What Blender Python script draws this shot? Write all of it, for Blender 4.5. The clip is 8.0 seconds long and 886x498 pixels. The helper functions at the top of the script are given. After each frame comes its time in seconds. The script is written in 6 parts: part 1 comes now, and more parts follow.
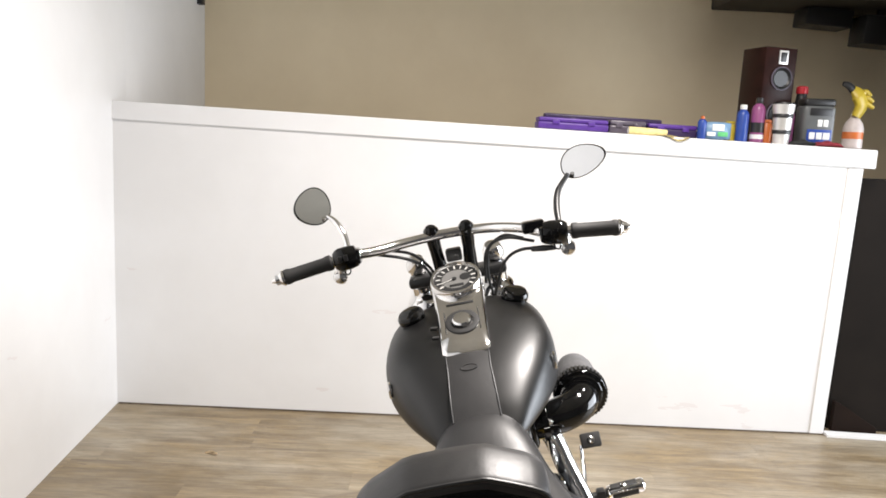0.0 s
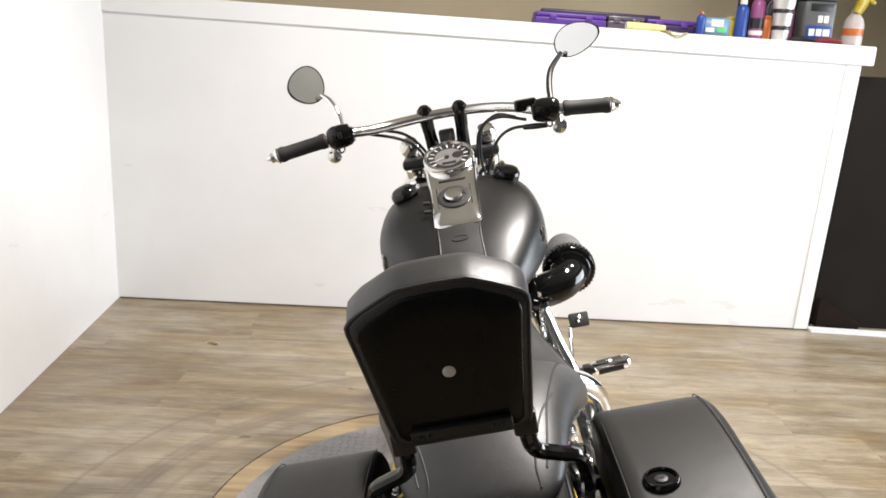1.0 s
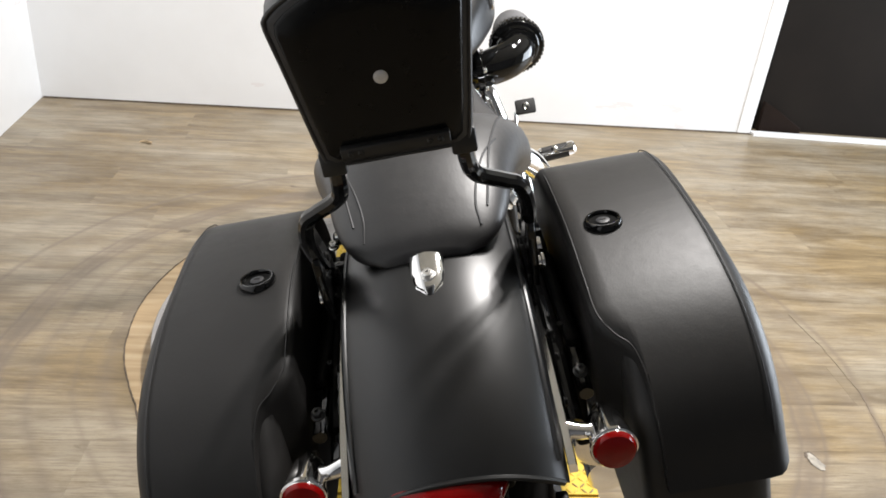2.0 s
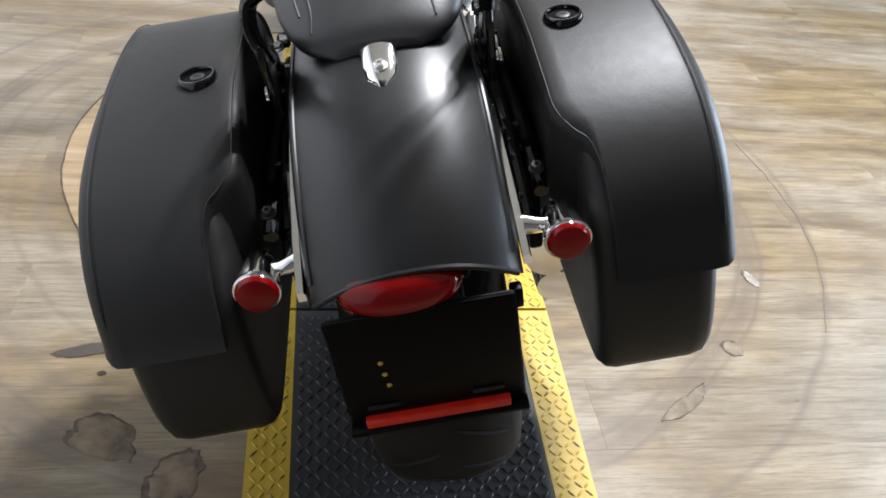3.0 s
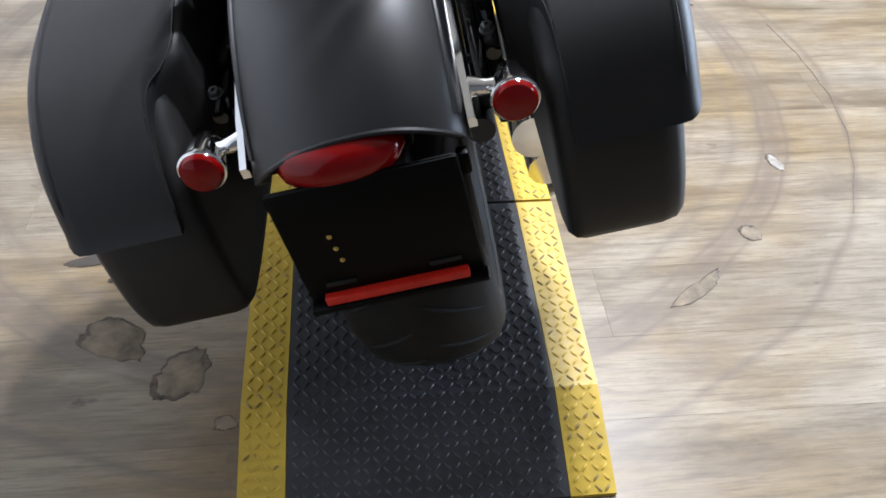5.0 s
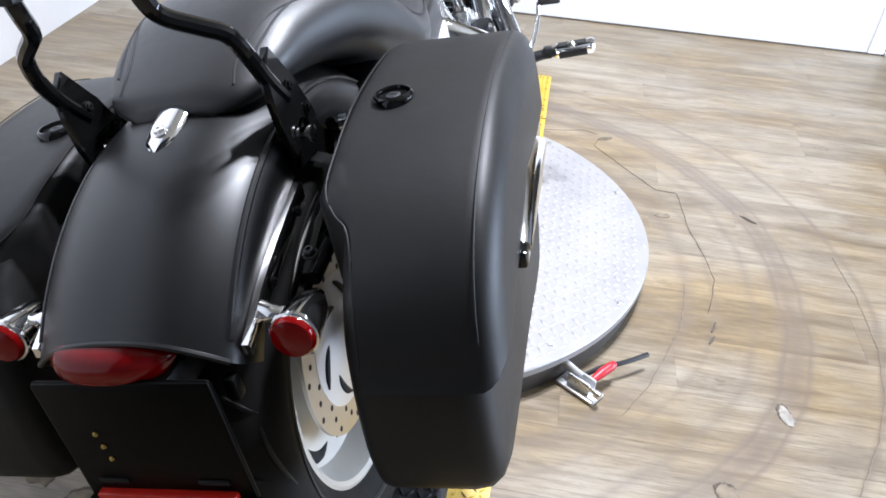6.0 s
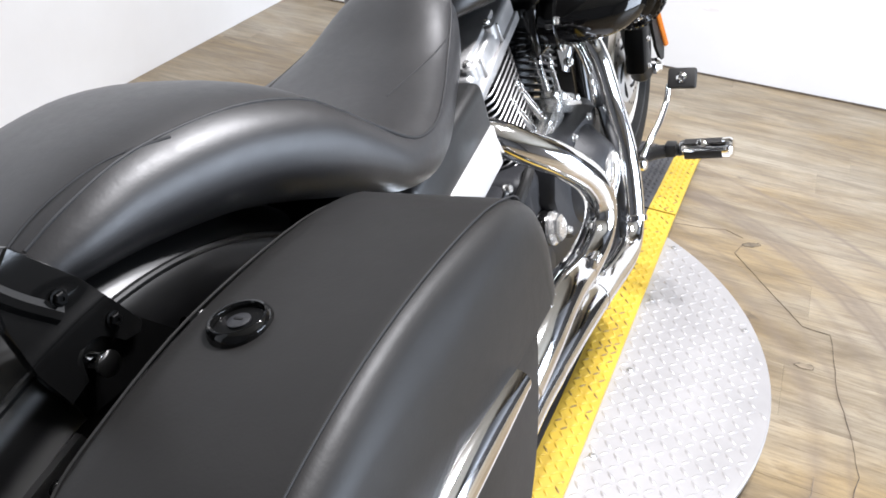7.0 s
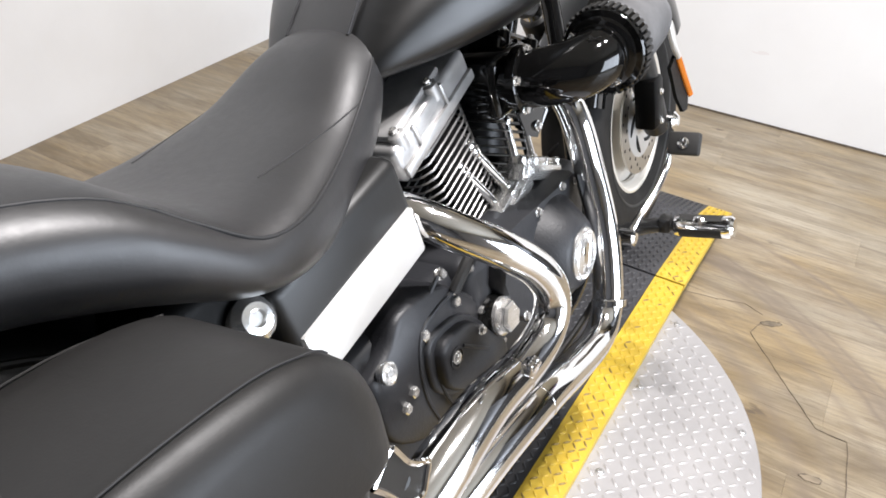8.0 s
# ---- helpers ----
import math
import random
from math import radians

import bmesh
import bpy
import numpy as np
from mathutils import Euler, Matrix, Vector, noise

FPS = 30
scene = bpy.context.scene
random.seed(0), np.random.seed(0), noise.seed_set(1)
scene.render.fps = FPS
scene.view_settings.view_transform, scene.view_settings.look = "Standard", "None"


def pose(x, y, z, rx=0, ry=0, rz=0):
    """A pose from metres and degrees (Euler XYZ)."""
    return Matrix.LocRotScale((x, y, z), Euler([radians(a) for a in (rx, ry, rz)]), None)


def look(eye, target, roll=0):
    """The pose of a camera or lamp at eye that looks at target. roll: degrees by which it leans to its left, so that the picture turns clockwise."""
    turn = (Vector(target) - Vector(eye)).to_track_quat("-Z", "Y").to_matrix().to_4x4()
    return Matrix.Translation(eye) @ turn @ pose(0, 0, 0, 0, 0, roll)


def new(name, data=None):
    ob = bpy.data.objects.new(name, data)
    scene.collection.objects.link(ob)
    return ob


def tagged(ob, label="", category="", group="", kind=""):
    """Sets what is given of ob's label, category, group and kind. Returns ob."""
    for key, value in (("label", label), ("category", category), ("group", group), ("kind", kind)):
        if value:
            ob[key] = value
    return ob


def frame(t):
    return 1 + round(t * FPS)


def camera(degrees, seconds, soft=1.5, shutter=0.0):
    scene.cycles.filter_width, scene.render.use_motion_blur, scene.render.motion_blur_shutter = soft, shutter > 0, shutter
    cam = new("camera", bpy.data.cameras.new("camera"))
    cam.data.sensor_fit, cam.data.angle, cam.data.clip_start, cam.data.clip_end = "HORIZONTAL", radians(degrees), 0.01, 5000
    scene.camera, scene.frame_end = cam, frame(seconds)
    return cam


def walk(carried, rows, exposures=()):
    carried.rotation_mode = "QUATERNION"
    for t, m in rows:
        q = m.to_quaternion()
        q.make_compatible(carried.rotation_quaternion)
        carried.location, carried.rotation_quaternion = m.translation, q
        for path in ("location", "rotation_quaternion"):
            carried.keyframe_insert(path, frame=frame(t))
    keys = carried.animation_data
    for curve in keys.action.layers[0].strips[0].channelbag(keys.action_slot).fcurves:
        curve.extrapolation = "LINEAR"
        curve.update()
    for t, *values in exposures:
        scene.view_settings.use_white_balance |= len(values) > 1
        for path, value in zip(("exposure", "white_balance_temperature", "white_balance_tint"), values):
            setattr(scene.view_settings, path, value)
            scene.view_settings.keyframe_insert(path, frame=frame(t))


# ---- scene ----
cam = camera(59.0, 8.0, soft=1.7)
PATH = [
    (0, (-0.164, -1.132, 1.473), (-0.159, 0.846, 1.175), 2.6),
    (0.5, (-0.154, -1.178, 1.435), (-0.161, 0.793, 1.098), 3.4),
    (1, (-0.148, -1.188, 1.381), (-0.126, 0.747, 0.877), 2.9),
    (1.5, (-0.14, -1.182, 1.326), (-0.044, 0.696, 0.646), 3.7),
    (2, (-0.127, -1.167, 1.254), (0.047, 0.605, 0.343), 4.7),
    (2.2, (-0.123, -1.165, 1.236), (0.064, 0.583, 0.284), 5.1),
    (3.3, (-0.131, -1.182, 1.17), (0.222, 0.276, -0.153), 9.1),
    (3.5, (-0.128, -1.186, 1.153), (0.235, 0.227, -0.216), 9.7),
    (4, (-0.126, -1.198, 1.123), (0.249, 0.145, -0.311), 10.8),
    (4.2, (-0.123, -1.201, 1.12), (0.253, 0.125, -0.33), 10.2),
    (5.3, (0.119, -1.21, 1.17), (0.209, 0.358, -0.068), 0.4),
    (5.5, (0.229, -1.211, 1.198), (0.194, 0.438, 0.066), 3.7),
    (6, (0.348, -1.0885, 1.209), (0.14, 0.546, 0.076), 4.35),
    (6.5, (0.407, -0.855, 1.223), (0.196, 0.805, 0.128), 4.6),
    (7, (0.469, -0.601, 1.207), (-0.158, 0.927, 0.08), 3.6),
    (7.5, (0.537, -0.414, 1.214), (-0.243, 1.036, 0.079), 7.1),
    (8, (0.558, -0.328, 1.219), (-0.218, 1.14, 0.104), 4.6),
]
walk(cam, [(t, look(eye, target, roll)) for t, eye, target, roll in PATH],
     exposures=[(0, -0.3, 6850, 14), (2, -0.18, 6650, 12), (3.5, 0.08, 5950, 12), (4.2, 0.15, 5950, 12), (5.5, 0.0, 5700, 14), (6.5, 0.0, 5900, 14), (7, -0.12, 6200, 14), (8, -0.3, 6500, 14)])

# ---- world and lights ----
scene.view_settings.exposure = 0.0
world = bpy.data.worlds.new("world")
scene.world = world
world.use_nodes = True
world.node_tree.nodes["Background"].inputs[0].default_value = (0.9, 0.95, 1.0, 1)
world.node_tree.nodes["Background"].inputs[1].default_value = 0.010


def area_lamp(name, at, target, size, watts, colour=(1, 0.97, 0.93), spread=160):
    data = bpy.data.lights.new(name, "AREA")
    data.shape, data.size, data.energy, data.color = "DISK", size, watts, colour
    data.spread = radians(spread)
    ob = new(name, data)
    ob.matrix_world = look(at, target)
    return ob


# ceiling spots in a cluster ahead and to the right of the turntable's hub, and cool side light from an unseen window
# assumed in the east wall
KEY = [(0.55, 0.95), (0.95, 1.2), (0.75, 0.6)]
LAMP_Z = 3.22
for x, y in KEY:
    area_lamp("key_lamp", (x, y, LAMP_Z), (x - 0.35, y - 0.3, 0), 0.16, 61, (1.0, 0.99, 0.97))
# unseen source, sized and placed for the cool highlights on right-hand sides
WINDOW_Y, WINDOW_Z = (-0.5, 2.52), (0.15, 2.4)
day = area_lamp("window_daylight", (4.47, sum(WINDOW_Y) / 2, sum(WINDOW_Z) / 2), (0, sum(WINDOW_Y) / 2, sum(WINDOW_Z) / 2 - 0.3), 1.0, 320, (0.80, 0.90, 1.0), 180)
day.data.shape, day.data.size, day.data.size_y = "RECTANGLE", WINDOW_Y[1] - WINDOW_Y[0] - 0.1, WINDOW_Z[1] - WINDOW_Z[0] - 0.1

# ---- materials ----
def shader(name):
    mat = bpy.data.materials.new(name)
    mat.use_nodes = True
    tree = mat.node_tree
    return mat, tree, tree.nodes["Principled BSDF"]


def node(tree, kind, **values):
    n = tree.nodes.new(kind)
    for key, value in values.items():
        n.inputs[key.replace("_", " ")].default_value = value
    return n


def noise_tex(tree, coord, scale, detail=4.0, rough=0.55, stretch=(1, 1, 1), swirl=0.0):
    m = tree.nodes.new("ShaderNodeMapping")
    m.inputs["Scale"].default_value = stretch
    tree.links.new(coord, m.inputs["Vector"])
    n = node(tree, "ShaderNodeTexNoise", Scale=scale, Detail=detail, Roughness=rough, Distortion=swirl)
    tree.links.new(m.outputs[0], n.inputs["Vector"])
    return n.outputs["Fac"]


def ramp(tree, fac, stops):
    r = tree.nodes.new("ShaderNodeValToRGB")
    while len(r.color_ramp.elements) < len(stops):
        r.color_ramp.elements.new(0.5)
    for e, (p, c) in zip(r.color_ramp.elements, stops):
        e.position, e.color = p, (*c, 1)
    tree.links.new(fac, r.inputs[0])
    return r.outputs[0]


def maths(tree, op, a, b=None, c=None):
    n = tree.nodes.new("ShaderNodeMath")
    n.operation = op
    for i, v in enumerate((a, b, c)):
        if v is None:
            continue
        if isinstance(v, (int, float)):
            n.inputs[i].default_value = v
        else:
            tree.links.new(v, n.inputs[i])
    return n.outputs[0]


def mixed(tree, fac, a, b, mode="MIX"):
    n = tree.nodes.new("ShaderNodeMix")
    n.data_type, n.blend_type = "RGBA", mode
    for socket, v in ((n.inputs[0], fac), (n.inputs[6], a), (n.inputs[7], b)):
        if isinstance(v, (int, float)):
            socket.default_value = v
        elif isinstance(v, tuple):
            socket.default_value = (*v, 1)
        else:
            tree.links.new(v, socket)
    return n.outputs[2]


def bump(tree, bsdf, height, strength, distance=0.002):
    b = tree.nodes.new("ShaderNodeBump")
    b.inputs["Strength"].default_value, b.inputs["Distance"].default_value = strength, distance
    tree.links.new(height, b.inputs["Height"])
    tree.links.new(b.outputs[0], bsdf.inputs["Normal"])


def surface(name, colour, rough=0.5, metal=0.0, vary=0.15, scale=9.0, rough_vary=0.1, grain=0.0, grain_scale=300.0, coat=0.0, spec=0.5, dents=0.0):
    """A plain material with a slow and a fine variation of colour and gloss, and a fine relief."""
    mat, tree, bsdf = shader(name)
    co = tree.nodes.new("ShaderNodeTexCoord").outputs["Object"]
    slow = noise_tex(tree, co, scale, 5)
    dark = tuple(c * (1 - vary) for c in colour)
    light = tuple(min(1, c * (1 + vary)) for c in colour)
    tree.links.new(ramp(tree, slow, [(0.3, dark), (0.7, light)]), bsdf.inputs["Base Color"])
    fine = noise_tex(tree, co, scale * 6, 6, 0.7)
    tree.links.new(maths(tree, "MULTIPLY_ADD", fine, 2 * rough_vary, rough - rough_vary), bsdf.inputs["Roughness"])
    bsdf.inputs["Metallic"].default_value = metal
    bsdf.inputs["Specular IOR Level"].default_value = spec
    bsdf.inputs["Coat Weight"].default_value = coat
    bsdf.inputs["Coat Roughness"].default_value = 0.05
    if grain:
        height = noise_tex(tree, co, grain_scale, 3)
        if dents:
            height = maths(tree, "MULTIPLY_ADD", noise_tex(tree, co, 15.0, 4, 0.6), dents, height)
        bump(tree, bsdf, height, grain, 0.0008)
    return mat


def white_wall_paint():
    mat, tree, bsdf = shader("white_wall_paint")
    pos = tree.nodes.new("ShaderNodeNewGeometry").outputs["Position"]
    blot = noise_tex(tree, pos, 1.3, 6, 0.6)
    base = ramp(tree, blot, [(0.3, (0.70, 0.695, 0.69)), (0.7, (0.77, 0.77, 0.77))])
    scuff = noise_tex(tree, pos, 2.2, 5, 0.6, (0.5, 0.5, 2.2))
    height = tree.nodes.new("ShaderNodeSeparateXYZ")
    tree.links.new(pos, height.inputs[0])
    low = maths(tree, "LESS_THAN", height.outputs[2], 0.72)
    mark = maths(tree, "MULTIPLY", low, maths(tree, "MULTIPLY", maths(tree, "GREATER_THAN", scuff, 0.665), 0.22))
    tree.links.new(mixed(tree, mark, base, (0.55, 0.44, 0.42)), bsdf.inputs["Base Color"])
    bsdf.inputs["Roughness"].default_value = 0.42
    bump(tree, bsdf, noise_tex(tree, pos, 220, 3), 0.15, 0.001)
    return mat


def floor_vinyl():
    """Worn oak vinyl: mottled grain in tan and grey, short brown streaks, and dirty rings round the turntable."""
    mat, tree, bsdf = shader("oak_vinyl")
    info = tree.nodes.new("ShaderNodeObjectInfo").outputs["Random"]
    pos = tree.nodes.new("ShaderNodeNewGeometry").outputs["Position"]
    shift = tree.nodes.new("ShaderNodeVectorMath")
    shift.operation = "MULTIPLY_ADD"
    tree.links.new(info, shift.inputs[0])
    shift.inputs[1].default_value = (37.0, 19.0, 11.0)
    tree.links.new(pos, shift.inputs[2])
    co = shift.outputs[0]
    long_grain = noise_tex(tree, co, 3.0, 9, 0.70, (0.75, 4.6, 1), 0.6)
    fine_grain = noise_tex(tree, pos, 30.0, 8, 0.78, (0.22, 3.8, 1))
    cloud = noise_tex(tree, pos, 1.5, 7, 0.62, (0.9, 1.8, 1))
    streak = noise_tex(tree, co, 8.0, 8, 0.72, (0.55, 3.4, 1), 0.6)
    pale = ramp(tree, long_grain, [(0.30, (0.19, 0.155, 0.108)), (0.46, (0.305, 0.262, 0.195)), (0.58, (0.375, 0.328, 0.250)), (0.72, (0.43, 0.385, 0.305))])
    tan = ramp(tree, long_grain, [(0.30, (0.120, 0.083, 0.044)), (0.46, (0.215, 0.158, 0.085)), (0.58, (0.295, 0.220, 0.119)), (0.72, (0.37, 0.285, 0.165))])
    wood = mixed(tree, ramp(tree, cloud, [(0.40, (0, 0, 0)), (0.60, (1, 1, 1))]), tan, pale)
    wood = mixed(tree, maths(tree, "MULTIPLY", maths(tree, "MAXIMUM", maths(tree, "SUBTRACT", 0.52, fine_grain), 0.0), 4.2), wood, (0.13, 0.098, 0.066))
    wood = mixed(tree, ramp(tree, streak, [(0.56, (0, 0, 0)), (0.68, (0.55, 0.55, 0.55))]), wood, (0.165, 0.120, 0.072))
    knot = noise_tex(tree, co, 11.0, 4, 0.6, (0.6, 1.3, 1))
    wood = mixed(tree, ramp(tree, knot, [(0.70, (0, 0, 0)), (0.745, (0.75, 0.75, 0.75))]), wood, (0.090, 0.066, 0.046))
    tone = ramp(tree, info, [(0.0, (0.76, 0.74, 0.71)), (0.5, (0.85, 0.84, 0.825)), (1.0, (0.92, 0.905, 0.88))])
    wood = mixed(tree, 1.0, wood, tone, "MULTIPLY")
    # rings of dirt at the radii where wheels and stands have been turned
    flat = tree.nodes.new("ShaderNodeVectorMath")
    flat.operation = "SUBTRACT"
    tree.links.new(pos, flat.inputs[0])
    flat.inputs[1].default_value = (-0.02, 0.69, 0.0)
    radius = tree.nodes.new("ShaderNodeVectorMath")
    radius.operation = "LENGTH"
    tree.links.new(flat.outputs[0], radius.inputs[0])
    wobble = noise_tex(tree, pos, 2.2, 3)
    r = maths(tree, "ADD", radius.outputs["Value"], maths(tree, "MULTIPLY", maths(tree, "SUBTRACT", wobble, 0.5), 0.07))
    patch = maths(tree, "MULTIPLY_ADD", noise_tex(tree, pos, 6.0, 7, 0.7), 1.5, -0.15)
    dirt = None
    for at, width, amount in ((1.07, 0.055, 0.80), (1.045, 0.018, 0.9), (1.10, 0.014, 0.85), (1.26, 0.016, 0.75), (1.21, 0.07, 0.28), (0.97, 0.02, 0.45), (0.80, 0.03, 0.5), (0.87, 0.012, 0.4), (1.40, 0.04, 0.22)):
        band = maths(tree, "SUBTRACT", 1.0, maths(tree, "DIVIDE", maths(tree, "ABSOLUTE", maths(tree, "SUBTRACT", r, at)), width))
        band = maths(tree, "MULTIPLY", maths(tree, "MAXIMUM", band, 0.0), maths(tree, "MULTIPLY", patch, amount * 1.35))
        dirt = band if dirt is None else maths(tree, "MAXIMUM", dirt, band)
    wood = mixed(tree, maths(tree, "MINIMUM", maths(tree, "MAXIMUM", dirt, 0.0), 0.8), wood, (0.145, 0.112, 0.085))
    tree.links.new(wood, bsdf.inputs["Base Color"])
    tree.links.new(maths(tree, "MULTIPLY_ADD", fine_grain, 0.3, 0.24), bsdf.inputs["Roughness"])
    bump(tree, bsdf, fine_grain, 0.25, 0.0006)
    return mat


def plywood():
    mat, tree, bsdf = shader("bare_plywood")
    pos = tree.nodes.new("ShaderNodeNewGeometry").outputs["Position"]
    grain = noise_tex(tree, pos, 6.0, 6, 0.65, (0.5, 7.0, 1))
    cross = noise_tex(tree, pos, 11.0, 4, 0.6, (5.0, 0.6, 1))
    c = ramp(tree, grain, [(0.3, (0.27, 0.18, 0.085)), (0.5, (0.41, 0.29, 0.155)), (0.7, (0.50, 0.385, 0.235))])
    c = mixed(tree, maths(tree, "MULTIPLY", cross, 0.35), c, (0.34, 0.26, 0.18))
    tree.links.new(c, bsdf.inputs["Base Color"])
    bsdf.inputs["Roughness"].default_value = 0.5
    bump(tree, bsdf, grain, 0.3, 0.001)
    return mat


def painted_wall(name, a, b, spec=0.5):
    mat, tree, bsdf = shader(name)
    pos = tree.nodes.new("ShaderNodeNewGeometry").outputs["Position"]
    tree.links.new(ramp(tree, noise_tex(tree, pos, 1.6, 6, 0.6), [(0.3, a), (0.7, b)]), bsdf.inputs["Base Color"])
    bsdf.inputs["Roughness"].default_value = 0.65
    bsdf.inputs["Specular IOR Level"].default_value = spec
    bump(tree, bsdf, noise_tex(tree, pos, 160, 3), 0.2, 0.001)
    return mat


def worn_metal(name, colour, rough, scratch=0.25, stretch=(1, 12, 1), metal=1.0):
    mat, tree, bsdf = shader(name)
    co = tree.nodes.new("ShaderNodeTexCoord").outputs["Object"]
    lines = noise_tex(tree, co, 40, 5, 0.7, stretch)
    blot = noise_tex(tree, co, 6, 5)
    tree.links.new(ramp(tree, blot, [(0.3, tuple(c * 0.8 for c in colour)), (0.7, colour)]), bsdf.inputs["Base Color"])
    tree.links.new(maths(tree, "MULTIPLY_ADD", lines, scratch, rough - scratch / 2), bsdf.inputs["Roughness"])
    bsdf.inputs["Metallic"].default_value = metal
    bump(tree, bsdf, lines, 0.12, 0.0004)
    return mat


def lens(name, colour, rough=0.08):
    mat, tree, bsdf = shader(name)
    co = tree.nodes.new("ShaderNodeTexCoord").outputs["Object"]
    n = noise_tex(tree, co, 60, 3)
    tree.links.new(ramp(tree, n, [(0.2, tuple(c * 0.7 for c in colour)), (0.8, colour)]), bsdf.inputs["Base Color"])
    bsdf.inputs["Roughness"].default_value = rough + 0.08
    bsdf.inputs["Specular IOR Level"].default_value = 0.1
    bsdf.inputs["Transmission Weight"].default_value = 0.15
    bsdf.inputs["Coat Weight"].default_value = 0.28
    bsdf.inputs["Coat Roughness"].default_value = rough
    return mat


WHITE = white_wall_paint()
VINYL = floor_vinyl()
PLY = plywood()
BEIGE = painted_wall("beige_wall_paint", (0.74, 0.62, 0.43), (0.81, 0.69, 0.49))
GREY_WALL = painted_wall("grey_wall_paint", (0.30, 0.30, 0.31), (0.36, 0.36, 0.37))
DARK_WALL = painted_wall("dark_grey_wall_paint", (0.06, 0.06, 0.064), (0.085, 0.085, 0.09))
CEIL = painted_wall("ceiling_paint", (0.31, 0.288, 0.245), (0.36, 0.335, 0.285))
# near-black brown: the shade of the deep opening put into the colour
RECESS_SHADE = painted_wall("dark_brown_panel", (0.007, 0.0055, 0.0045), (0.013, 0.010, 0.008), 0.08)
SUBFLOOR = surface("subfloor_dirt", (0.06, 0.05, 0.04), 0.8)
CRACK = surface("crack_edge", (0.098, 0.075, 0.055), 0.8, vary=0.6, scale=45)
FAINT = surface("dirty_scratch", (0.17, 0.135, 0.10), 0.7, vary=0.5, scale=30)
PATCH = surface("torn_vinyl_patch", (0.180, 0.143, 0.098), 0.8, vary=0.55, scale=20, grain=0.7, grain_scale=120)
DENIM = surface("matte_black_paint", (0.0014, 0.0014, 0.0016), 0.39, spec=0.60, vary=0.12, rough_vary=0.05, scale=5, grain=0.03, grain_scale=500)
LEATHER = surface("black_leather", (0.0145, 0.0140, 0.0146), 0.45, spec=0.66, vary=0.2, rough_vary=0.08, scale=12, dents=7.0, grain=0.11, grain_scale=330)
VINYLBAG = surface("black_bag_vinyl", (0.0135, 0.0129, 0.0125), 0.47, spec=0.30, vary=0.15, rough_vary=0.05, scale=9, dents=6.0, grain=0.12, grain_scale=420)
THREAD = surface("seam_thread", (0.010, 0.010, 0.011), 0.6, vary=0.2, scale=80)
FLATBLACK = surface("flat_black_plastic", (0.002, 0.002, 0.002), 0.4, spec=0.08, vary=0.2, grain=0.2)
GLOSS = surface("gloss_black", (0.004, 0.004, 0.004), 0.07, spec=0.35, vary=0.2, rough_vary=0.03, coat=0.25)
SATIN = surface("satin_black_metal", (0.008, 0.008, 0.008), 0.42, vary=0.2, rough_vary=0.08, grain=0.1)
WRINKLE = surface("wrinkle_black_engine_paint", (0.015, 0.0155, 0.018), 0.48, vary=0.2, rough_vary=0.06, grain=0.5, grain_scale=260)
RUBBER = surface("black_rubber", (0.014, 0.0135, 0.013), 0.68, vary=0.25, grain=0.25, grain_scale=150)
TYRE = surface("tyre_rubber", (0.012, 0.0115, 0.011), 0.7, spec=0.18, vary=0.35, scale=14, grain=0.3, grain_scale=90)
CHROME = surface("chrome", (0.92, 0.91, 0.90), 0.08, 1.0, vary=0.06, rough_vary=0.03, scale=20)
SILVER = worn_metal("brushed_silver", (0.80, 0.79, 0.77), 0.36, metal=0.55)
ALU = worn_metal("cast_aluminium", (0.70, 0.70, 0.70), 0.36, 0.2, (1, 1, 1), 0.6)
RIM = worn_metal("wheel_silver_paint", (0.74, 0.71, 0.65), 0.36, 0.15, (1, 1, 1), 0.45)
DISC = worn_metal("steel_brake_disc", (0.60, 0.57, 0.52), 0.32, 0.2, (3, 3, 3))
PLATE = worn_metal("diamond_plate_aluminium", (0.39, 0.377, 0.374), 0.44, 0.2, (2, 2, 2), 0.28)
YELLOW = surface("safety_yellow_paint", (0.51, 0.345, 0.030), 0.46, vary=0.22, scale=7, rough_vary=0.12, grain=0.25, grain_scale=120)
CAST = surface("cast_alloy", (0.46, 0.455, 0.45), 0.40, 0.75, vary=0.25, scale=16, rough_vary=0.1, grain=0.2, grain_scale=180)
POLISHED = surface("polished_alloy", (0.86, 0.85, 0.83), 0.24, 0.85, vary=0.08, rough_vary=0.05)
BACKSHELL = surface("black_back_shell", (0.004, 0.004, 0.004), 0.25, spec=0.18, vary=0.2)


def worn_yellow():
    """Yellow lugs, some of them rubbed down to dark metal."""
    mat, tree, bsdf = shader("worn_yellow_lugs")
    geo = tree.nodes.new("ShaderNodeNewGeometry")
    worn = noise_tex(tree, geo.outputs["Position"], 5.0, 4)
    fac = maths(tree, "GREATER_THAN", maths(tree, "ADD", geo.outputs["Random Per Island"], worn), 1.32)
    tree.links.new(mixed(tree, fac, (0.51, 0.345, 0.030), (0.22, 0.15, 0.03)), bsdf.inputs["Base Color"])
    bsdf.inputs["Roughness"].default_value = 0.5
    return mat


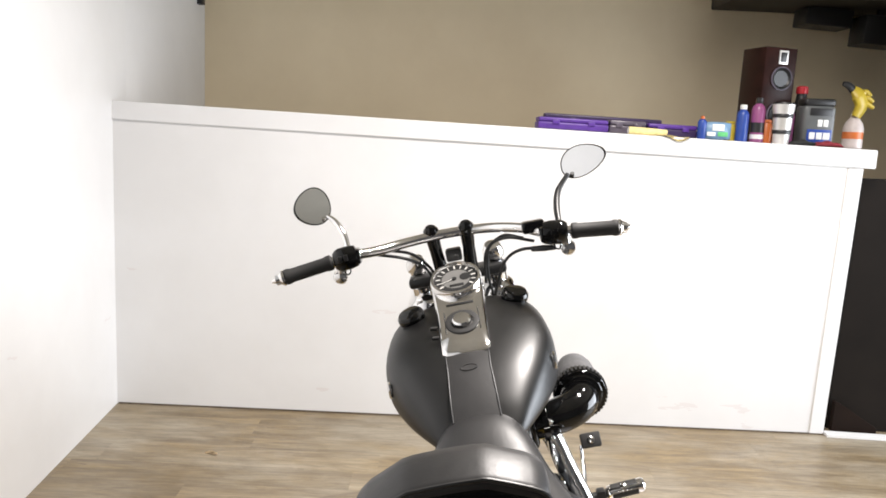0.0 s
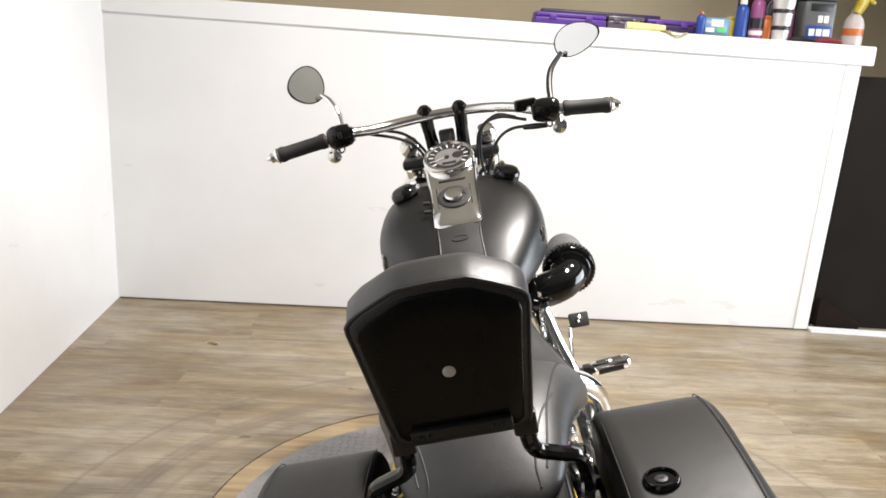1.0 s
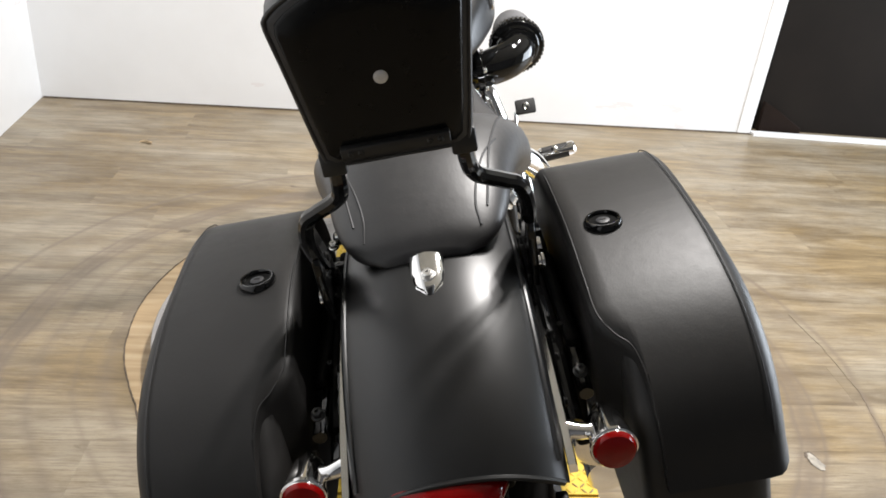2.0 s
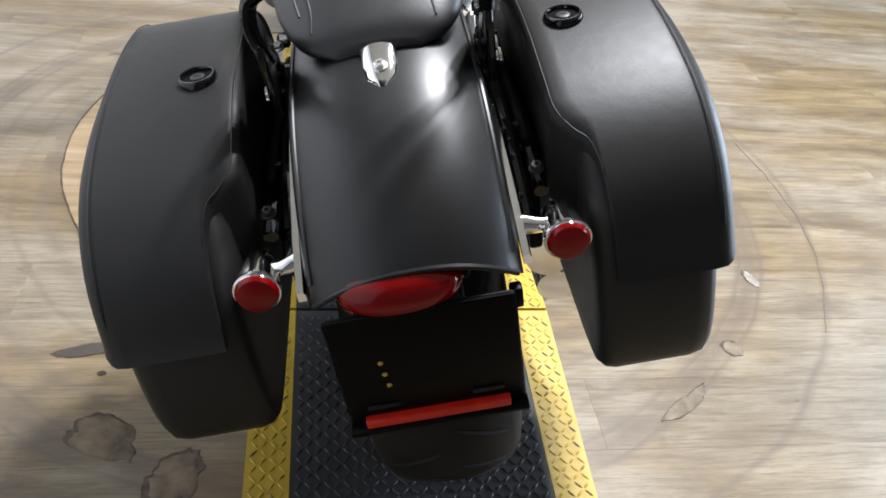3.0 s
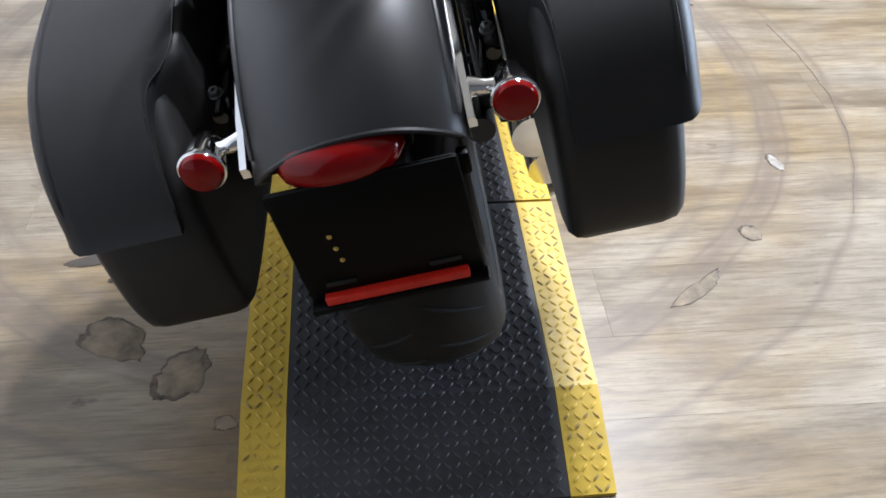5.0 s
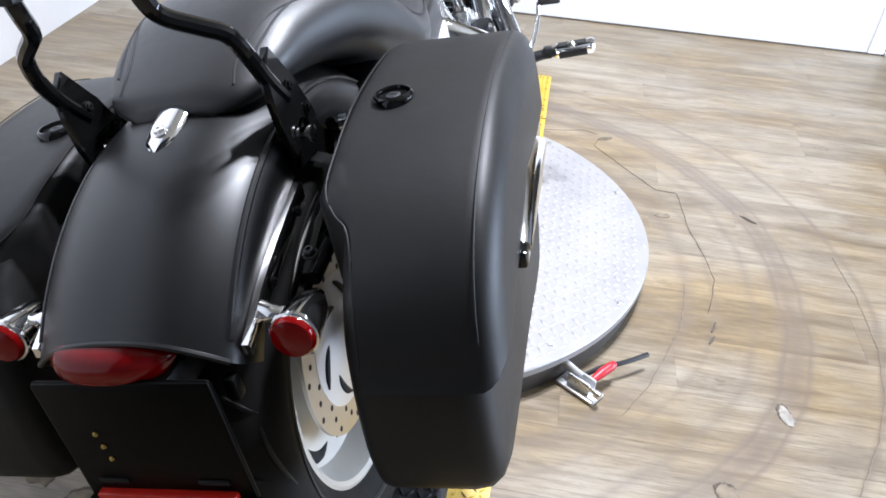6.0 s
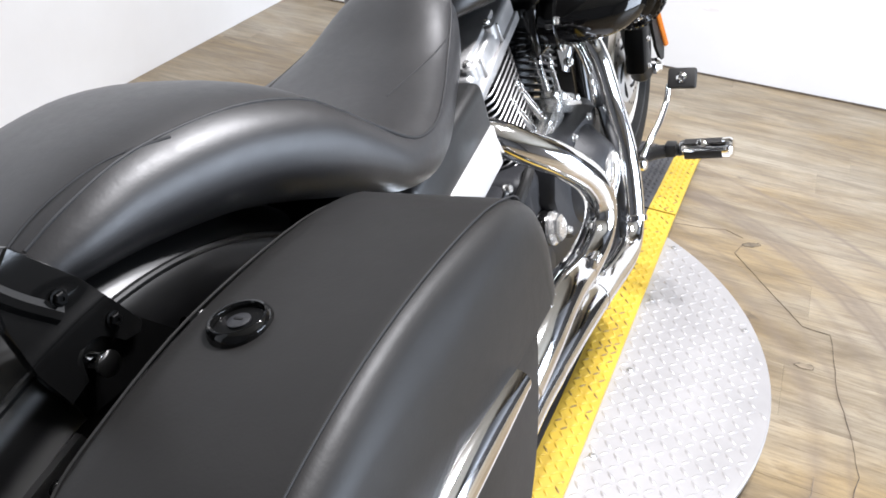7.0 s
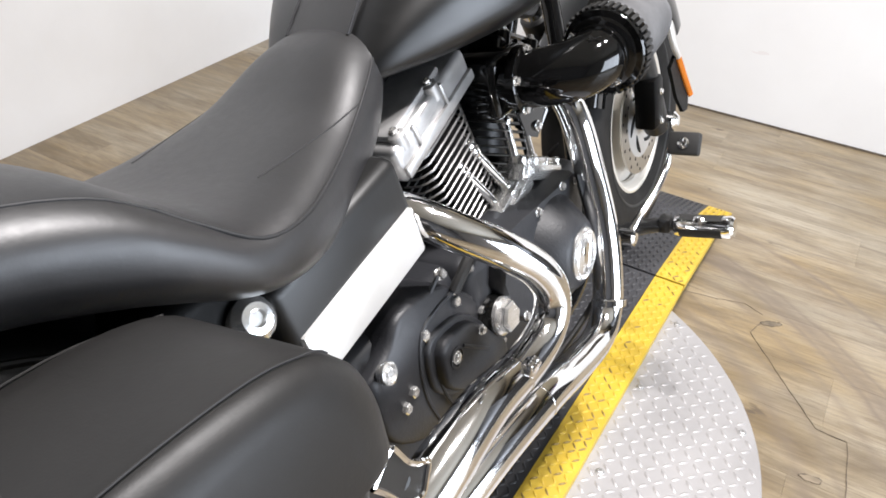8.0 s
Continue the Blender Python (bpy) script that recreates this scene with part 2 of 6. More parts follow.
YELLOW_LUG = worn_yellow()
BLACKDECK = surface("black_deck_paint", (0.036, 0.036, 0.039), 0.46, spec=0.4, vary=0.35, scale=8, rough_vary=0.14, grain=0.2, grain_scale=120)
REDLENS = lens("red_lens", (0.24, 0.002, 0.002), 0.02)
AMBER = lens("amber_reflector", (0.80, 0.24, 0.03))
REDBAR = lens("red_reflector", (0.70, 0.025, 0.012), 0.2)
MIRROR = surface("mirror_glass", (0.86, 0.87, 0.88), 0.015, 1.0, vary=0.02, rough_vary=0.01)
DIAL = surface("dial_face", (0.12, 0.118, 0.113), 0.45, vary=0.1, scale=30)
INK = surface("black_ink", (0.012, 0.012, 0.012), 0.6, spec=0.2)
BRASS = surface("yellow_zinc", (0.62, 0.48, 0.14), 0.35, 0.8)
REDGRIP = surface("red_plastic_grip", (0.55, 0.02, 0.03), 0.35, vary=0.2)

# ---- mesh helpers ----
def part(name, bm, mat, parent=None, label="", sharp=35):
    """Links a bmesh as one mesh object under a thing or a part."""
    bmesh.ops.recalc_face_normals(bm, faces=bm.faces)
    me = bpy.data.meshes.new(name)
    bm.to_mesh(me)
    bm.free()
    me.polygons.foreach_set("use_smooth", [True] * len(me.polygons))
    me.set_sharp_from_angle(angle=radians(sharp))
    me.materials.append(mat)
    ob = new(name, me)
    ob.parent = parent
    if label:
        ob["label"] = label
    return ob


def again(ob, m, parent):
    """A second piece on the same mesh, at the pose m."""
    o = new(ob.name.split(".")[0], ob.data)
    o.parent, o.matrix_basis = parent, m
    return o


def empty(name, m=None, parent=None):
    ob = new(name)
    ob.parent = parent
    if m is not None:
        ob.matrix_basis = m
    return ob


def box(x0, x1, y0, y1, z0, z1, bevel=0.0, seg=2, m=None, bm=None):
    out = bm or bmesh.new()
    c = [(x, y, z) for x in (x0, x1) for y in (y0, y1) for z in (z0, z1)]
    vs = [out.verts.new((m @ Vector(p)) if m is not None else p) for p in c]
    fs = [out.faces.new([vs[i] for i in f]) for f in ((0, 1, 3, 2), (4, 6, 7, 5), (0, 4, 5, 1), (2, 3, 7, 6), (0, 2, 6, 4), (1, 5, 7, 3))]
    if bevel:
        es = {e for f in fs for e in f.edges}
        bmesh.ops.bevel(out, geom=list(es), offset=bevel, segments=seg, affect="EDGES", profile=0.5)
    return out


def loft(rings, bm=None, closed=False, caps=True):
    """A skin over rings of the same number of points."""
    out = bm or bmesh.new()
    vs = [[out.verts.new(p) for p in ring] for ring in rings]
    n = len(rings[0])
    pairs = list(zip(vs, vs[1:])) + ([(vs[-1], vs[0])] if closed else [])
    for a, b in pairs:
        for i in range(n):
            j = (i + 1) % n
            out.faces.new((a[i], a[j], b[j], b[i]))
    if caps and not closed:
        out.faces.new(vs[0])
        out.faces.new(vs[-1])
    return out


def spline(points, steps=6):
    """A smooth line through points."""
    p = [Vector(q) for q in points]
    p = [p[0] * 2 - p[1]] + p + [p[-1] * 2 - p[-2]]
    out = []
    for i in range(1, len(p) - 2):
        for k in range(steps):
            t = k / steps
            a, b, c, d = p[i - 1], p[i], p[i + 1], p[i + 2]
            out.append(0.5 * (2 * b + (c - a) * t + (2 * a - 5 * b + 4 * c - d) * t * t + (3 * b - a - 3 * c + d) * t ** 3))
    return out + [p[-2]]


def tube(points, radius, seg=14, steps=6, flat=1.0, bm=None, smooth=True):
    """A round or oval tube along a line; radius is one number or one for each given point."""
    line = spline(points, steps) if smooth else [Vector(q) for q in points]
    radii = radius if isinstance(radius, (list, tuple)) else [radius] * len(points)
    rings, side = [], None
    for i, p in enumerate(line):
        t = (line[min(i + 1, len(line) - 1)] - line[max(i - 1, 0)]).normalized()
        if side is None:
            side = t.orthogonal().normalized()
        side = (side - t * side.dot(t)).normalized()
        up = t.cross(side)
        f = i / (len(line) - 1) * (len(radii) - 1)
        k = min(int(f), len(radii) - 2)
        r = radii[k] + (radii[k + 1] - radii[k]) * (f - k)
        rings.append([p + r * (math.cos(a) * side + flat * math.sin(a) * up) for a in (2 * math.pi * j / seg for j in range(seg))])
    return loft(rings, bm)


def turned(profile, seg=32, m=None, bm=None, caps=True):
    """A body of revolution about z: profile of (radius, height)."""
    rings = [[(r * math.cos(a), r * math.sin(a), h) for a in (2 * math.pi * j / seg for j in range(seg))] for r, h in profile]
    if m is not None:
        rings = [[m @ Vector(p) for p in ring] for ring in rings]
    return loft(rings, bm, caps=caps)


def axis(at, way, roll=0.0):
    """The pose whose z axis runs along way."""
    return Matrix.Translation(at) @ Vector(way).to_track_quat("Z", "Y").to_matrix().to_4x4() @ pose(0, 0, 0, 0, 0, roll)


def bolt_mesh(r, h):
    """A hexagon head on a washer, z up."""
    bm = turned([(r * 1.25, 0), (r * 1.25, h * 0.25), (r * 1.15, h * 0.3)], 16)
    turned([(r, h * 0.25), (r, h * 0.85), (r * 0.8, h), (r * 0.4, h), (r * 0.38, h * 0.7)], 6, bm=bm)
    return bm


# ---- the room ----
HALF_Y = 2.766


def wall_block(name, corners, z0, z1, mat, label):
    """An upright wall on a four-cornered footprint."""
    bm = loft([[(x, y, z0) for x, y in corners], [(x, y, z1) for x, y in corners]])
    return tagged(part(name, bm, mat), label, "wall", kind="structure")


wall_block("wall_west", [(-1.825, 2.98), (-1.34, -3.2), (-1.65, -3.2), (-1.975, 2.98)], 0, 3.4, WHITE, "smooth white painted side wall with faint scuffs")
wall_block("wall_west_far", [(-1.836, 2.982), (-1.836, 4.35), (-1.986, 4.35), (-1.986, 2.982)], 0, 3.4, WHITE, "white painted wall running on behind the half wall")
wall_block("wall_north", [(-1.984, 4.352), (4.6, 4.352), (4.6, 4.5), (-1.984, 4.5)], 0, 3.4, BEIGE, "beige painted back wall of the workshop")
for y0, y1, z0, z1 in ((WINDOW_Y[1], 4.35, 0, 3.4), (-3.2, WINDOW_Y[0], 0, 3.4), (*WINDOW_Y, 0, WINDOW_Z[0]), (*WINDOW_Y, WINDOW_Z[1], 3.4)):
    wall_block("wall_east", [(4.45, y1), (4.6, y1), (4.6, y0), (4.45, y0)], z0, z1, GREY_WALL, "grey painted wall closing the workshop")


def assumed_window():
    """An unseen shop window, added in the east wall for side light: frame, mullions and panes."""
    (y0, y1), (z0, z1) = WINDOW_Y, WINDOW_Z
    thing = tagged(empty("window_1", Matrix.Translation((4.55, 0, 0))), "assumed wide shop window with white frame, out of view in the grey wall", "window", kind="structure")
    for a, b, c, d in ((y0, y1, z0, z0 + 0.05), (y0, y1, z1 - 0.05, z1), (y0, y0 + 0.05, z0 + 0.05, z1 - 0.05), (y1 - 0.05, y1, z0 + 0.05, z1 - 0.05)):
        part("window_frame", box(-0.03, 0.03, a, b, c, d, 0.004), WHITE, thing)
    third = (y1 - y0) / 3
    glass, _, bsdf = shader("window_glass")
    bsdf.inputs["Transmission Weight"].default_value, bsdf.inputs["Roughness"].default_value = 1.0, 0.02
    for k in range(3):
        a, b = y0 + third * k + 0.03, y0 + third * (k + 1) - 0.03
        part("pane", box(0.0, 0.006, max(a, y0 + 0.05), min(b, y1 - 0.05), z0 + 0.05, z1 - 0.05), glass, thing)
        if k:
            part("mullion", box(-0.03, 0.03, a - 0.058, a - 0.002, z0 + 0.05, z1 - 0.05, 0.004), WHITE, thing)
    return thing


assumed_window()
wall_block("wall_south", [(-1.65, -3.202), (4.6, -3.202), (4.6, -3.35), (-1.65, -3.35)], 0, 3.4, DARK_WALL, "dark grey wall behind the turntable")
tagged(part("ceiling", box(-2.0, 4.6, -3.35, 4.5, 3.4, 3.5), CEIL), "flat dull cream ceiling of the workshop", "ceiling", kind="structure")


def half_wall():
    """White half wall with a flat cap; its top falls a little towards the open end."""
    top = lambda x: 1.548 - (x + 1.798) * 0.0197
    x0, x1, y0, y1 = -1.822, 1.862, HALF_Y, HALF_Y + 0.14
    bm = bmesh.new()
    lean = 0.04
    ring = [(x0, 0), (x1, 0), (x1 + lean, top(x1) - 0.09), (x0, top(x0) - 0.09)]
    loft([[(x, y0, z) for x, z in ring], [(x, y1, z) for x, z in ring]], bm)
    thing = tagged(part("half_wall", bm, WHITE, sharp=20), "white painted half wall with a flat cap board", "half wall", kind="structure")
    bm = bmesh.new()
    ends = (x0, x1 + 0.10)
    loft([[(x, y, z) for y, z in ((y0 - 0.011, top(x) - 0.092), (y0 - 0.011, top(x)), (y1 + 0.30, top(x)), (y1 + 0.30, top(x) - 0.092))] for x in ends], bm)
    bmesh.ops.bevel(bm, geom=list(bm.edges), offset=0.004, segments=2, affect="EDGES")
    part("cap_board", bm, WHITE, thing)
    # narrow corner board at the open end
    bm = bmesh.new()
    ring = [(x1 - 0.072, 0.004), (x1 + 0.003, 0.004), (x1 + lean + 0.003, top(x1) - 0.094), (x1 + lean - 0.072, top(x1) - 0.094)]
    loft([[(x, y0 - 0.006, z) for x, z in ring], [(x, y0 + 0.02, z) for x, z in ring]], bm)
    bmesh.ops.bevel(bm, geom=list(bm.edges), offset=0.003, segments=1, affect="EDGES")
    part("end_board", bm, WHITE, thing)
    return thing


half_wall()
tagged(part("floor_joint", box(-1.80, 1.862, HALF_Y - 0.005, HALF_Y - 0.0005, 0.0005, 0.007), CRACK), "dark open joint along the foot of the half wall", "joint", kind="structure")

# the opening beside the half wall: a pale threshold strip, and a near-black panel behind it that stands in for the
# recess's shade
tagged(part("threshold_strip", loft([[(1.87, HALF_Y - 0.04, z) for z in (0.001, 0.014)] + [(1.87, HALF_Y + 0.02, z) for z in (0.014, 0.001)],
      [(4.4, HALF_Y - 0.19, z) for z in (0.001, 0.014)] + [(4.4, HALF_Y - 0.13, z) for z in (0.014, 0.001)]]), WHITE), "white threshold strip across the floor", "trim", kind="structure")


# added out of view to hold the east side light off the back area
wall_block("wall_partition", [(2.6, 2.70), (4.448, 2.60), (4.448, 2.70), (2.6, 2.80)], 1.34, 3.4, DARK_WALL, "unseen dark grey wall added to keep side light off the back room")
wall_block("dark_partition", [(1.93, 2.86), (4.42, 2.715), (4.42, 2.775), (1.93, 2.92)], 0, 1.33, RECESS_SHADE, "low near-black brown panel standing in for the shade of the opening")


def leaning_board():
    """A broken triangular end of board propped against the panel of painted shade."""
    ring = [(1.93, 0.002), (1.935, 0.165), (1.99, 0.14), (2.16, 0.034), (2.165, 0.002)]
    bm = loft([[(x, y - 0.058 * (x - 1.93), z) for x, z in ring] for y in (2.815, 2.845)])
    bmesh.ops.bevel(bm, geom=list(bm.edges), offset=0.003, segments=1, affect="EDGES")
    return tagged(part("leaning_board", bm, surface("brown_board", (0.011, 0.006, 0.004), 0.6, spec=0.1)), "broken brown board end propped in the dark opening", "board")


leaning_board()

# ---- the turntable ----
DECK = 0.0995
HUB = Vector((-0.02, 0.697, 0.0))
X_IN, X_OUT, X_LEFT, X_LEFT_IN = 0.274, 0.349, -0.245, -0.170
PROFILE = [(-0.61, 0.008), (-0.44, 0.064), (-0.004, DECK)], [(0.004, DECK), (1.356, DECK)], [(1.364, DECK), (1.80, 0.064), (1.975, 0.008)]


def lug_points(x, y, z, turn, length=0.025, half=0.0038, rise=0.0025):
    """One raised lens-shaped lug: six rim points and two crown points."""
    c, s = math.cos(turn), math.sin(turn)
    rim = [(-length / 2, 0), (-length * 0.2, half), (length * 0.2, half), (length / 2, 0), (length * 0.2, -half), (-length * 0.2, -half)]
    crown = [(-length * 0.22, 0), (length * 0.22, 0)]
    place = lambda p, h: (x + c * p[0] - s * p[1], y + s * p[0] + c * p[1], z + h)
    return [place(p, 0) for p in rim] + [place(p, rise) for p in crown]


LUG_FACES = ((0, 1, 6), (1, 2, 7, 6), (2, 3, 7), (3, 4, 7), (4, 5, 6, 7), (5, 0, 6))


def lugs(name, spots, mat, parent, **shape):
    verts, faces = [], []
    for x, y, z, turn in spots:
        n = len(verts)
        verts += lug_points(x, y, z, turn, **shape)
        faces += [tuple(n + i for i in f) for f in LUG_FACES]
    me = bpy.data.meshes.new(name)
    me.from_pydata(verts, [], faces)
    me.materials.append(mat)
    me.polygons.foreach_set("use_smooth", [True] * len(me.polygons))
    ob = new(name, me)
    ob.parent = parent
    ob["kind"] = "stuff"
    return ob


def turntable():
    base = tagged(empty("turntable", Matrix.Translation(HUB)), "round diamond plate aluminium turntable on the floor", "turntable")
    top, r = 0.078, 0.686
    bm = turned([(r - 0.003, 0.056), (r, 0.059), (r, top - 0.003), (r - 0.003, top)], 128)
    part("plate", bm, PLATE, base, "silver diamond plate disc")
    part("skirt", turned([(r - 0.012, 0.001), (r - 0.012, 0.056)], 96), SUBFLOOR, base, "dark base ring under the plate")
    spots, step = [], 0.0240
    for i in range(-29, 30):
        for j in range(-29, 30):
            x, y = i * step + random.uniform(-0.0006, 0.0006), j * step
            wx = x + HUB.x
            if math.hypot(x, y) < r - 0.014 and not (X_LEFT - 0.01 < wx < X_OUT + 0.01):
                spots.append((x, y, top, radians(45 if (i + j) % 2 else -45)))
    lugs("tread_pattern", spots, PLATE, base)
    head = part("bolt", bolt_mesh(0.0070, 0.005), CAST, base)
    places = [(0.40, 0.008), (0.39, 0.272), (0.395, 0.528), (0.607, -0.268), (0.607, 0.263), (0.39, -0.258), (-0.40, 0.0), (-0.4, 0.4), (-0.4, -0.4), (-0.6, 0.2), (-0.6, -0.22)]
    head.matrix_basis = Matrix.Translation((*places[0], top))
    for x, y in places[1:]:
        again(head, Matrix.Translation((x, y, top)), base)
    return base


turntable()


def ramp_section(name, line, label):
    """One length of the drive-on track: black deck with a yellow strip on each edge and raised lugs."""
    thing = tagged(empty(name, Matrix.Translation((0.05, line[0][0], 0))), label, "ramp", "track sections")
    ox, oy = 0.05, line[0][0]
    for part_name, x0, x1, mat, proud in (("deck", X_LEFT_IN, X_IN, BLACKDECK, 0), ("edge_strip", X_LEFT, X_LEFT_IN - 0.001, YELLOW, 0.0005), ("edge_strip", X_IN + 0.001, X_OUT, YELLOW, 0.0005)):
        rings = []
        for y, z in line:
            rings.append([(x0 - ox, y - oy, z + proud), (x1 - ox, y - oy, z + proud), (x1 - ox, y - oy, max(z - 0.02, 0.001)), (x0 - ox, y - oy, max(z - 0.02, 0.001))])
        part(part_name, loft(rings), mat, thing, sharp=8)
        spots, step = [], 0.0160
        nx = int((x1 - x0 - 0.008) / step)
        x_first = x0 + ((x1 - x0) - (nx - 1) * step) / 2 if nx > 1 else (x0 + x1) / 2
        y, j = line[0][0] + 0.009, 0
        while y < line[-1][0] - 0.010:
            z = np.interp(y, [p[0] for p in line], [p[1] for p in line])
            for i in range(max(nx, 1)):
                spots.append((x_first + i * step - ox, y - oy, z + proud, radians(48 if (i + j) % 2 else -48)))
            y, j = y + step, j + 1
        lugs("tread_pattern", spots, YELLOW_LUG if mat is YELLOW else mat, thing, rise=0.0034, length=0.0195, half=0.0023)
    return thing


ramp_section("rear_ramp", PROFILE[0], "black diamond plate ramp with yellow edges, sloping to the floor")
ramp_section("track_deck", PROFILE[1], "black diamond plate track with yellow edges on the turntable")
ramp_section("front_ramp", PROFILE[2], "black diamond plate ramp with yellow edges ahead of the wheel")

# ---- the motorcycle: x to its right, y ahead, z up, leaning on its side stand ----
BIKE = tagged(empty("motorcycle", pose(0.1136, 0, DECK, 0, -13.77, -0.6)), "matte black cruiser motorcycle with leather saddlebags and chrome trim", "motorcycle")
REAR, FRONT, HUB_W = Vector((0, -0.24, 0.33)), Vector((0, 1.505, 0.33)), 0.33


def oval(y, hw, top, bot, pt=2.4, pb=2.4, mid=0.5, n=36):
    """A closed rounded section across the machine."""
    zc = bot + (top - bot) * mid
    ring = []
    for k in range(n):
        a = 2 * math.pi * k / n
        c, s = math.cos(a), math.sin(a)
        p = pt if s >= 0 else pb
        ring.append((hw * math.copysign(abs(c) ** (2 / p), c), y, zc + (top - zc if s >= 0 else zc - bot) * math.copysign(abs(s) ** (2 / p), s)))
    return ring


def body(stations, n=36, steps=5):
    return loft([oval(*s, n=n) for s in spline(stations, steps)])


def bolt(parent, at, way, r=0.006, h=0.006, mat=None):
    key = (round(r, 4), round(h, 4), (mat or POLISHED).name)
    if key not in BOLTS:
        BOLTS[key] = part("bolt", bolt_mesh(r, h), mat or POLISHED, parent)
        BOLTS[key].matrix_basis = axis(at, way)
        return BOLTS[key]
    return again(BOLTS[key], axis(at, way), parent)


BOLTS = {}


# -- wheels --
def wheel(name, centre, r, half, rim_r, label, disc_sides):
    """A cast wheel: bright lip, deep barrel, a slotted disc face, a wide tyre and drilled brake discs."""
    m = Matrix.Translation(centre) @ pose(0, 0, 0, 0, 90, 0)
    side = [(0.030, 0.058), (0.045, 0.054), (0.052, 0.034), (0.085, 0.028), (0.130, 0.026), (0.172, 0.030), (rim_r - 0.026, 0.034), (rim_r - 0.023, 0.042), (rim_r - 0.017, half * 0.62), (rim_r - 0.010, half * 0.78), (rim_r - 0.003, half * 0.82), (rim_r + 0.002, half * 0.80), (rim_r + 0.001, half * 0.74)]
    rim = part(name, turned([(a, -h) for a, h in side] + list(reversed(side)), 72, m), RIM, BIKE, label, sharp=28)
    # curved openings near the rim and small holes between them
    for face in (1, -1):
        for k in range(5):
            a0 = radians(72 * k + 14)
            pts = [((0.160 + 0.014 * math.sin(math.pi * f)) * math.cos(a0 + f * radians(34)), (0.160 + 0.014 * math.sin(math.pi * f)) * math.sin(a0 + f * radians(34)), face * 0.0265) for f in np.linspace(0, 1, 7)]
            part("slot", tube([m @ Vector(p) for p in pts], [0.003, 0.008, 0.0105, 0.0105, 0.009, 0.006, 0.002], 10, 3), INK, rim, "dark curved slot in the wheel face")
            for f in (46, 58):
                a = a0 + radians(f)
                part("rim_hole", turned([(0.0055, 0), (0.0055, 0.004), (0.002, 0.0042)], 10, m @ pose(0.172 * math.cos(a), 0.172 * math.sin(a), face * 0.028 - 0.002, 0, 0, 0)), INK, rim)
    wall = [(rim_r - 0.004, half * 0.76), (rim_r + 0.008, half * 0.84), (rim_r + 0.020, half * 0.92), (rim_r + 0.045, half * 0.99), (r - 0.060, half), (r - 0.042, half * 0.955), (r - 0.022, half * 0.82), (r - 0.008, half * 0.5), (r - 0.001, half * 0.2)]
    part("tyre", turned(wall + [(a, -h) for a, h in reversed(wall)], 96, m, caps=False), TYRE, rim, "worn black tyre")
    for face in (1, -1):
        part("sidewall_ring", turned([(rim_r + 0.030, half * 0.955), (rim_r + 0.033, half * 0.985), (rim_r + 0.037, half * 0.985)], 72, m @ Matrix.Diagonal((1, 1, face, 1)), caps=False), RUBBER, rim)
    bm = bmesh.new()
    for k in range(22):
        a0 = 2 * math.pi * k / 22
        for face in (1, -1):
            pts = []
            for f in np.linspace(0, 1, 6):
                a = a0 + 0.16 * f + (0.14 if face > 0 else 0)
                h = face * half * (0.12 + 0.72 * f)
                rr = np.interp(abs(h) / half, [0, 0.2, 0.5, 0.82, 0.97], [r, r - 0.001, r - 0.008, r - 0.022, r - 0.045])
                pts.append(m @ Vector((rr * math.cos(a), rr * math.sin(a), h)))
            tube(pts, [0.0022, 0.0034, 0.0036, 0.0036, 0.003, 0.0015], 6, 1, bm=bm)
    part("tread_pattern", bm, INK, rim, "tread grooves")["kind"] = "stuff"
    for face in disc_sides:
        mm = m @ pose(0, 0, face * 0.066, 0 if face > 0 else 180, 0, 0)
        part("brake_disc", turned([(0.096, -0.0025), (0.142, -0.0025), (0.142, 0.0025), (0.096, 0.0025), (0.096, -0.0025)], 64, mm, caps=False), DISC, rim, "drilled steel brake disc")
        part("disc_carrier", turned([(0.034, -0.014), (0.05, -0.006), (0.100, -0.003), (0.100, 0.003), (0.050, 0.007), (0.035, 0.012)], 40, mm), ALU, rim)
        for k in range(6):
            a0 = 2 * math.pi * k / 6
            pts = [mm @ Vector(((0.056 + 0.032 * f) * math.cos(a0 + 0.8 * f), (0.056 + 0.032 * f) * math.sin(a0 + 0.8 * f), 0.0042)) for f in np.linspace(0, 1, 6)]
            part("carrier_slot", tube(pts, [0.002, 0.005, 0.006, 0.006, 0.005, 0.002], 8, 2), INK, rim)
        first = part("disc_hole", turned([(0.0001, 0), (0.0046, 0), (0.0046, 0.0006), (0.0001, 0.0006)], 8), INK, rim)
        first.matrix_basis = mm @ pose(0.106, 0, 0.0022, 0, 0, 0)
        for k in range(1, 36):
            a, rr = 2 * math.pi * k / 36, (0.106, 0.119, 0.132)[k % 3]
            again(first, mm @ pose(rr * math.cos(a), rr * math.sin(a), 0.0022, 0, 0, 0), rim)
    return rim


wheel("rear_wheel", REAR, HUB_W, 0.104, 0.214, "silver slotted rear wheel", (1,))
wheel("front_wheel", FRONT, HUB_W, 0.074, 0.190, "silver slotted front wheel", (1, -1))


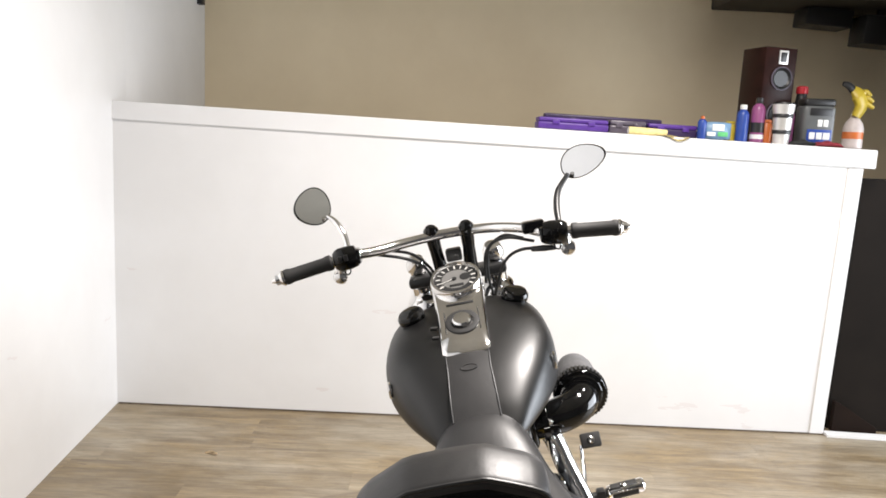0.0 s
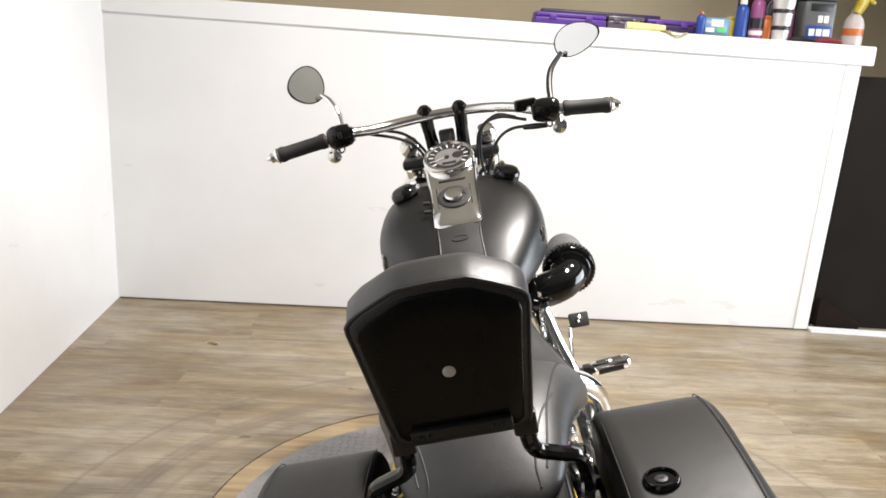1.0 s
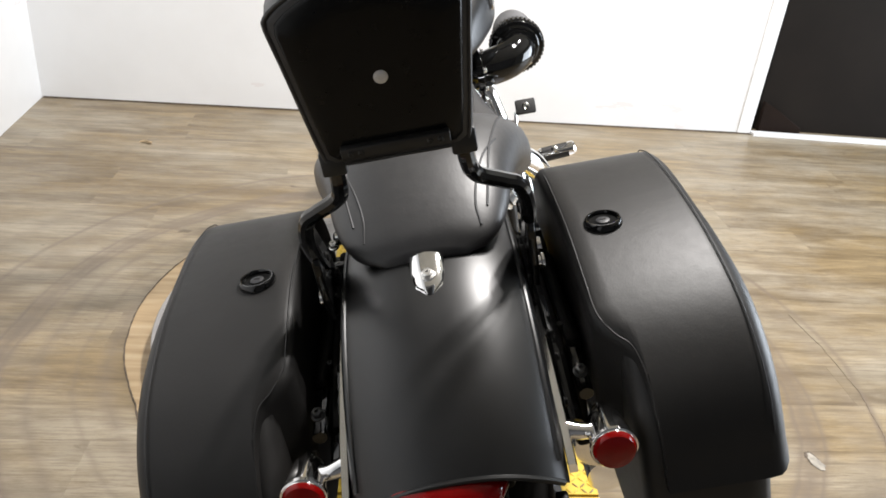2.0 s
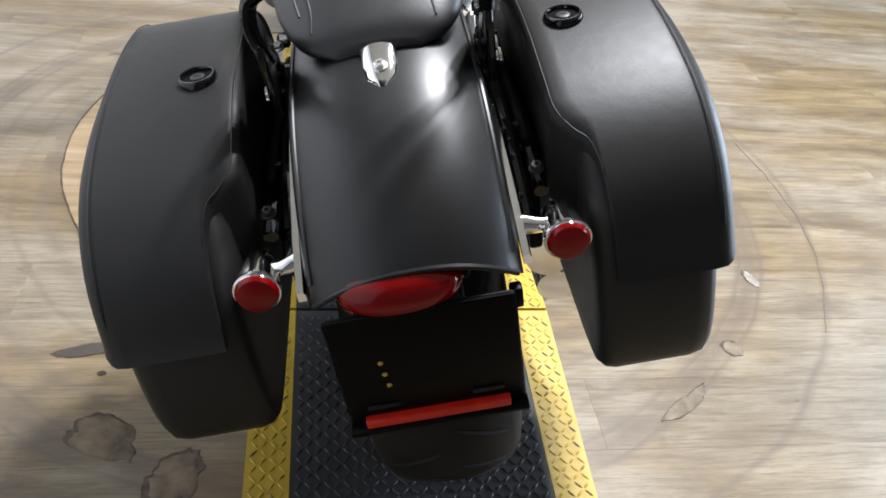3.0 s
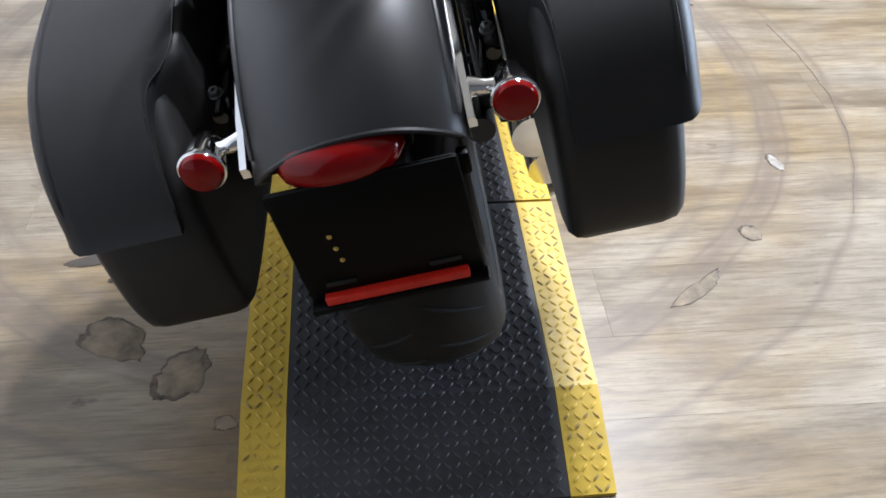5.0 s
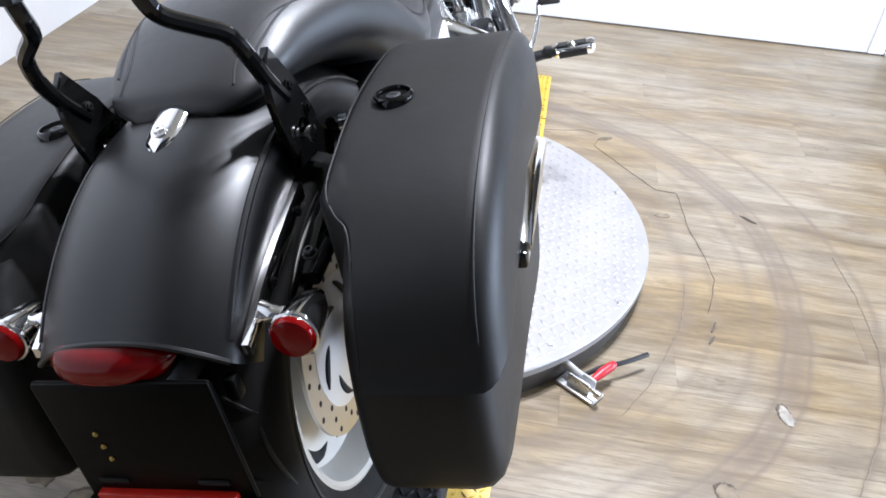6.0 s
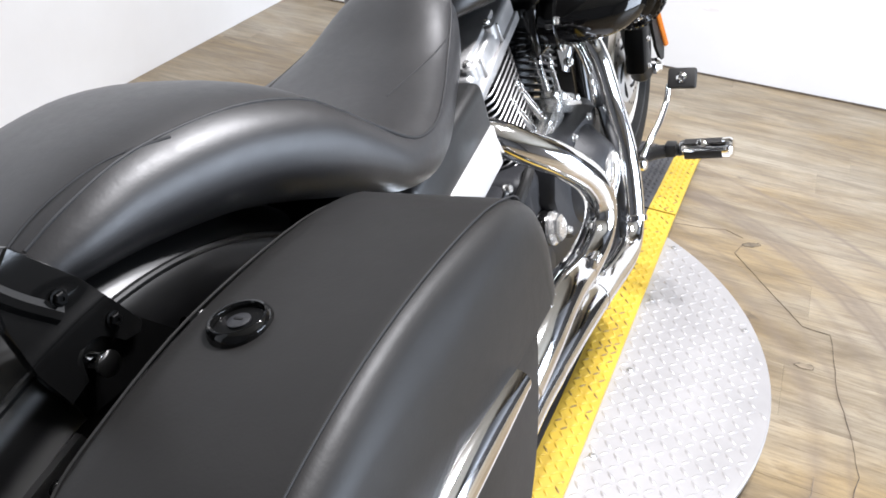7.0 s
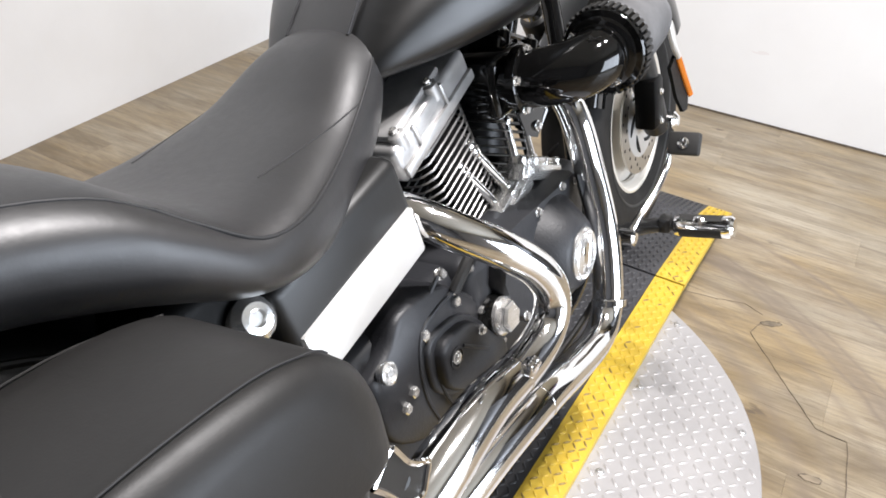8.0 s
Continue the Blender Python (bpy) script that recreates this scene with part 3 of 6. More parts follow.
# -- rear fender --
def fender(name, centre, radius, half, a0, a1, label, skirt=0.075, mat=None, crown=0.016, flare=0.0, power=2.6, droop=0.0):
    """A rolled fender shell over a wheel, from angle a0 to a1 (degrees from ahead)."""
    outer = []
    for k in range(21):
        x = -1 + 2 * k / 20
        outer.append((half * 0.93 * x, radius - crown * abs(x) ** power))
    side = [(half * 0.985, radius - crown - 0.012), (half, radius - crown - 0.03), (half, radius - crown - skirt)]
    full = [(-x, r) for x, r in reversed(side)] + outer + side
    inner = [(x * 0.97, r - 0.004) for x, r in reversed(full)]
    loop, rings = full + inner, []
    for a in np.linspace(radians(a0), radians(a1), 48):
        grow = flare * max(0.0, math.degrees(a) - 95) / 45
        late = radians(droop) * min(1.0, max(0.0, (math.degrees(a) - 112) / (a1 - 112)))
        turn = [a + late * min(1.0, abs(x) / half) ** 2.4 for x, r in loop]
        rings.append([(x, centre.y + (r + grow) * math.cos(b), centre.z + (r + grow) * math.sin(b)) for (x, r), b in zip(loop, turn)])
    return part(name, loft(rings), mat or DENIM, BIKE, label, sharp=50)


rear_fender = fender("rear_fender", REAR, 0.411, 0.118, 12, 141.0, "matte black rear fender", 0.055, crown=0.036, flare=0.021, power=2.8, droop=3.6)
a_lip = radians(141.0)
lip = [(x, REAR.y + r * math.cos(a_lip + radians(3.6) * abs(x / 0.118) ** 2.4), REAR.z + r * math.sin(a_lip + radians(3.6) * abs(x / 0.118) ** 2.4)) for x, r in [(0.1095 * (-1 + k / 8), 0.4315 - 0.036 * abs(-1 + k / 8) ** 2.8) for k in range(17)]]
part("rolled_edge", tube(lip, 0.0035, 8, 2), DENIM, rear_fender)
for side in (-1, 1):
    crease = []
    for a in np.linspace(40, 138, 30):
        r, b = 0.3742 + 0.021 * max(0.0, a - 95) / 45, radians(a + 3.6 * 0.84 * min(1.0, max(0.0, (a - 112) / 29)))
        crease.append((side * 0.1085, REAR.y + r * math.cos(b), REAR.z + r * math.sin(b)))
    part("shoulder_crease", tube(crease, 0.0042, 10, 2), DENIM, rear_fender)
fender("front_fender", FRONT, 0.362, 0.082, 28, 158, "black front fender", 0.05, GLOSS)


def strut(side):
    x = side * 0.1225
    line = [(-0.335, 0.627), (-0.38, 0.617), (-0.43, 0.605), (-0.49, 0.588), (-0.545, 0.5655)]
    rings = []
    for k, (y, z) in enumerate(line):
        h = (0.013, 0.013, 0.012, 0.010, 0.006)[k]
        rings.append([(x - 0.0045, y, z - h), (x + 0.0045, y, z - h), (x + 0.005, y, z + h - 0.004), (x + 0.003, y, z + h), (x - 0.0045, y, z + h)])
    s = part("fender_strut", loft(rings), CHROME, BIKE, "chrome fender strut")
    for y, z in ((-0.37, 0.62), (-0.47, 0.594)):
        bolt(s, (x + side * 0.007, y, z), (side, 0, 0), 0.005, 0.004, FLATBLACK)
    # lower black frame rail beside it
    part("frame_rail", tube([(side * 0.135, 0.10, 0.52), (side * 0.137, -0.10, 0.60), (side * 0.140, -0.30, 0.60), (side * 0.14, -0.46, 0.55)], 0.011, 10), GLOSS, BIKE, "black frame rail")
    return s


strut(1)
strut(-1)


# -- tail end --
def tail():
    rings = []
    for t in np.linspace(-1, 1, 15):
        f = math.sqrt(max(0.02, 1 - abs(t) ** 2.6))
        rings.append([(-0.017 + 0.069 * t, -0.556 - 0.040 * f * max(0, math.cos(a)) ** 0.8 + 0.01 * max(0, -math.cos(a)), 0.574 + 0.030 * f * math.sin(a)) for a in (2 * math.pi * k / 20 for k in range(20))])
    lamp = part("tail_light", loft(rings), REDLENS, BIKE, "red oval tail light under the fender lip")
    part("housing", box(-0.074, 0.060, -0.554, -0.50, 0.558, 0.598, 0.006), FLATBLACK, lamp)
    holder = part("plate_holder", box(-0.102, 0.102, -0.598, -0.588, 0.395, 0.566, 0.006, m=Matrix.Translation((0, 0.004, 0))), FLATBLACK, BIKE, "empty gloss black licence plate holder")
    part("plate_rim", box(-0.104, 0.104, -0.606, -0.586, 0.392, 0.401, 0.003), FLATBLACK, holder)
    part("reflector", box(-0.084, 0.083, -0.604, -0.592, 0.4025, 0.4145, 0.002), REDBAR, holder, "red reflector bar")
    for z in (0.498, 0.48, 0.462):
        bolt(holder, (-0.05 + (z - 0.48) * -0.1, -0.595, z), (0, -1, 0), 0.0024, 0.002, BRASS)
    for x in (-0.06, 0.06):
        part("plate_slot", box(x - 0.018, x + 0.018, -0.5965, -0.593, 0.425, 0.431, 0.001), INK, holder)
    part("mount_bracket", box(-0.05, 0.05, -0.59, -0.42, 0.52, 0.56, 0.008), SATIN, holder)
    part("side_bracket", box(0.098, 0.112, -0.570, -0.555, 0.520, 0.548, 0.003), FLATBLACK, BIKE, "black bracket")
    part("brake_hose", tube([(0.06, -0.46, 0.50), (0.09, -0.53, 0.42), (0.098, -0.50, 0.30), (0.07, -0.40, 0.2)], 0.003, 8), RUBBER, BIKE, "thin black cable")


tail()


def turn_signal(side):
    at = Vector((side * 0.17, -0.527, 0.572))
    m = axis(at, (0, -1, 0.06))
    b = part("turn_signal", turned([(0.004, -0.072), (0.010, -0.066), (0.019, -0.045), (0.023, -0.02), (0.0245, -0.002), (0.025, 0.004), (0.024, 0.007)], 28, m), CHROME, BIKE, "chrome bullet turn signal with a red lens")
    part("lens", turned([(0.0238, 0.006), (0.0238, 0.009), (0.021, 0.013), (0.012, 0.0155), (0.003, 0.0165)], 28, m), REDLENS, b, "round red lens")
    part("stalk", tube([at + Vector((0, 0.03, 0)), (side * 0.145, -0.505, 0.578), (side * 0.124, -0.50, 0.58)], [0.011, 0.009, 0.012], 12), CHROME, b)
    part("collar", turned([(0.0247, -0.001), (0.0262, 0.001), (0.0262, 0.005), (0.0247, 0.006)], 28, m), CHROME, b)


turn_signal(1)
turn_signal(-1)


# -- saddlebags --
LID = [(0.052, 0.575), (0.048, 0.615), (0.03, 0.655), (-0.005, 0.683), (-0.06, 0.698), (-0.15, 0.703), (-0.25, 0.698), (-0.34, 0.682), (-0.42, 0.655), (-0.475, 0.617), (-0.51, 0.572), (-0.533, 0.512),
       (-0.530, 0.500), (-0.42, 0.520), (-0.25, 0.537), (-0.1, 0.545), (0.02, 0.552), (0.05, 0.556)]
POUCH = [(0.045, 0.575), (0.03, 0.63), (-0.06, 0.685), (-0.2, 0.69), (-0.34, 0.67), (-0.44, 0.63), (-0.505, 0.56), (-0.527, 0.50), (-0.537, 0.43), (-0.536, 0.375), (-0.518, 0.340), (-0.45, 0.328), (-0.25, 0.322), (-0.08, 0.325), (-0.03, 0.36), (0.005, 0.42), (0.03, 0.50)]


def bag_solid(outline, stations, side):
    """A rounded slab: the side outline carried outwards, shrunk at the edges, cut short at the inner rear."""
    fine = [Vector((p[0], p[1], 0)) for p in outline]
    loop = spline([*fine, fine[0]], 3)[:-1]
    cy, cz = sum(p.x for p in loop) / len(loop), sum(p.y for p in loop) / len(loop)
    rings = []
    for x, inset, cut in stations:
        ring = []
        for p in loop:
            d = Vector((p.x - cy, p.y - cz))
            k = max(0.05, 1 - inset / max(d.length, 0.03))
            ring.append((side * x, max(cy + d.x * k, cut), cz + d.y * k))
        rings.append(ring)
    return loft(rings)


def saddlebag(side):
    inner = [(0.176, 0.016, -0.405), (0.181, 0.006, -0.415), (0.19, 0.0, -0.425), (0.208, 0.0, -0.438), (0.217, 0.0, -0.452), (0.2225, 0.0, -0.475), (0.225, 0, -0.6)]
    bag = part("saddlebag", bag_solid(POUCH, [(0.203, 0.03, -0.6), (0.206, 0.012, -0.6), (0.214, 0.003, -0.6), (0.225, 0.0, -0.6), (0.318, 0.0, -0.6), (0.336, 0.004, -0.6), (0.346, 0.014, -0.6), (0.352, 0.032, -0.6)], side), VINYLBAG, BIKE, "black leather-covered hard saddlebag", sharp=60)
    lid = part("lid", bag_solid(LID, inner + [(0.338, 0.0, -0.6), (0.350, 0.0015, -0.6), (0.357, 0.0065, -0.6), (0.364, 0.017, -0.6), (0.369, 0.032, -0.6), (0.372, 0.05, -0.6)], side), VINYLBAG, bag, "black leather lid", sharp=60)
    # stitched seam near the outer edge
    seam = [(side * 0.3485, y + dy, z + dz) for (y, z), dy, dz in zip([(0.012, 0.6735), (0.005, 0.680), (-0.01, 0.6868), (-0.06, 0.6995), (-0.15, 0.7045), (-0.25, 0.6995), (-0.34, 0.6835), (-0.42, 0.6565), (-0.477, 0.618), (-0.511, 0.572), (-0.526, 0.520)], [0] * 11, [0.0] * 11)]
    part("seam", tube(seam, 0.0009, 8, 6), THREAD, lid, "raised stitched seam")
    # bound edge along the inner side and round the notch
    edge = [(0.186, 0.0, 0.680), (0.184, -0.10, 0.7005), (0.184, -0.25, 0.6985), (0.184, -0.36, 0.676), (0.186, -0.405, 0.6605), (0.200, -0.4315, 0.6475), (0.2155, -0.448, 0.638), (0.2225, -0.475, 0.6165), (0.2255, -0.508, 0.575), (0.2255, -0.529, 0.525)]
    part("edge_binding", tube([(side * x, y, z) for x, y, z in edge], 0.0012, 8, 5), VINYLBAG, lid, "bound leather edge")
    # lock in a round dish
    m = axis((side * 0.232, -0.252, 0.6985), (0, -0.02, 1)) @ Matrix.Diagonal((0.76, 0.76, 0.9, 1))
    lock = part("lock", turned([(0.034, -0.006), (0.0335, 0.001), (0.0315, 0.0052), (0.0290, 0.0070), (0.0268, 0.0066), (0.0255, 0.0045), (0.0250, 0.0010), (0.022, 0.0008)], 32, m), GLOSS, bag, "round black key lock with a raised rim")
    part("lock_dish", turned([(0.0242, 0.0008), (0.0242, 0.0014), (0.012, 0.0014)], 32, m), FLATBLACK, lock, "dark lock dish")
    part("key_barrel", turned([(0.012, 0.0008), (0.012, 0.0032), (0.010, 0.0040), (0.004, 0.0042)], 20, m), WRINKLE, lock, "dull dark key barrel")
    part("key_slot", box(-0.005, 0.005, -0.0012, 0.0012, 0.0035, 0.0048, m=m), INK, lock)
    # gloss backing plate between the bag and the fender
    part("backing_plate", box(side * 0.152, side * 0.172, -0.36, -0.02, 0.42, 0.60, 0.006), FLATBLACK, bag, "black mounting plate")
    for x, y, z, r in ((0.150, -0.100, 0.655, 0.009), (0.148, -0.108, 0.622, 0.008), (0.151, -0.325, 0.595, 0.006), (0.158, -0.425, 0.597, 0.009)):
        bolt(bag, (side * x, y, z), (0, -0.3, 1), r * 0.8, 0.009, POLISHED if y > -0.2 else SATIN)
    part("mount_rail", tube([(side * 0.158, -0.05, 0.585), (side * 0.160, -0.25, 0.590), (side * 0.160, -0.44, 0.575)], 0.009, 10), GLOSS, bag, "gloss black mounting rail")
    return bag


saddlebag(1)
saddlebag(-1)


def bag_trim():
    """Long chrome teardrop on the outer face of the right bag."""
    rings = []
    for t in np.linspace(0, 1, 14):
        h = 0.021 * math.sin(math.pi * min(0.97, 0.12 + 0.83 * t)) ** 0.6 + 0.002
        y, z = -0.095 - 0.245 * t, 0.548 - 0.010 * t
        rings.append([(0.366 + 0.018 * max(0, math.cos(a)), y, z + h * math.sin(a)) for a in (2 * math.pi * k / 16 for k in range(16))])
    trim = part("bag_trim", loft(rings), CHROME, BIKE, "chrome teardrop trim on the bag side")
    part("trim_end", box(0.362, 0.380, -0.362, -0.330, 0.522, 0.545, 0.004), GLOSS, trim, "black end piece")


bag_trim()


# -- backrest --
def backrest():
    lean = pose(0, -0.412, 0.912, 12, 0, 0)
    half = [(0.0, -0.004), (0.066, -0.004), (0.0745, 0.004), (0.080, 0.04), (0.089, 0.115), (0.0935, 0.150), (0.091, 0.160), (0.078, 0.170), (0.042, 0.187), (0.03, 0.189), (0.0, 0.190)]
    outline = half + [(-x, z) for x, z in reversed(half[1:-1])]
    cz = 0.09
    rings = []
    for y, k in ((-0.024, 0.93), (-0.022, 0.965), (-0.014, 0.985), (0.004, 1.0), (0.022, 1.0), (0.036, 0.97), (0.045, 0.90), (0.049, 0.78), (0.051, 0.5)):
        rings.append([lean @ Vector((x * k, y, cz + (z - cz) * k)) for x, z in outline])
    pad = part("backrest", loft(rings), LEATHER, BIKE, "black leather passenger backrest pad", sharp=50)
    shell = []
    for y, k in ((-0.0225, 0.90), (-0.0255, 0.89), (-0.0275, 0.86), (-0.0285, 0.6)):
        shell.append([lean @ Vector((x * k, y, cz + (z - cz) * k)) for x, z in outline])
    part("back_shell", loft(shell), BACKSHELL, pad, "black back shell", sharp=50)
    part("piping", tube([*[lean @ Vector((x * 0.972, -0.0215, cz + (z - cz) * 0.972)) for x, z in outline], lean @ Vector((outline[0][0], -0.0215, cz + (outline[0][1] - cz) * 0.972))], 0.0024, 8, 2), LEATHER, pad)
    bolt(pad, lean @ Vector((0, -0.028, 0.088)), (0, -1, -0.2), 0.0055, 0.003, ALU)
    bar = part("backrest_bar", box(-0.054, 0.054, -0.036, -0.026, 0.010, 0.023, 0.002, m=lean), SATIN, BIKE, "satin black backrest crossbar")
    for x in (-0.044, -0.034, 0.034, 0.044):
        bolt(bar, lean @ Vector((x, -0.0355, 0.0165)), (0, -1, -0.2), 0.003, 0.003, SATIN)
    for s in (1, -1):
        # flat upright bending outwards and forwards
        line = [(s * 0.066, -0.427, 0.918), (s * 0.067, -0.417, 0.882), (s * 0.074, -0.405, 0.860), (s * 0.100, -0.390, 0.842), (s * 0.119, -0.377, 0.827), (s * 0.127, -0.364, 0.798), (s * 0.128, -0.343, 0.766), (s * 0.128, -0.315, 0.735)]
        part("upright", tube(line, 0.0092, 10, 5), GLOSS, bar, "satin black upright")
        part("upright_head", box(s * 0.066 - 0.013, s * 0.066 + 0.013, -0.436, -0.418, 0.895, 0.922, 0.003), SATIN, bar)
        side = [(-0.352, 0.778), (-0.328, 0.798), (-0.289, 0.749), (-0.254, 0.690), (-0.260, 0.681), (-0.277, 0.684), (-0.284, 0.696), (-0.293, 0.703), (-0.302, 0.705), (-0.311, 0.702), (-0.316, 0.695), (-0.315, 0.676), (-0.336, 0.669), (-0.348, 0.706), (-0.354, 0.745)]
        bm = loft([[(s * 0.128 + d, y, z) for y, z in side] for d in (-0.005, 0.005)])
        bmesh.ops.bevel(bm, geom=list(bm.edges), offset=0.0015, segments=1, affect="EDGES")
        part("side_plate", bm, GLOSS, bar, "black docking plate with a hook-shaped notch")
        arm = [(-0.330, 0.672), (-0.252, 0.690), (-0.198, 0.630), (-0.214, 0.614), (-0.262, 0.645), (-0.325, 0.645)]
        bm = loft([[(s * 0.1215 + d, y, z) for y, z in arm] for d in (-0.002, 0.002)])
        part("docking_bracket", bm, FLATBLACK, bar, "black bracket behind the docking plate")
        part("docking_bush", turned([(0.0045, -0.012), (0.0075, -0.010), (0.0075, 0.006), (0.0105, 0.007), (0.0105, 0.010), (0.004, 0.012)], 18, axis((s * 0.134, -0.303, 0.685), (s, 0, 0))), CHROME, bar, "chrome docking bush")
        for y, z in ((-0.312, 0.747), (-0.279, 0.707)):
            bolt(bar, (s * 0.134, y, z), (s, 0, 0), 0.0055, 0.005, FLATBLACK)
            bolt(bar, (s * 0.122, y, z), (-s, 0, 0), 0.0055, 0.004, SATIN)
        part("lower_arm", tube([(s * 0.133, -0.22, 0.66), (s * 0.142, -0.15, 0.63), (s * 0.146, -0.05, 0.61)], 0.008, 8), FLATBLACK, bar)
        for y, z in ((-0.205, 0.655), (-0.05, 0.645)):
            part("docking_point", turned([(0.008, 0), (0.012, 0.003), (0.012, 0.014), (0.007, 0.018)], 16, axis((s * 0.138, y, z), (s, 0, 0))), CHROME, bar)


backrest()


# -- seat --
def seat():
    rider = [(0.512, 0.030, 0.775, 0.750, 2.2, 2.4, 0.5), (0.500, 0.062, 0.792, 0.72, 2.3, 2.4, 0.45), (0.470, 0.088, 0.801, 0.69, 2.4, 2.4, 0.45), (0.42, 0.110, 0.788, 0.645, 2.5, 2.6, 0.45), (0.34, 0.134, 0.744, 0.605, 2.7, 2.8, 0.5),
             (0.26, 0.160, 0.720, 0.585, 2.9, 2.8, 0.55), (0.18, 0.182, 0.708, 0.590, 3.0, 2.8, 0.55), (0.115, 0.188, 0.716, 0.610, 2.8, 2.8, 0.5), (0.06, 0.182, 0.758, 0.635, 2.6, 2.8, 0.5),
             (0.0, 0.170, 0.800, 0.660, 2.5, 2.8, 0.5), (-0.09, 0.150, 0.823, 0.690, 2.4, 2.6, 0.5), (-0.19, 0.126, 0.818, 0.705, 2.4, 2.4, 0.5), (-0.26, 0.112, 0.795, 0.712, 2.3, 2.4, 0.5), (-0.315, 0.088, 0.765, 0.718, 2.2, 2.2, 0.5), (-0.338, 0.050, 0.742, 0.722, 2.0, 2.0, 0.5)]
    s = part("seat", body(rider, 48, 5), LEATHER, BIKE, "black leather two-up seat with stitched panels", sharp=70)
    table = spline(rider, 5)

    def on(y, frac):
        """A point on the seat's upper skin, frac of the way round from the top centre to the side."""
        k = max(i for i in range(len(table) - 1) if table[i][0] >= y)
        row = table[k].lerp(table[k + 1], (table[k][0] - y) / (table[k][0] - table[k + 1][0]))
        hw, top, bot, pt, mid = row[1], row[2], row[3], row[4], row[6]
        zc, a = bot + (top - bot) * mid, math.pi / 2 * (1 - frac)
        return Vector((hw * math.cos(a) ** (2 / pt), y, zc + (top - zc) * math.sin(a) ** (2 / pt)))

    for side in (1, -1):
        flip = Matrix.Diagonal((side, 1, 1, 1))
        edge = [flip @ on(y, f) for y, f in ((0.47, 0.72), (0.42, 0.74), (0.34, 0.76), (0.26, 0.80), (0.19, 0.82), (0.13, 0.76), (0.08, 0.62), (0.05, 0.56))]
        part("seam", tube(edge, 0.0022, 8, 4), THREAD, s, "stitched seam")
        edge = [flip @ on(y, f) for y, f in ((0.05, 0.56), (0.0, 0.56), (-0.08, 0.56), (-0.18, 0.55), (-0.25, 0.56), (-0.29, 0.60))]
        part("seam", tube(edge, 0.0018, 8, 4), THREAD, s)
        edge = [flip @ on(y, f) for y, f in ((-0.15, 0.60), (-0.20, 0.50), (-0.25, 0.44), (-0.29, 0.46), (-0.315, 0.60))]
        part("seam", tube(edge, 0.0016, 8, 4), THREAD, s)
        edge = [flip @ on(y, f) for y, f in ((0.21, 0.30), (0.27, 0.40), (0.33, 0.55), (0.385, 0.73))]
        part("seam", tube(edge, 0.0011, 8, 4), LEATHER, s)
    part("seat_pan", box(-0.115, 0.125, -0.06, 0.30, 0.50, 0.645, 0.02, 3), FLATBLACK, s, "black pan under the seat")
    tab = [(-0.31, 0.742), (-0.335, 0.737), (-0.36, 0.729), (-0.385, 0.719), (-0.397, 0.712)]
    rings = []
    for k, (y, z) in enumerate(tab):
        w = (0.020, 0.021, 0.020, 0.017, 0.008)[k]
        rings.append([(w * math.cos(a), y, z + 0.007 * math.sin(a)) for a in (2 * math.pi * j / 16 for j in range(16))])
    t = part("seat_tab", loft(rings), CHROME, BIKE, "chrome seat tab bolted to the fender")
    bolt(t, (0.0, -0.372, 0.731), (0, -0.3, 1), 0.007, 0.006)
    for x in (-0.016, 0.016):
        bolt(t, (x, -0.322, 0.748), (0, -0.3, 1), 0.003, 0.004)


seat()


# -- tank with its console --
PALE_MARK = surface("dial_print", (0.45, 0.44, 0.42), 0.5)


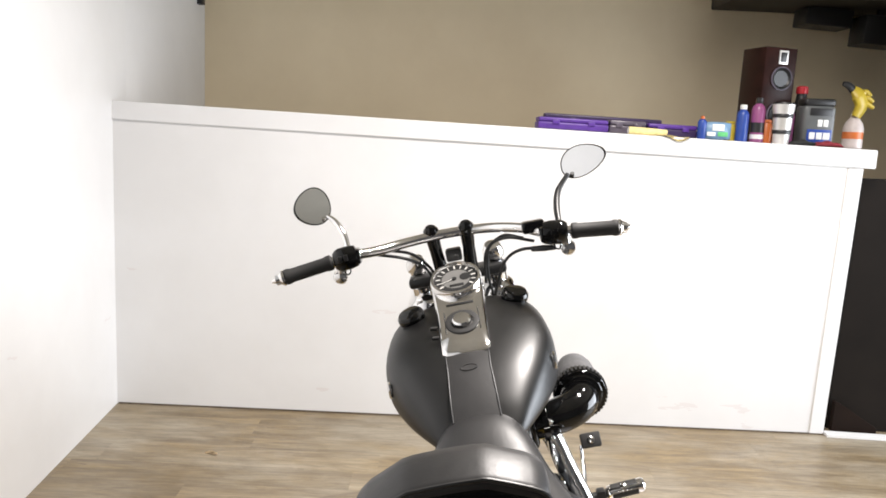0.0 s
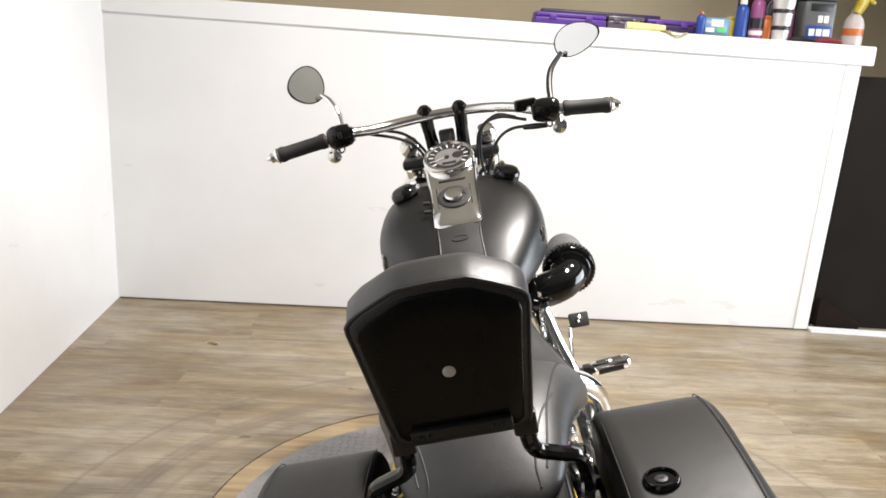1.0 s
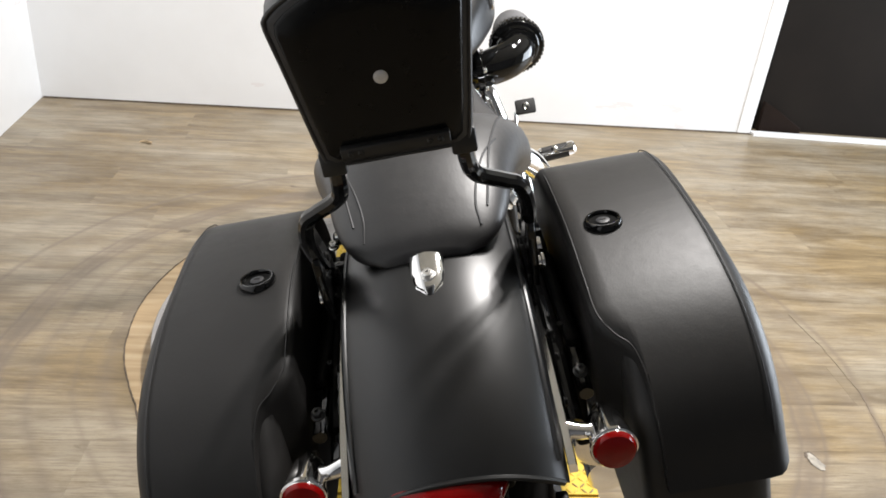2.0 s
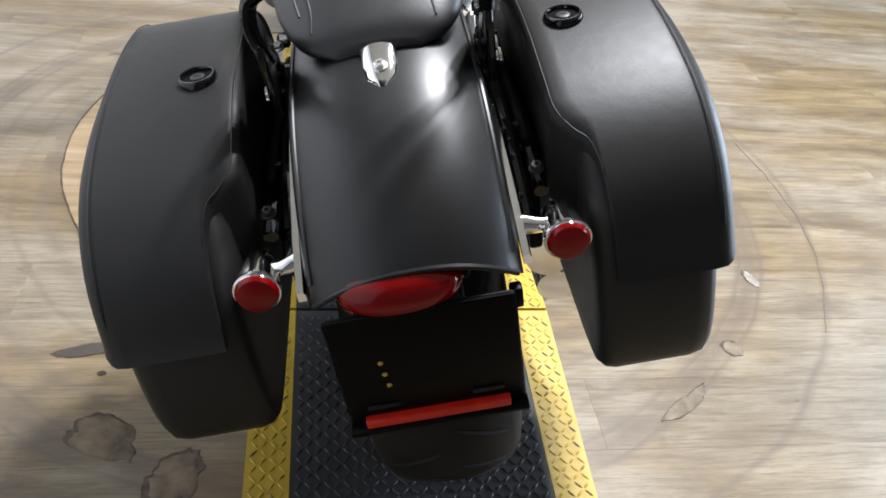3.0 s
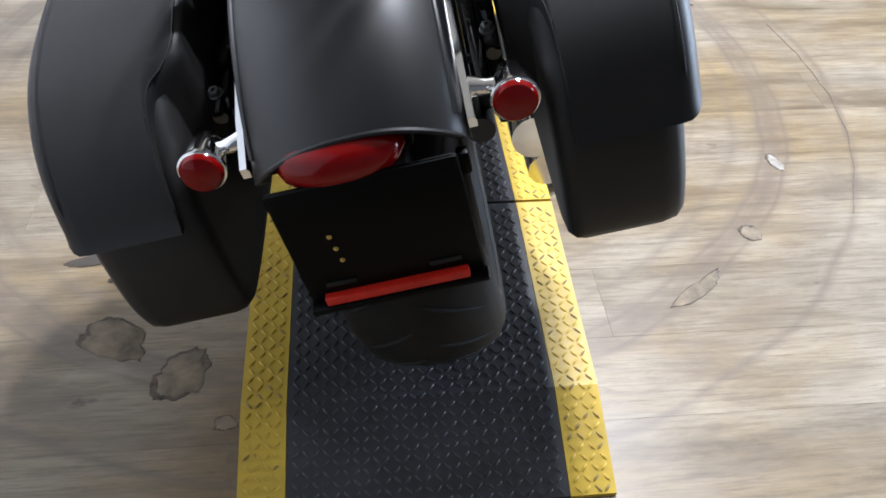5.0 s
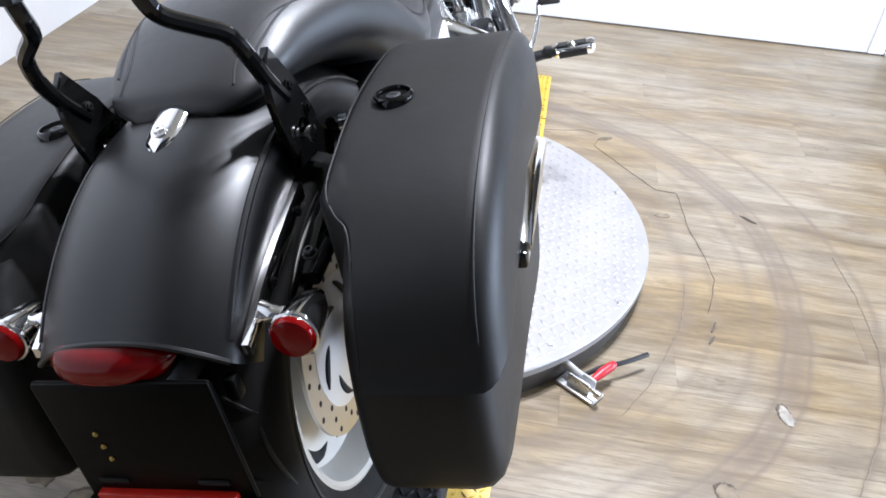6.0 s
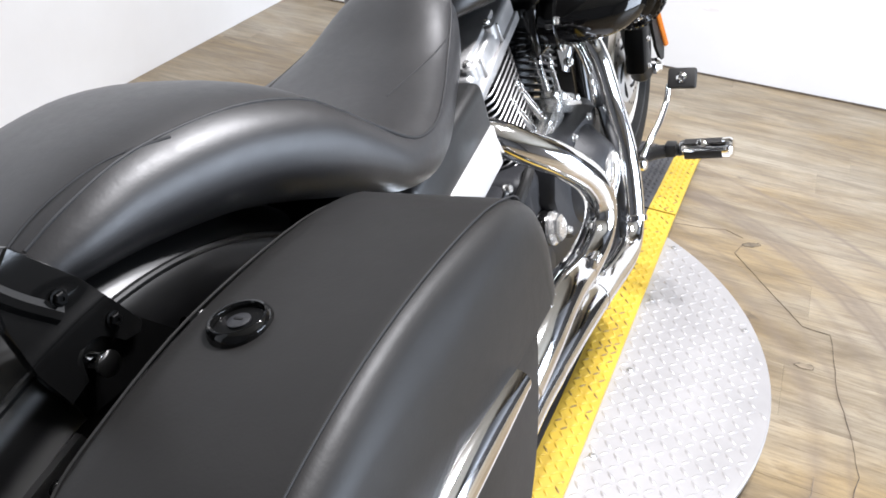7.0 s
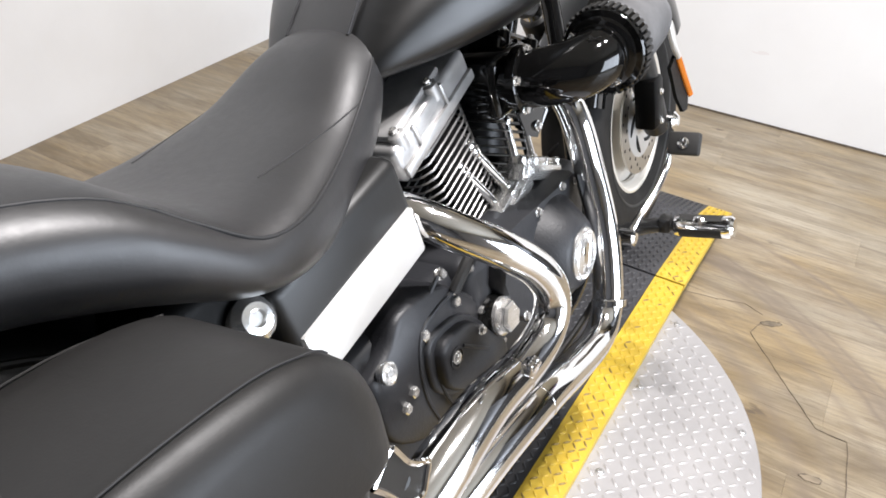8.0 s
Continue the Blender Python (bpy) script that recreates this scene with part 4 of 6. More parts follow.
def tank():
    st = [(0.432, 0.050, 0.758, 0.728, 2.3, 2.4, 0.5), (0.455, 0.090, 0.780, 0.726, 2.6, 2.6, 0.45), (0.50, 0.124, 0.826, 0.726, 3.0, 2.8, 0.42), (0.58, 0.170, 0.881, 0.728, 3.4, 2.8, 0.42), (0.68, 0.205, 0.923, 0.734, 3.5, 2.8, 0.42),
          (0.78, 0.207, 0.948, 0.742, 3.5, 2.8, 0.43), (0.87, 0.193, 0.960, 0.752, 3.3, 2.6, 0.45), (0.94, 0.155, 0.953, 0.765, 2.8, 2.4, 0.48), (0.99, 0.110, 0.935, 0.785, 2.3, 2.2, 0.5), (1.015, 0.055, 0.905, 0.82, 2.2, 2.2, 0.5)]
    t = part("fuel_tank", body(st, 56, 5), DENIM, BIKE, "matte black fuel tank", sharp=70)
    for side, y in ((1, 0.858), (-1, 0.828)):
        m = axis((side * (0.138 if side > 0 else 0.128), y, 0.945), (side * 0.25, -0.28, 1))
        part("fuel_cap", turned([(0.030, -0.004), (0.034, 0.0), (0.036, 0.012), (0.035, 0.02), (0.029, 0.027), (0.012, 0.030), (0.003, 0.0305)], 32, m), GLOSS, t, "gloss black fuel cap")
    for side in (1, -1):
        part("side_badge", box(side * 0.190, side * 0.200, 0.63, 0.76, 0.815, 0.85, 0.003), CHROME, t, "thin chrome side badge")
    # leather strip down to the seat
    rings = []
    for y, z, w in ((0.64, 0.898, 0.050), (0.60, 0.888, 0.050), (0.56, 0.868, 0.049), (0.50, 0.829, 0.051), (0.46, 0.790, 0.052)):
        rings.append([(-w, y, z - 0.004), (-w, y, z + 0.004), (-w * 0.5, y, z + 0.0065), (0, y, z + 0.0072), (w * 0.5, y, z + 0.0065), (w, y, z + 0.004), (w, y, z - 0.004)])
    strip = part("tank_strip", loft(rings), LEATHER, BIKE, "black leather tank strip", sharp=40)
    for s in (1, -1):
        part("piping", tube([(s * w, y, z + 0.004) for y, z, w in ((0.64, 0.898, 0.050), (0.60, 0.888, 0.050), (0.56, 0.868, 0.049), (0.50, 0.829, 0.051), (0.46, 0.790, 0.052))], 0.0018, 8, 4), WRINKLE, strip)
    m = axis((0, 0.565, 0.8775), (0, -0.5, 1))
    part("embossed_oval", turned([(0.021, 0.0), (0.020, 0.0016), (0.017, 0.0016), (0.016, 0.0004), (0.004, 0.0004)], 28, m @ Matrix.Diagonal((1, 0.5, 1, 1))), LEATHER, strip)

    # chrome console: plane rising forwards
    tilt = 27.7
    m = pose(0, 0.842, 1.022, tilt, 0, 0)
    half = [(0.0, -0.264), (0.046, -0.262), (0.057, -0.254), (0.058, -0.20), (0.059, -0.12), (0.063, -0.05), (0.066, 0.0), (0.058, 0.04), (0.035, 0.066), (0.0, 0.074)]
    outline = half + [(-x, y) for x, y in reversed(half[1:-1])]
    rings = [[m @ Vector((x * k, -0.09 + (y + 0.09) * k, z)) for x, y in outline] for z, k in ((-0.06, 1.03), (-0.012, 1.02), (-0.004, 0.99), (0.0, 0.93), (0.001, 0.5))]
    con = part("console", loft(rings), CHROME, BIKE, "chrome dash console on the tank", sharp=40)
    g = part("speedometer", turned([(0.066, -0.02), (0.067, 0.010), (0.064, 0.016), (0.058, 0.017), (0.056, 0.012), (0.055, 0.009)], 48, m), CHROME, BIKE, "round speedometer with a pale dial")
    part("dial", turned([(0.0555, 0.0085), (0.0555, 0.0095), (0.02, 0.0096), (0.002, 0.0096)], 48, m), DIAL, g, "pale dial face")
    for k in range(13):
        a = radians(215 - 250 * k / 12)
        mm = m @ pose(0.046 * math.cos(a), 0.046 * math.sin(a), 0.0104, 0, 0, math.degrees(a))
        part("dial_mark", box(-0.006, 0.006, -0.0012 - 0.0008 * (k % 2 == 0), 0.0012 + 0.0008 * (k % 2 == 0), 0, 0.0006, m=mm), PALE_MARK, g)
    part("dial_window", box(-0.018, 0.018, -0.030, -0.021, 0.0097, 0.0105, m=m), INK, g)
    part("sub_dial", turned([(0.014, 0.0097), (0.014, 0.0102), (0.002, 0.0103)], 24, m @ pose(0.024, 0.004, 0, 0, 0, 0)), INK, g)
    part("dial_rim", turned([(0.0555, 0.0096), (0.0553, 0.0108), (0.0375, 0.0102), (0.037, 0.0096)], 48, m, caps=False), INK, g)
    part("needle", box(-0.002, 0.038, -0.001, 0.001, 0.0105, 0.0115, m=m @ pose(-0.004, 0, 0, 0, 0, 200)), PALE_MARK, g)
    part("needle_hub", turned([(0.006, 0.0097), (0.006, 0.0125), (0.002, 0.013)], 16, m @ pose(-0.004, 0, 0, 0, 0, 0)), INK, g)
    part("warning_strip", box(-0.034, 0.034, -0.093, -0.086, 0.0005, 0.0028, 0.001, m=m), INK, con, "dark warning lamp strip")
    mi = m @ pose(0, -0.158, 0.001, 0, 0, 0)
    ring = part("ignition_switch", turned([(0.041, 0.0), (0.041, 0.003), (0.039, 0.004), (0.028, 0.004), (0.026, 0.0005)], 40, mi), RUBBER, con, "ignition switch with a dark ring")
    part("ignition_knob", turned([(0.0235, 0.0), (0.0235, 0.010), (0.020, 0.014), (0.010, 0.0155), (0.002, 0.016)], 36, mi), CHROME, ring)
    part("ignition_slot", box(-0.006, 0.006, -0.016, -0.004, 0.0125, 0.0145, 0.001, m=mi), INK, ring)
    for s in (1, -1):
        part("console_groove", box(s * 0.0415 - 0.0012, s * 0.0415 + 0.0012, -0.19, -0.115, 0.0002, 0.0026, 0.0008, m=m), INK, con)
    part("trip_knob", turned([(0.005, 0), (0.005, 0.016), (0.003, 0.018)], 12, axis((-0.062, 0.70, 0.945), (-1, 0, 0.1))), RUBBER, con)
    part("trip_knob", turned([(0.005, 0), (0.005, 0.016), (0.003, 0.018)], 12, axis((-0.060, 0.665, 0.93), (-1, 0, 0.1))), RUBBER, con)


tank()


# -- handlebar, controls, mirrors --
def handlebar():
    bar = part("handlebar", tube([(-0.455, 0.842, 1.113), (-0.31, 0.862, 1.129), (-0.25, 0.873, 1.135), (-0.19, 0.918, 1.129), (-0.11, 0.965, 1.130), (0.0, 0.98, 1.132), (0.11, 0.965, 1.127), (0.19, 0.90, 1.119), (0.25, 0.815, 1.106), (0.31, 0.802, 1.101), (0.44, 0.786, 1.086)], 0.0135, 16, 5), CHROME, BIKE, "chrome handlebar")
    for s, a, b, tip in ((-1, (-0.305, 0.862, 1.130), (-0.432, 0.846, 1.116), (-0.462, 0.842, 1.113)), (1, (0.306, 0.803, 1.101), (0.420, 0.789, 1.089), (0.446, 0.786, 1.0865))):
        a, b, tip = Vector(a), Vector(b), Vector(tip)
        way = (b - a).normalized()
        m, n = axis(a, way), (b - a).length
        part("grip", turned([(0.017, 0), (0.0205, 0.004), (0.0205, n * 0.12), (0.0185, n * 0.16), (0.0185, n * 0.86), (0.0205, n * 0.9), (0.0205, n - 0.003), (0.018, n)], 24, m), RUBBER, bar, "black rubber grip")
        part("bar_end", turned([(0.0195, 0), (0.0205, 0.002), (0.0205, 0.006), (0.0165, 0.009), (0.0150, 0.012), (0.0040, (tip - b).length + 0.004), (0.0005, (tip - b).length + 0.007)], 20, axis(b, way)), CHROME, bar, "pointed chrome bar end")
    for x, y, z in ((-0.0465, 0.984, 1.142), (0.0495, 0.978, 1.138)):
        foot = Vector((x * 0.85, 1.035, 1.02))
        r = part("riser", tube([foot, (x * 0.95, 1.012, 1.08), (x, y, z), (x, y - 0.002, z + 0.012)], [0.020, 0.0175, 0.021, 0.017], 16, 5), GLOSS, bar, "gloss black handlebar riser")
        part("riser_cap", turned([(0.0205, -0.012), (0.0225, -0.004), (0.021, 0.008), (0.014, 0.017), (0.003, 0.020)], 20, axis((x, y, z), (0, -0.5, 0.86))), GLOSS, r)
        bolt(r, (x, y - 0.017, z - 0.006), (0, -0.8, 0.5), 0.0035, 0.003)
    part("riser_clamp", box(-0.02, 0.024, 0.99, 1.03, 1.05, 1.085, 0.006), SATIN, bar)
    for s, c, way in ((-1, Vector((-0.272, 0.868, 1.132)), (-0.99, -0.1, -0.08)), (1, Vector((0.268, 0.807, 1.1045)), (0.99, -0.1, -0.1))):
        m = axis(c, way)
        sw = part("switch_housing", turned([(0.017, -0.034), (0.024, -0.030), (0.027, -0.012), (0.027, 0.014), (0.023, 0.024), (0.018, 0.03)], 24, m @ Matrix.Diagonal((1, 1.15, 1, 1))), GLOSS, bar, "gloss black switch housing")
        for dx, dz in ((-0.010, 0.004), (0.006, 0.006)):
            part("switch_button", box(c.x + dx - 0.005, c.x + dx + 0.005, c.y - 0.034, c.y - 0.024, c.z + dz - 0.009, c.z + dz + 0.007, 0.002), SATIN if s < 0 else GLOSS, sw)
        lev = [c + Vector((0, 0.02, -0.01)), c + Vector((s * 0.03, 0.06, -0.02)), c + Vector((s * 0.09, 0.075, -0.02)), c + Vector((s * 0.17, 0.06, -0.022))]
        part("lever", tube(lev, [0.007, 0.008, 0.007, 0.006], 10, 5), CHROME, bar, "chrome lever")
        part("lever_pivot", turned([(0.014, -0.012), (0.016, 0), (0.014, 0.012)], 18, axis(c + Vector((s * 0.025, 0.045, -0.03)), (0, 0, 1))), CHROME, bar)
        part("switch_clip", tube([c + Vector((s * 0.008, -0.012, -0.024)), c + Vector((s * 0.002, -0.016, -0.040)), c + Vector((-s * 0.008, -0.014, -0.036)), c + Vector((-s * 0.010, -0.012, -0.022))], 0.0022, 8, 4), GLOSS, bar)
        # turn signal bullet below the lever
        mm = axis(c + Vector((s * 0.030, 0.05, -0.052)), (0, -1, 0))
        part("front_signal", turned([(0.003, -0.03), (0.012, -0.022), (0.018, -0.005), (0.02, 0.008), (0.016, 0.016), (0.004, 0.02)], 20, mm), CHROME, bar, "chrome front turn signal")
        part("lever_clamp", box(c.x - s * 0.032 - 0.008, c.x - s * 0.032 + 0.008, c.y - 0.018, c.y + 0.028, c.z - 0.020, c.z + 0.020, 0.005), GLOSS, bar)
    part("brake_reservoir", box(0.190, 0.248, 0.835, 0.885, 1.108, 1.138, 0.006), GLOSS, bar, "black brake fluid reservoir")
    # mirrors
    for s, centre, wide, high, stem in ((-1, Vector((-0.338, 0.925, 1.276)), 0.110, 0.100, [(-0.262, 0.885, 1.150), (-0.268, 0.90, 1.19), (-0.285, 0.918, 1.225), (-0.305, 0.928, 1.245)]),
                                        (1, Vector((0.382, 0.925, 1.259)), 0.126, 0.080, [(0.283, 0.83, 1.118), (0.288, 0.87, 1.155), (0.303, 0.905, 1.195), (0.338, 0.925, 1.232)])):
        face = axis(centre, (-s * 0.46, -0.9, 0.08)) if s > 0 else axis(centre, (0.60, -0.77, 0.18))
        up = face.inverted().to_3x3() @ Vector((0, 0, 1))
        out = face.inverted().to_3x3() @ Vector((s, 0, 0))
        up, out = up.to_2d().normalized(), out.to_2d().normalized()

        def egg(k, h):
            ring = []
            for j in range(40):
                a = 2 * math.pi * j / 40
                x, y = math.cos(a), math.sin(a)
                y2 = y * (1 - 0.22 * x) + 0.16 * x + (0.06 if y > 0 else 0) if s > 0 else y * (1 - 0.18 * x) - 0.22 * x
                p = out * (wide / 2 * x * k) + up * (high / 2 * y2 * k)
                ring.append(face @ Vector((p.x, p.y, h)))
            return ring
        shell = part("mirror", loft([egg(0.5, -0.022), egg(0.85, -0.016), egg(1.0, -0.005), egg(1.0, 0.0), egg(0.955, 0.0025), egg(0.945, -0.001)]), GLOSS, BIKE, "teardrop handlebar mirror with a black shell")
        part("mirror_glass", loft([egg(0.945, -0.001), egg(0.94, 0.0003), egg(0.3, 0.0004)]), MIRROR, shell, "mirror glass")
        part("mirror_stem", tube(stem, [0.0075, 0.0085, 0.008, 0.006], 12, 6), SATIN if s > 0 else CHROME, shell)
    # cables
    for pts in ([(-0.20, 0.93, 1.118), (-0.13, 0.955, 1.09), (-0.085, 1.0, 1.05), (-0.06, 1.05, 0.98)], [(-0.17, 0.945, 1.122), (-0.11, 0.975, 1.095), (-0.07, 1.02, 1.04), (-0.05, 1.06, 0.97)],
                [(0.215, 0.86, 1.085), (0.15, 0.905, 1.10), (0.10, 0.955, 1.075), (0.085, 1.0, 0.99), (0.09, 1.03, 0.93)], [(0.25, 0.815, 1.066), (0.18, 0.855, 1.07), (0.135, 0.905, 1.04), (0.105, 0.97, 0.97), (0.09, 1.02, 0.92)],
                [(0.19, 0.88, 1.095), (0.14, 0.92, 1.105), (0.09, 0.975, 1.06), (0.075, 1.02, 0.97)]):
        part("cable", tube(pts, 0.0042, 8, 6), RUBBER, bar, "black control cable")
    part("cable_end", tube([(0.262, 0.812, 1.066), (0.235, 0.822, 1.068), (0.205, 0.838, 1.069)], [0.006, 0.008, 0.007], 10), SATIN, bar)


handlebar()


# -- front end --
def front_end():
    rake = Vector((0, -0.47, 0.88)).normalized()
    for s in (1, -1):
        foot = Vector((s * 0.112, 1.475, 0.33))
        leg = part("fork_leg", turned([(0.022, -0.03), (0.03, -0.02), (0.032, 0.03), (0.031, 0.30), (0.033, 0.33), (0.0285, 0.335)], 24, axis(foot, rake)), SATIN, BIKE, "black fork slider")
        part("fork_tube", turned([(0.0245, 0.33), (0.0245, 0.60), (0.030, 0.605), (0.030, 0.74), (0.0245, 0.745), (0.0245, 0.80)], 24, axis(foot, rake)), CHROME, leg, "chrome fork tube")
        part("fork_cap", turned([(0.026, 0.795), (0.031, 0.80), (0.031, 0.815), (0.022, 0.832), (0.004, 0.838)], 24, axis(foot, rake)), CHROME, leg)
        head = axis((s * 0.105, 1.17, 0.90), (0, 1, -0.08))
        lamp = part("headlight", turned([(0.02, -0.085), (0.045, -0.07), (0.062, -0.03), (0.066, 0.02), (0.067, 0.05), (0.061, 0.056)], 32, head), CHROME, BIKE, "chrome twin headlight shell")
        part("headlight_glass", turned([(0.06, 0.05), (0.05, 0.062), (0.02, 0.068), (0.003, 0.069)], 32, head), surface("headlight_glass", (0.75, 0.78, 0.8), 0.08), lamp)
        part("brake_caliper", box(s * 0.098, s * 0.150, 1.365, 1.430, 0.345, 0.465, 0.010), FLATBLACK, leg, "black brake caliper")
        for z in (0.36, 0.43):
            bolt(leg, (s * 0.151, 1.40, z), (s, 0, 0), 0.006, 0.006)
        part("axle_cap", turned([(0.02, -0.02), (0.022, 0.02), (0.012, 0.03)], 18, axis((s * 0.135, 1.49, 0.33), (s, 0, 0))), CHROME, leg)
        stay = part("fender_stay", tube([(s * 0.088, 1.42, 0.70), (s * 0.12, 1.52, 0.60), (s * 0.130, 1.565, 0.50), (s * 0.132, 1.60, 0.455)], 0.008, 10), SILVER, BIKE, "silver fender stay")
        quad = [(1.55, 0.44), (1.59, 0.462), (1.70, 0.32), (1.69, 0.29), (1.655, 0.295), (1.60, 0.35)]
        part("stay_plate", loft([[(s * x, y, z) for y, z in quad] for x in (0.120, 0.129)]), FLATBLACK, stay)
        part("amber_reflector", tube([(s * 0.134, 1.60, 0.452), (s * 0.134, 1.65, 0.39), (s * 0.134, 1.705, 0.325)], 0.008, 8, 2, 0.5), AMBER, stay, "amber side reflector")
    part("upper_fork_clamp", box(-0.14, 0.14, 1.03, 1.12, 0.985, 1.015, 0.010), SATIN, BIKE, "black fork clamp")
    part("lower_fork_clamp", box(-0.14, 0.14, 1.13, 1.22, 0.77, 0.80, 0.010), SATIN, BIKE)
    part("steering_head", tube([(0, 1.04, 1.0), (0, 1.10, 0.88), (0, 1.16, 0.76)], 0.036, 18), SATIN, BIKE, "steering head")
    for s in (1, -1):
        part("down_tube", tube([(s * 0.02, 1.10, 0.80), (s * 0.07, 1.06, 0.55), (s * 0.10, 1.02, 0.28), (s * 0.12, 0.90, 0.155), (s * 0.12, 0.3, 0.14)], 0.018, 14), GLOSS, BIKE, "black frame tube")
    part("horn_bracket", tube([(0.02, 0.95, 0.72), (0.03, 1.02, 0.70), (0.02, 1.08, 0.75)], 0.012, 10), SATIN, BIKE)


front_end()


# -- engine --
def cylinder(name, foot, head, fins_mat, rocker_mat, label):
    foot, head = Vector(foot), Vector(head)
    way = (head - foot).normalized()
    n = (head - foot).length
    m = axis(foot, way)
    core = part(name, turned([(0.062, 0), (0.062, n)], 28, m), SATIN, BIKE, label)
    turn = Matrix.Translation(foot) @ Matrix((Vector((1, 0, 0)), Vector((0, way.z, -way.y)), way)).transposed().to_4x4()
    count = 15
    bm = box(-0.098, 0.098, -0.080, 0.080, -0.0022, 0.0022)
    vert = [e for e in bm.edges if abs(e.verts[0].co.z - e.verts[1].co.z) > 0.003]
    bmesh.ops.bevel(bm, geom=vert, offset=0.04, segments=4, affect="EDGES")
    fin = part("fin", bm, fins_mat, core)
    for k in range(count):
        mm = turn @ Matrix.Translation((0, 0, 0.02 + (n - 0.03) * k / (count - 1)))
        if k == 0:
            fin.matrix_basis = mm
        else:
            again(fin, mm, core)
    r = part("rocker_box", box(-0.104, 0.104, -0.116, 0.104, n - 0.004, n + 0.056, 0.010, 3, m=turn), rocker_mat, core, "rocker box cover")
    part("rocker_step", box(-0.092, 0.094, -0.100, 0.050, n + 0.054, n + 0.068, 0.007, 2, m=turn), rocker_mat, r)
    part("rocker_rib", box(0.102, 0.110, -0.112, 0.100, n + 0.004, n + 0.022, 0.003, 2, m=turn), rocker_mat, r)
    for y in (-0.062, 0.022):
        part("rocker_rib", box(0.100, 0.1085, y - 0.004, y + 0.004, n + 0.018, n + 0.056, 0.003, 2, m=turn), rocker_mat, r)
    for x in (0.082, 0.0):
        for y in (-0.088, 0.012):
            o = turn @ Vector((x + 0.012, y, n + 0.059))
            part("rocker_lug", turned([(0.013, -0.02), (0.013, 0.004), (0.010, 0.006)], 14, axis(o, way)), rocker_mat, r)
            bolt(core, o + way * 0.006, way, 0.006, 0.007)
    return core


FIN_BRIGHT = worn_metal("machined_fin", (0.36, 0.355, 0.35), 0.34, 0.15, (1, 1, 1))
cylinder("rear_cylinder", (0, 0.66, 0.43), (0, 0.572, 0.638), SATIN, CAST, "rear cylinder with cooling fins and a silver rocker box")
cylinder("front_cylinder", (0, 0.765, 0.42), (0, 0.848, 0.625), SATIN, GLOSS, "front cylinder with black cooling fins")


def fin_edges(name, foot, head, wire, upto=0.08):
    """Polished outer edges of the fins on the right side."""
    foot, head = Vector(foot), Vector(head)
    way = (head - foot).normalized()
    across = Vector((0, way.z, -way.y))
    n = (head - foot).length
    bm = bmesh.new()
    for k in range(15):
        c = foot + way * (0.02 + (n - 0.03) * k / 14)
        pts = [c + across * y + Vector((x, 0, 0)) for x, y in ((0.055, -0.080), (0.078, -0.076), (0.094, -0.060), (0.0985, -0.040), (0.0985, 0.040), (0.094, 0.060), (0.078, 0.076), (0.055, 0.080)) if y <= upto]
        tube(pts, wire, 6, 2, bm=bm)
    return part(name, bm, FIN_BRIGHT, BIKE, "polished fin edges")


fin_edges("fin_edging", (0, 0.765, 0.42), (0, 0.848, 0.625), 0.0013, -0.03)["kind"] = "stuff"
fin_edges("fin_edging", (0, 0.66, 0.43), (0, 0.572, 0.638), 0.0018)["kind"] = "stuff"


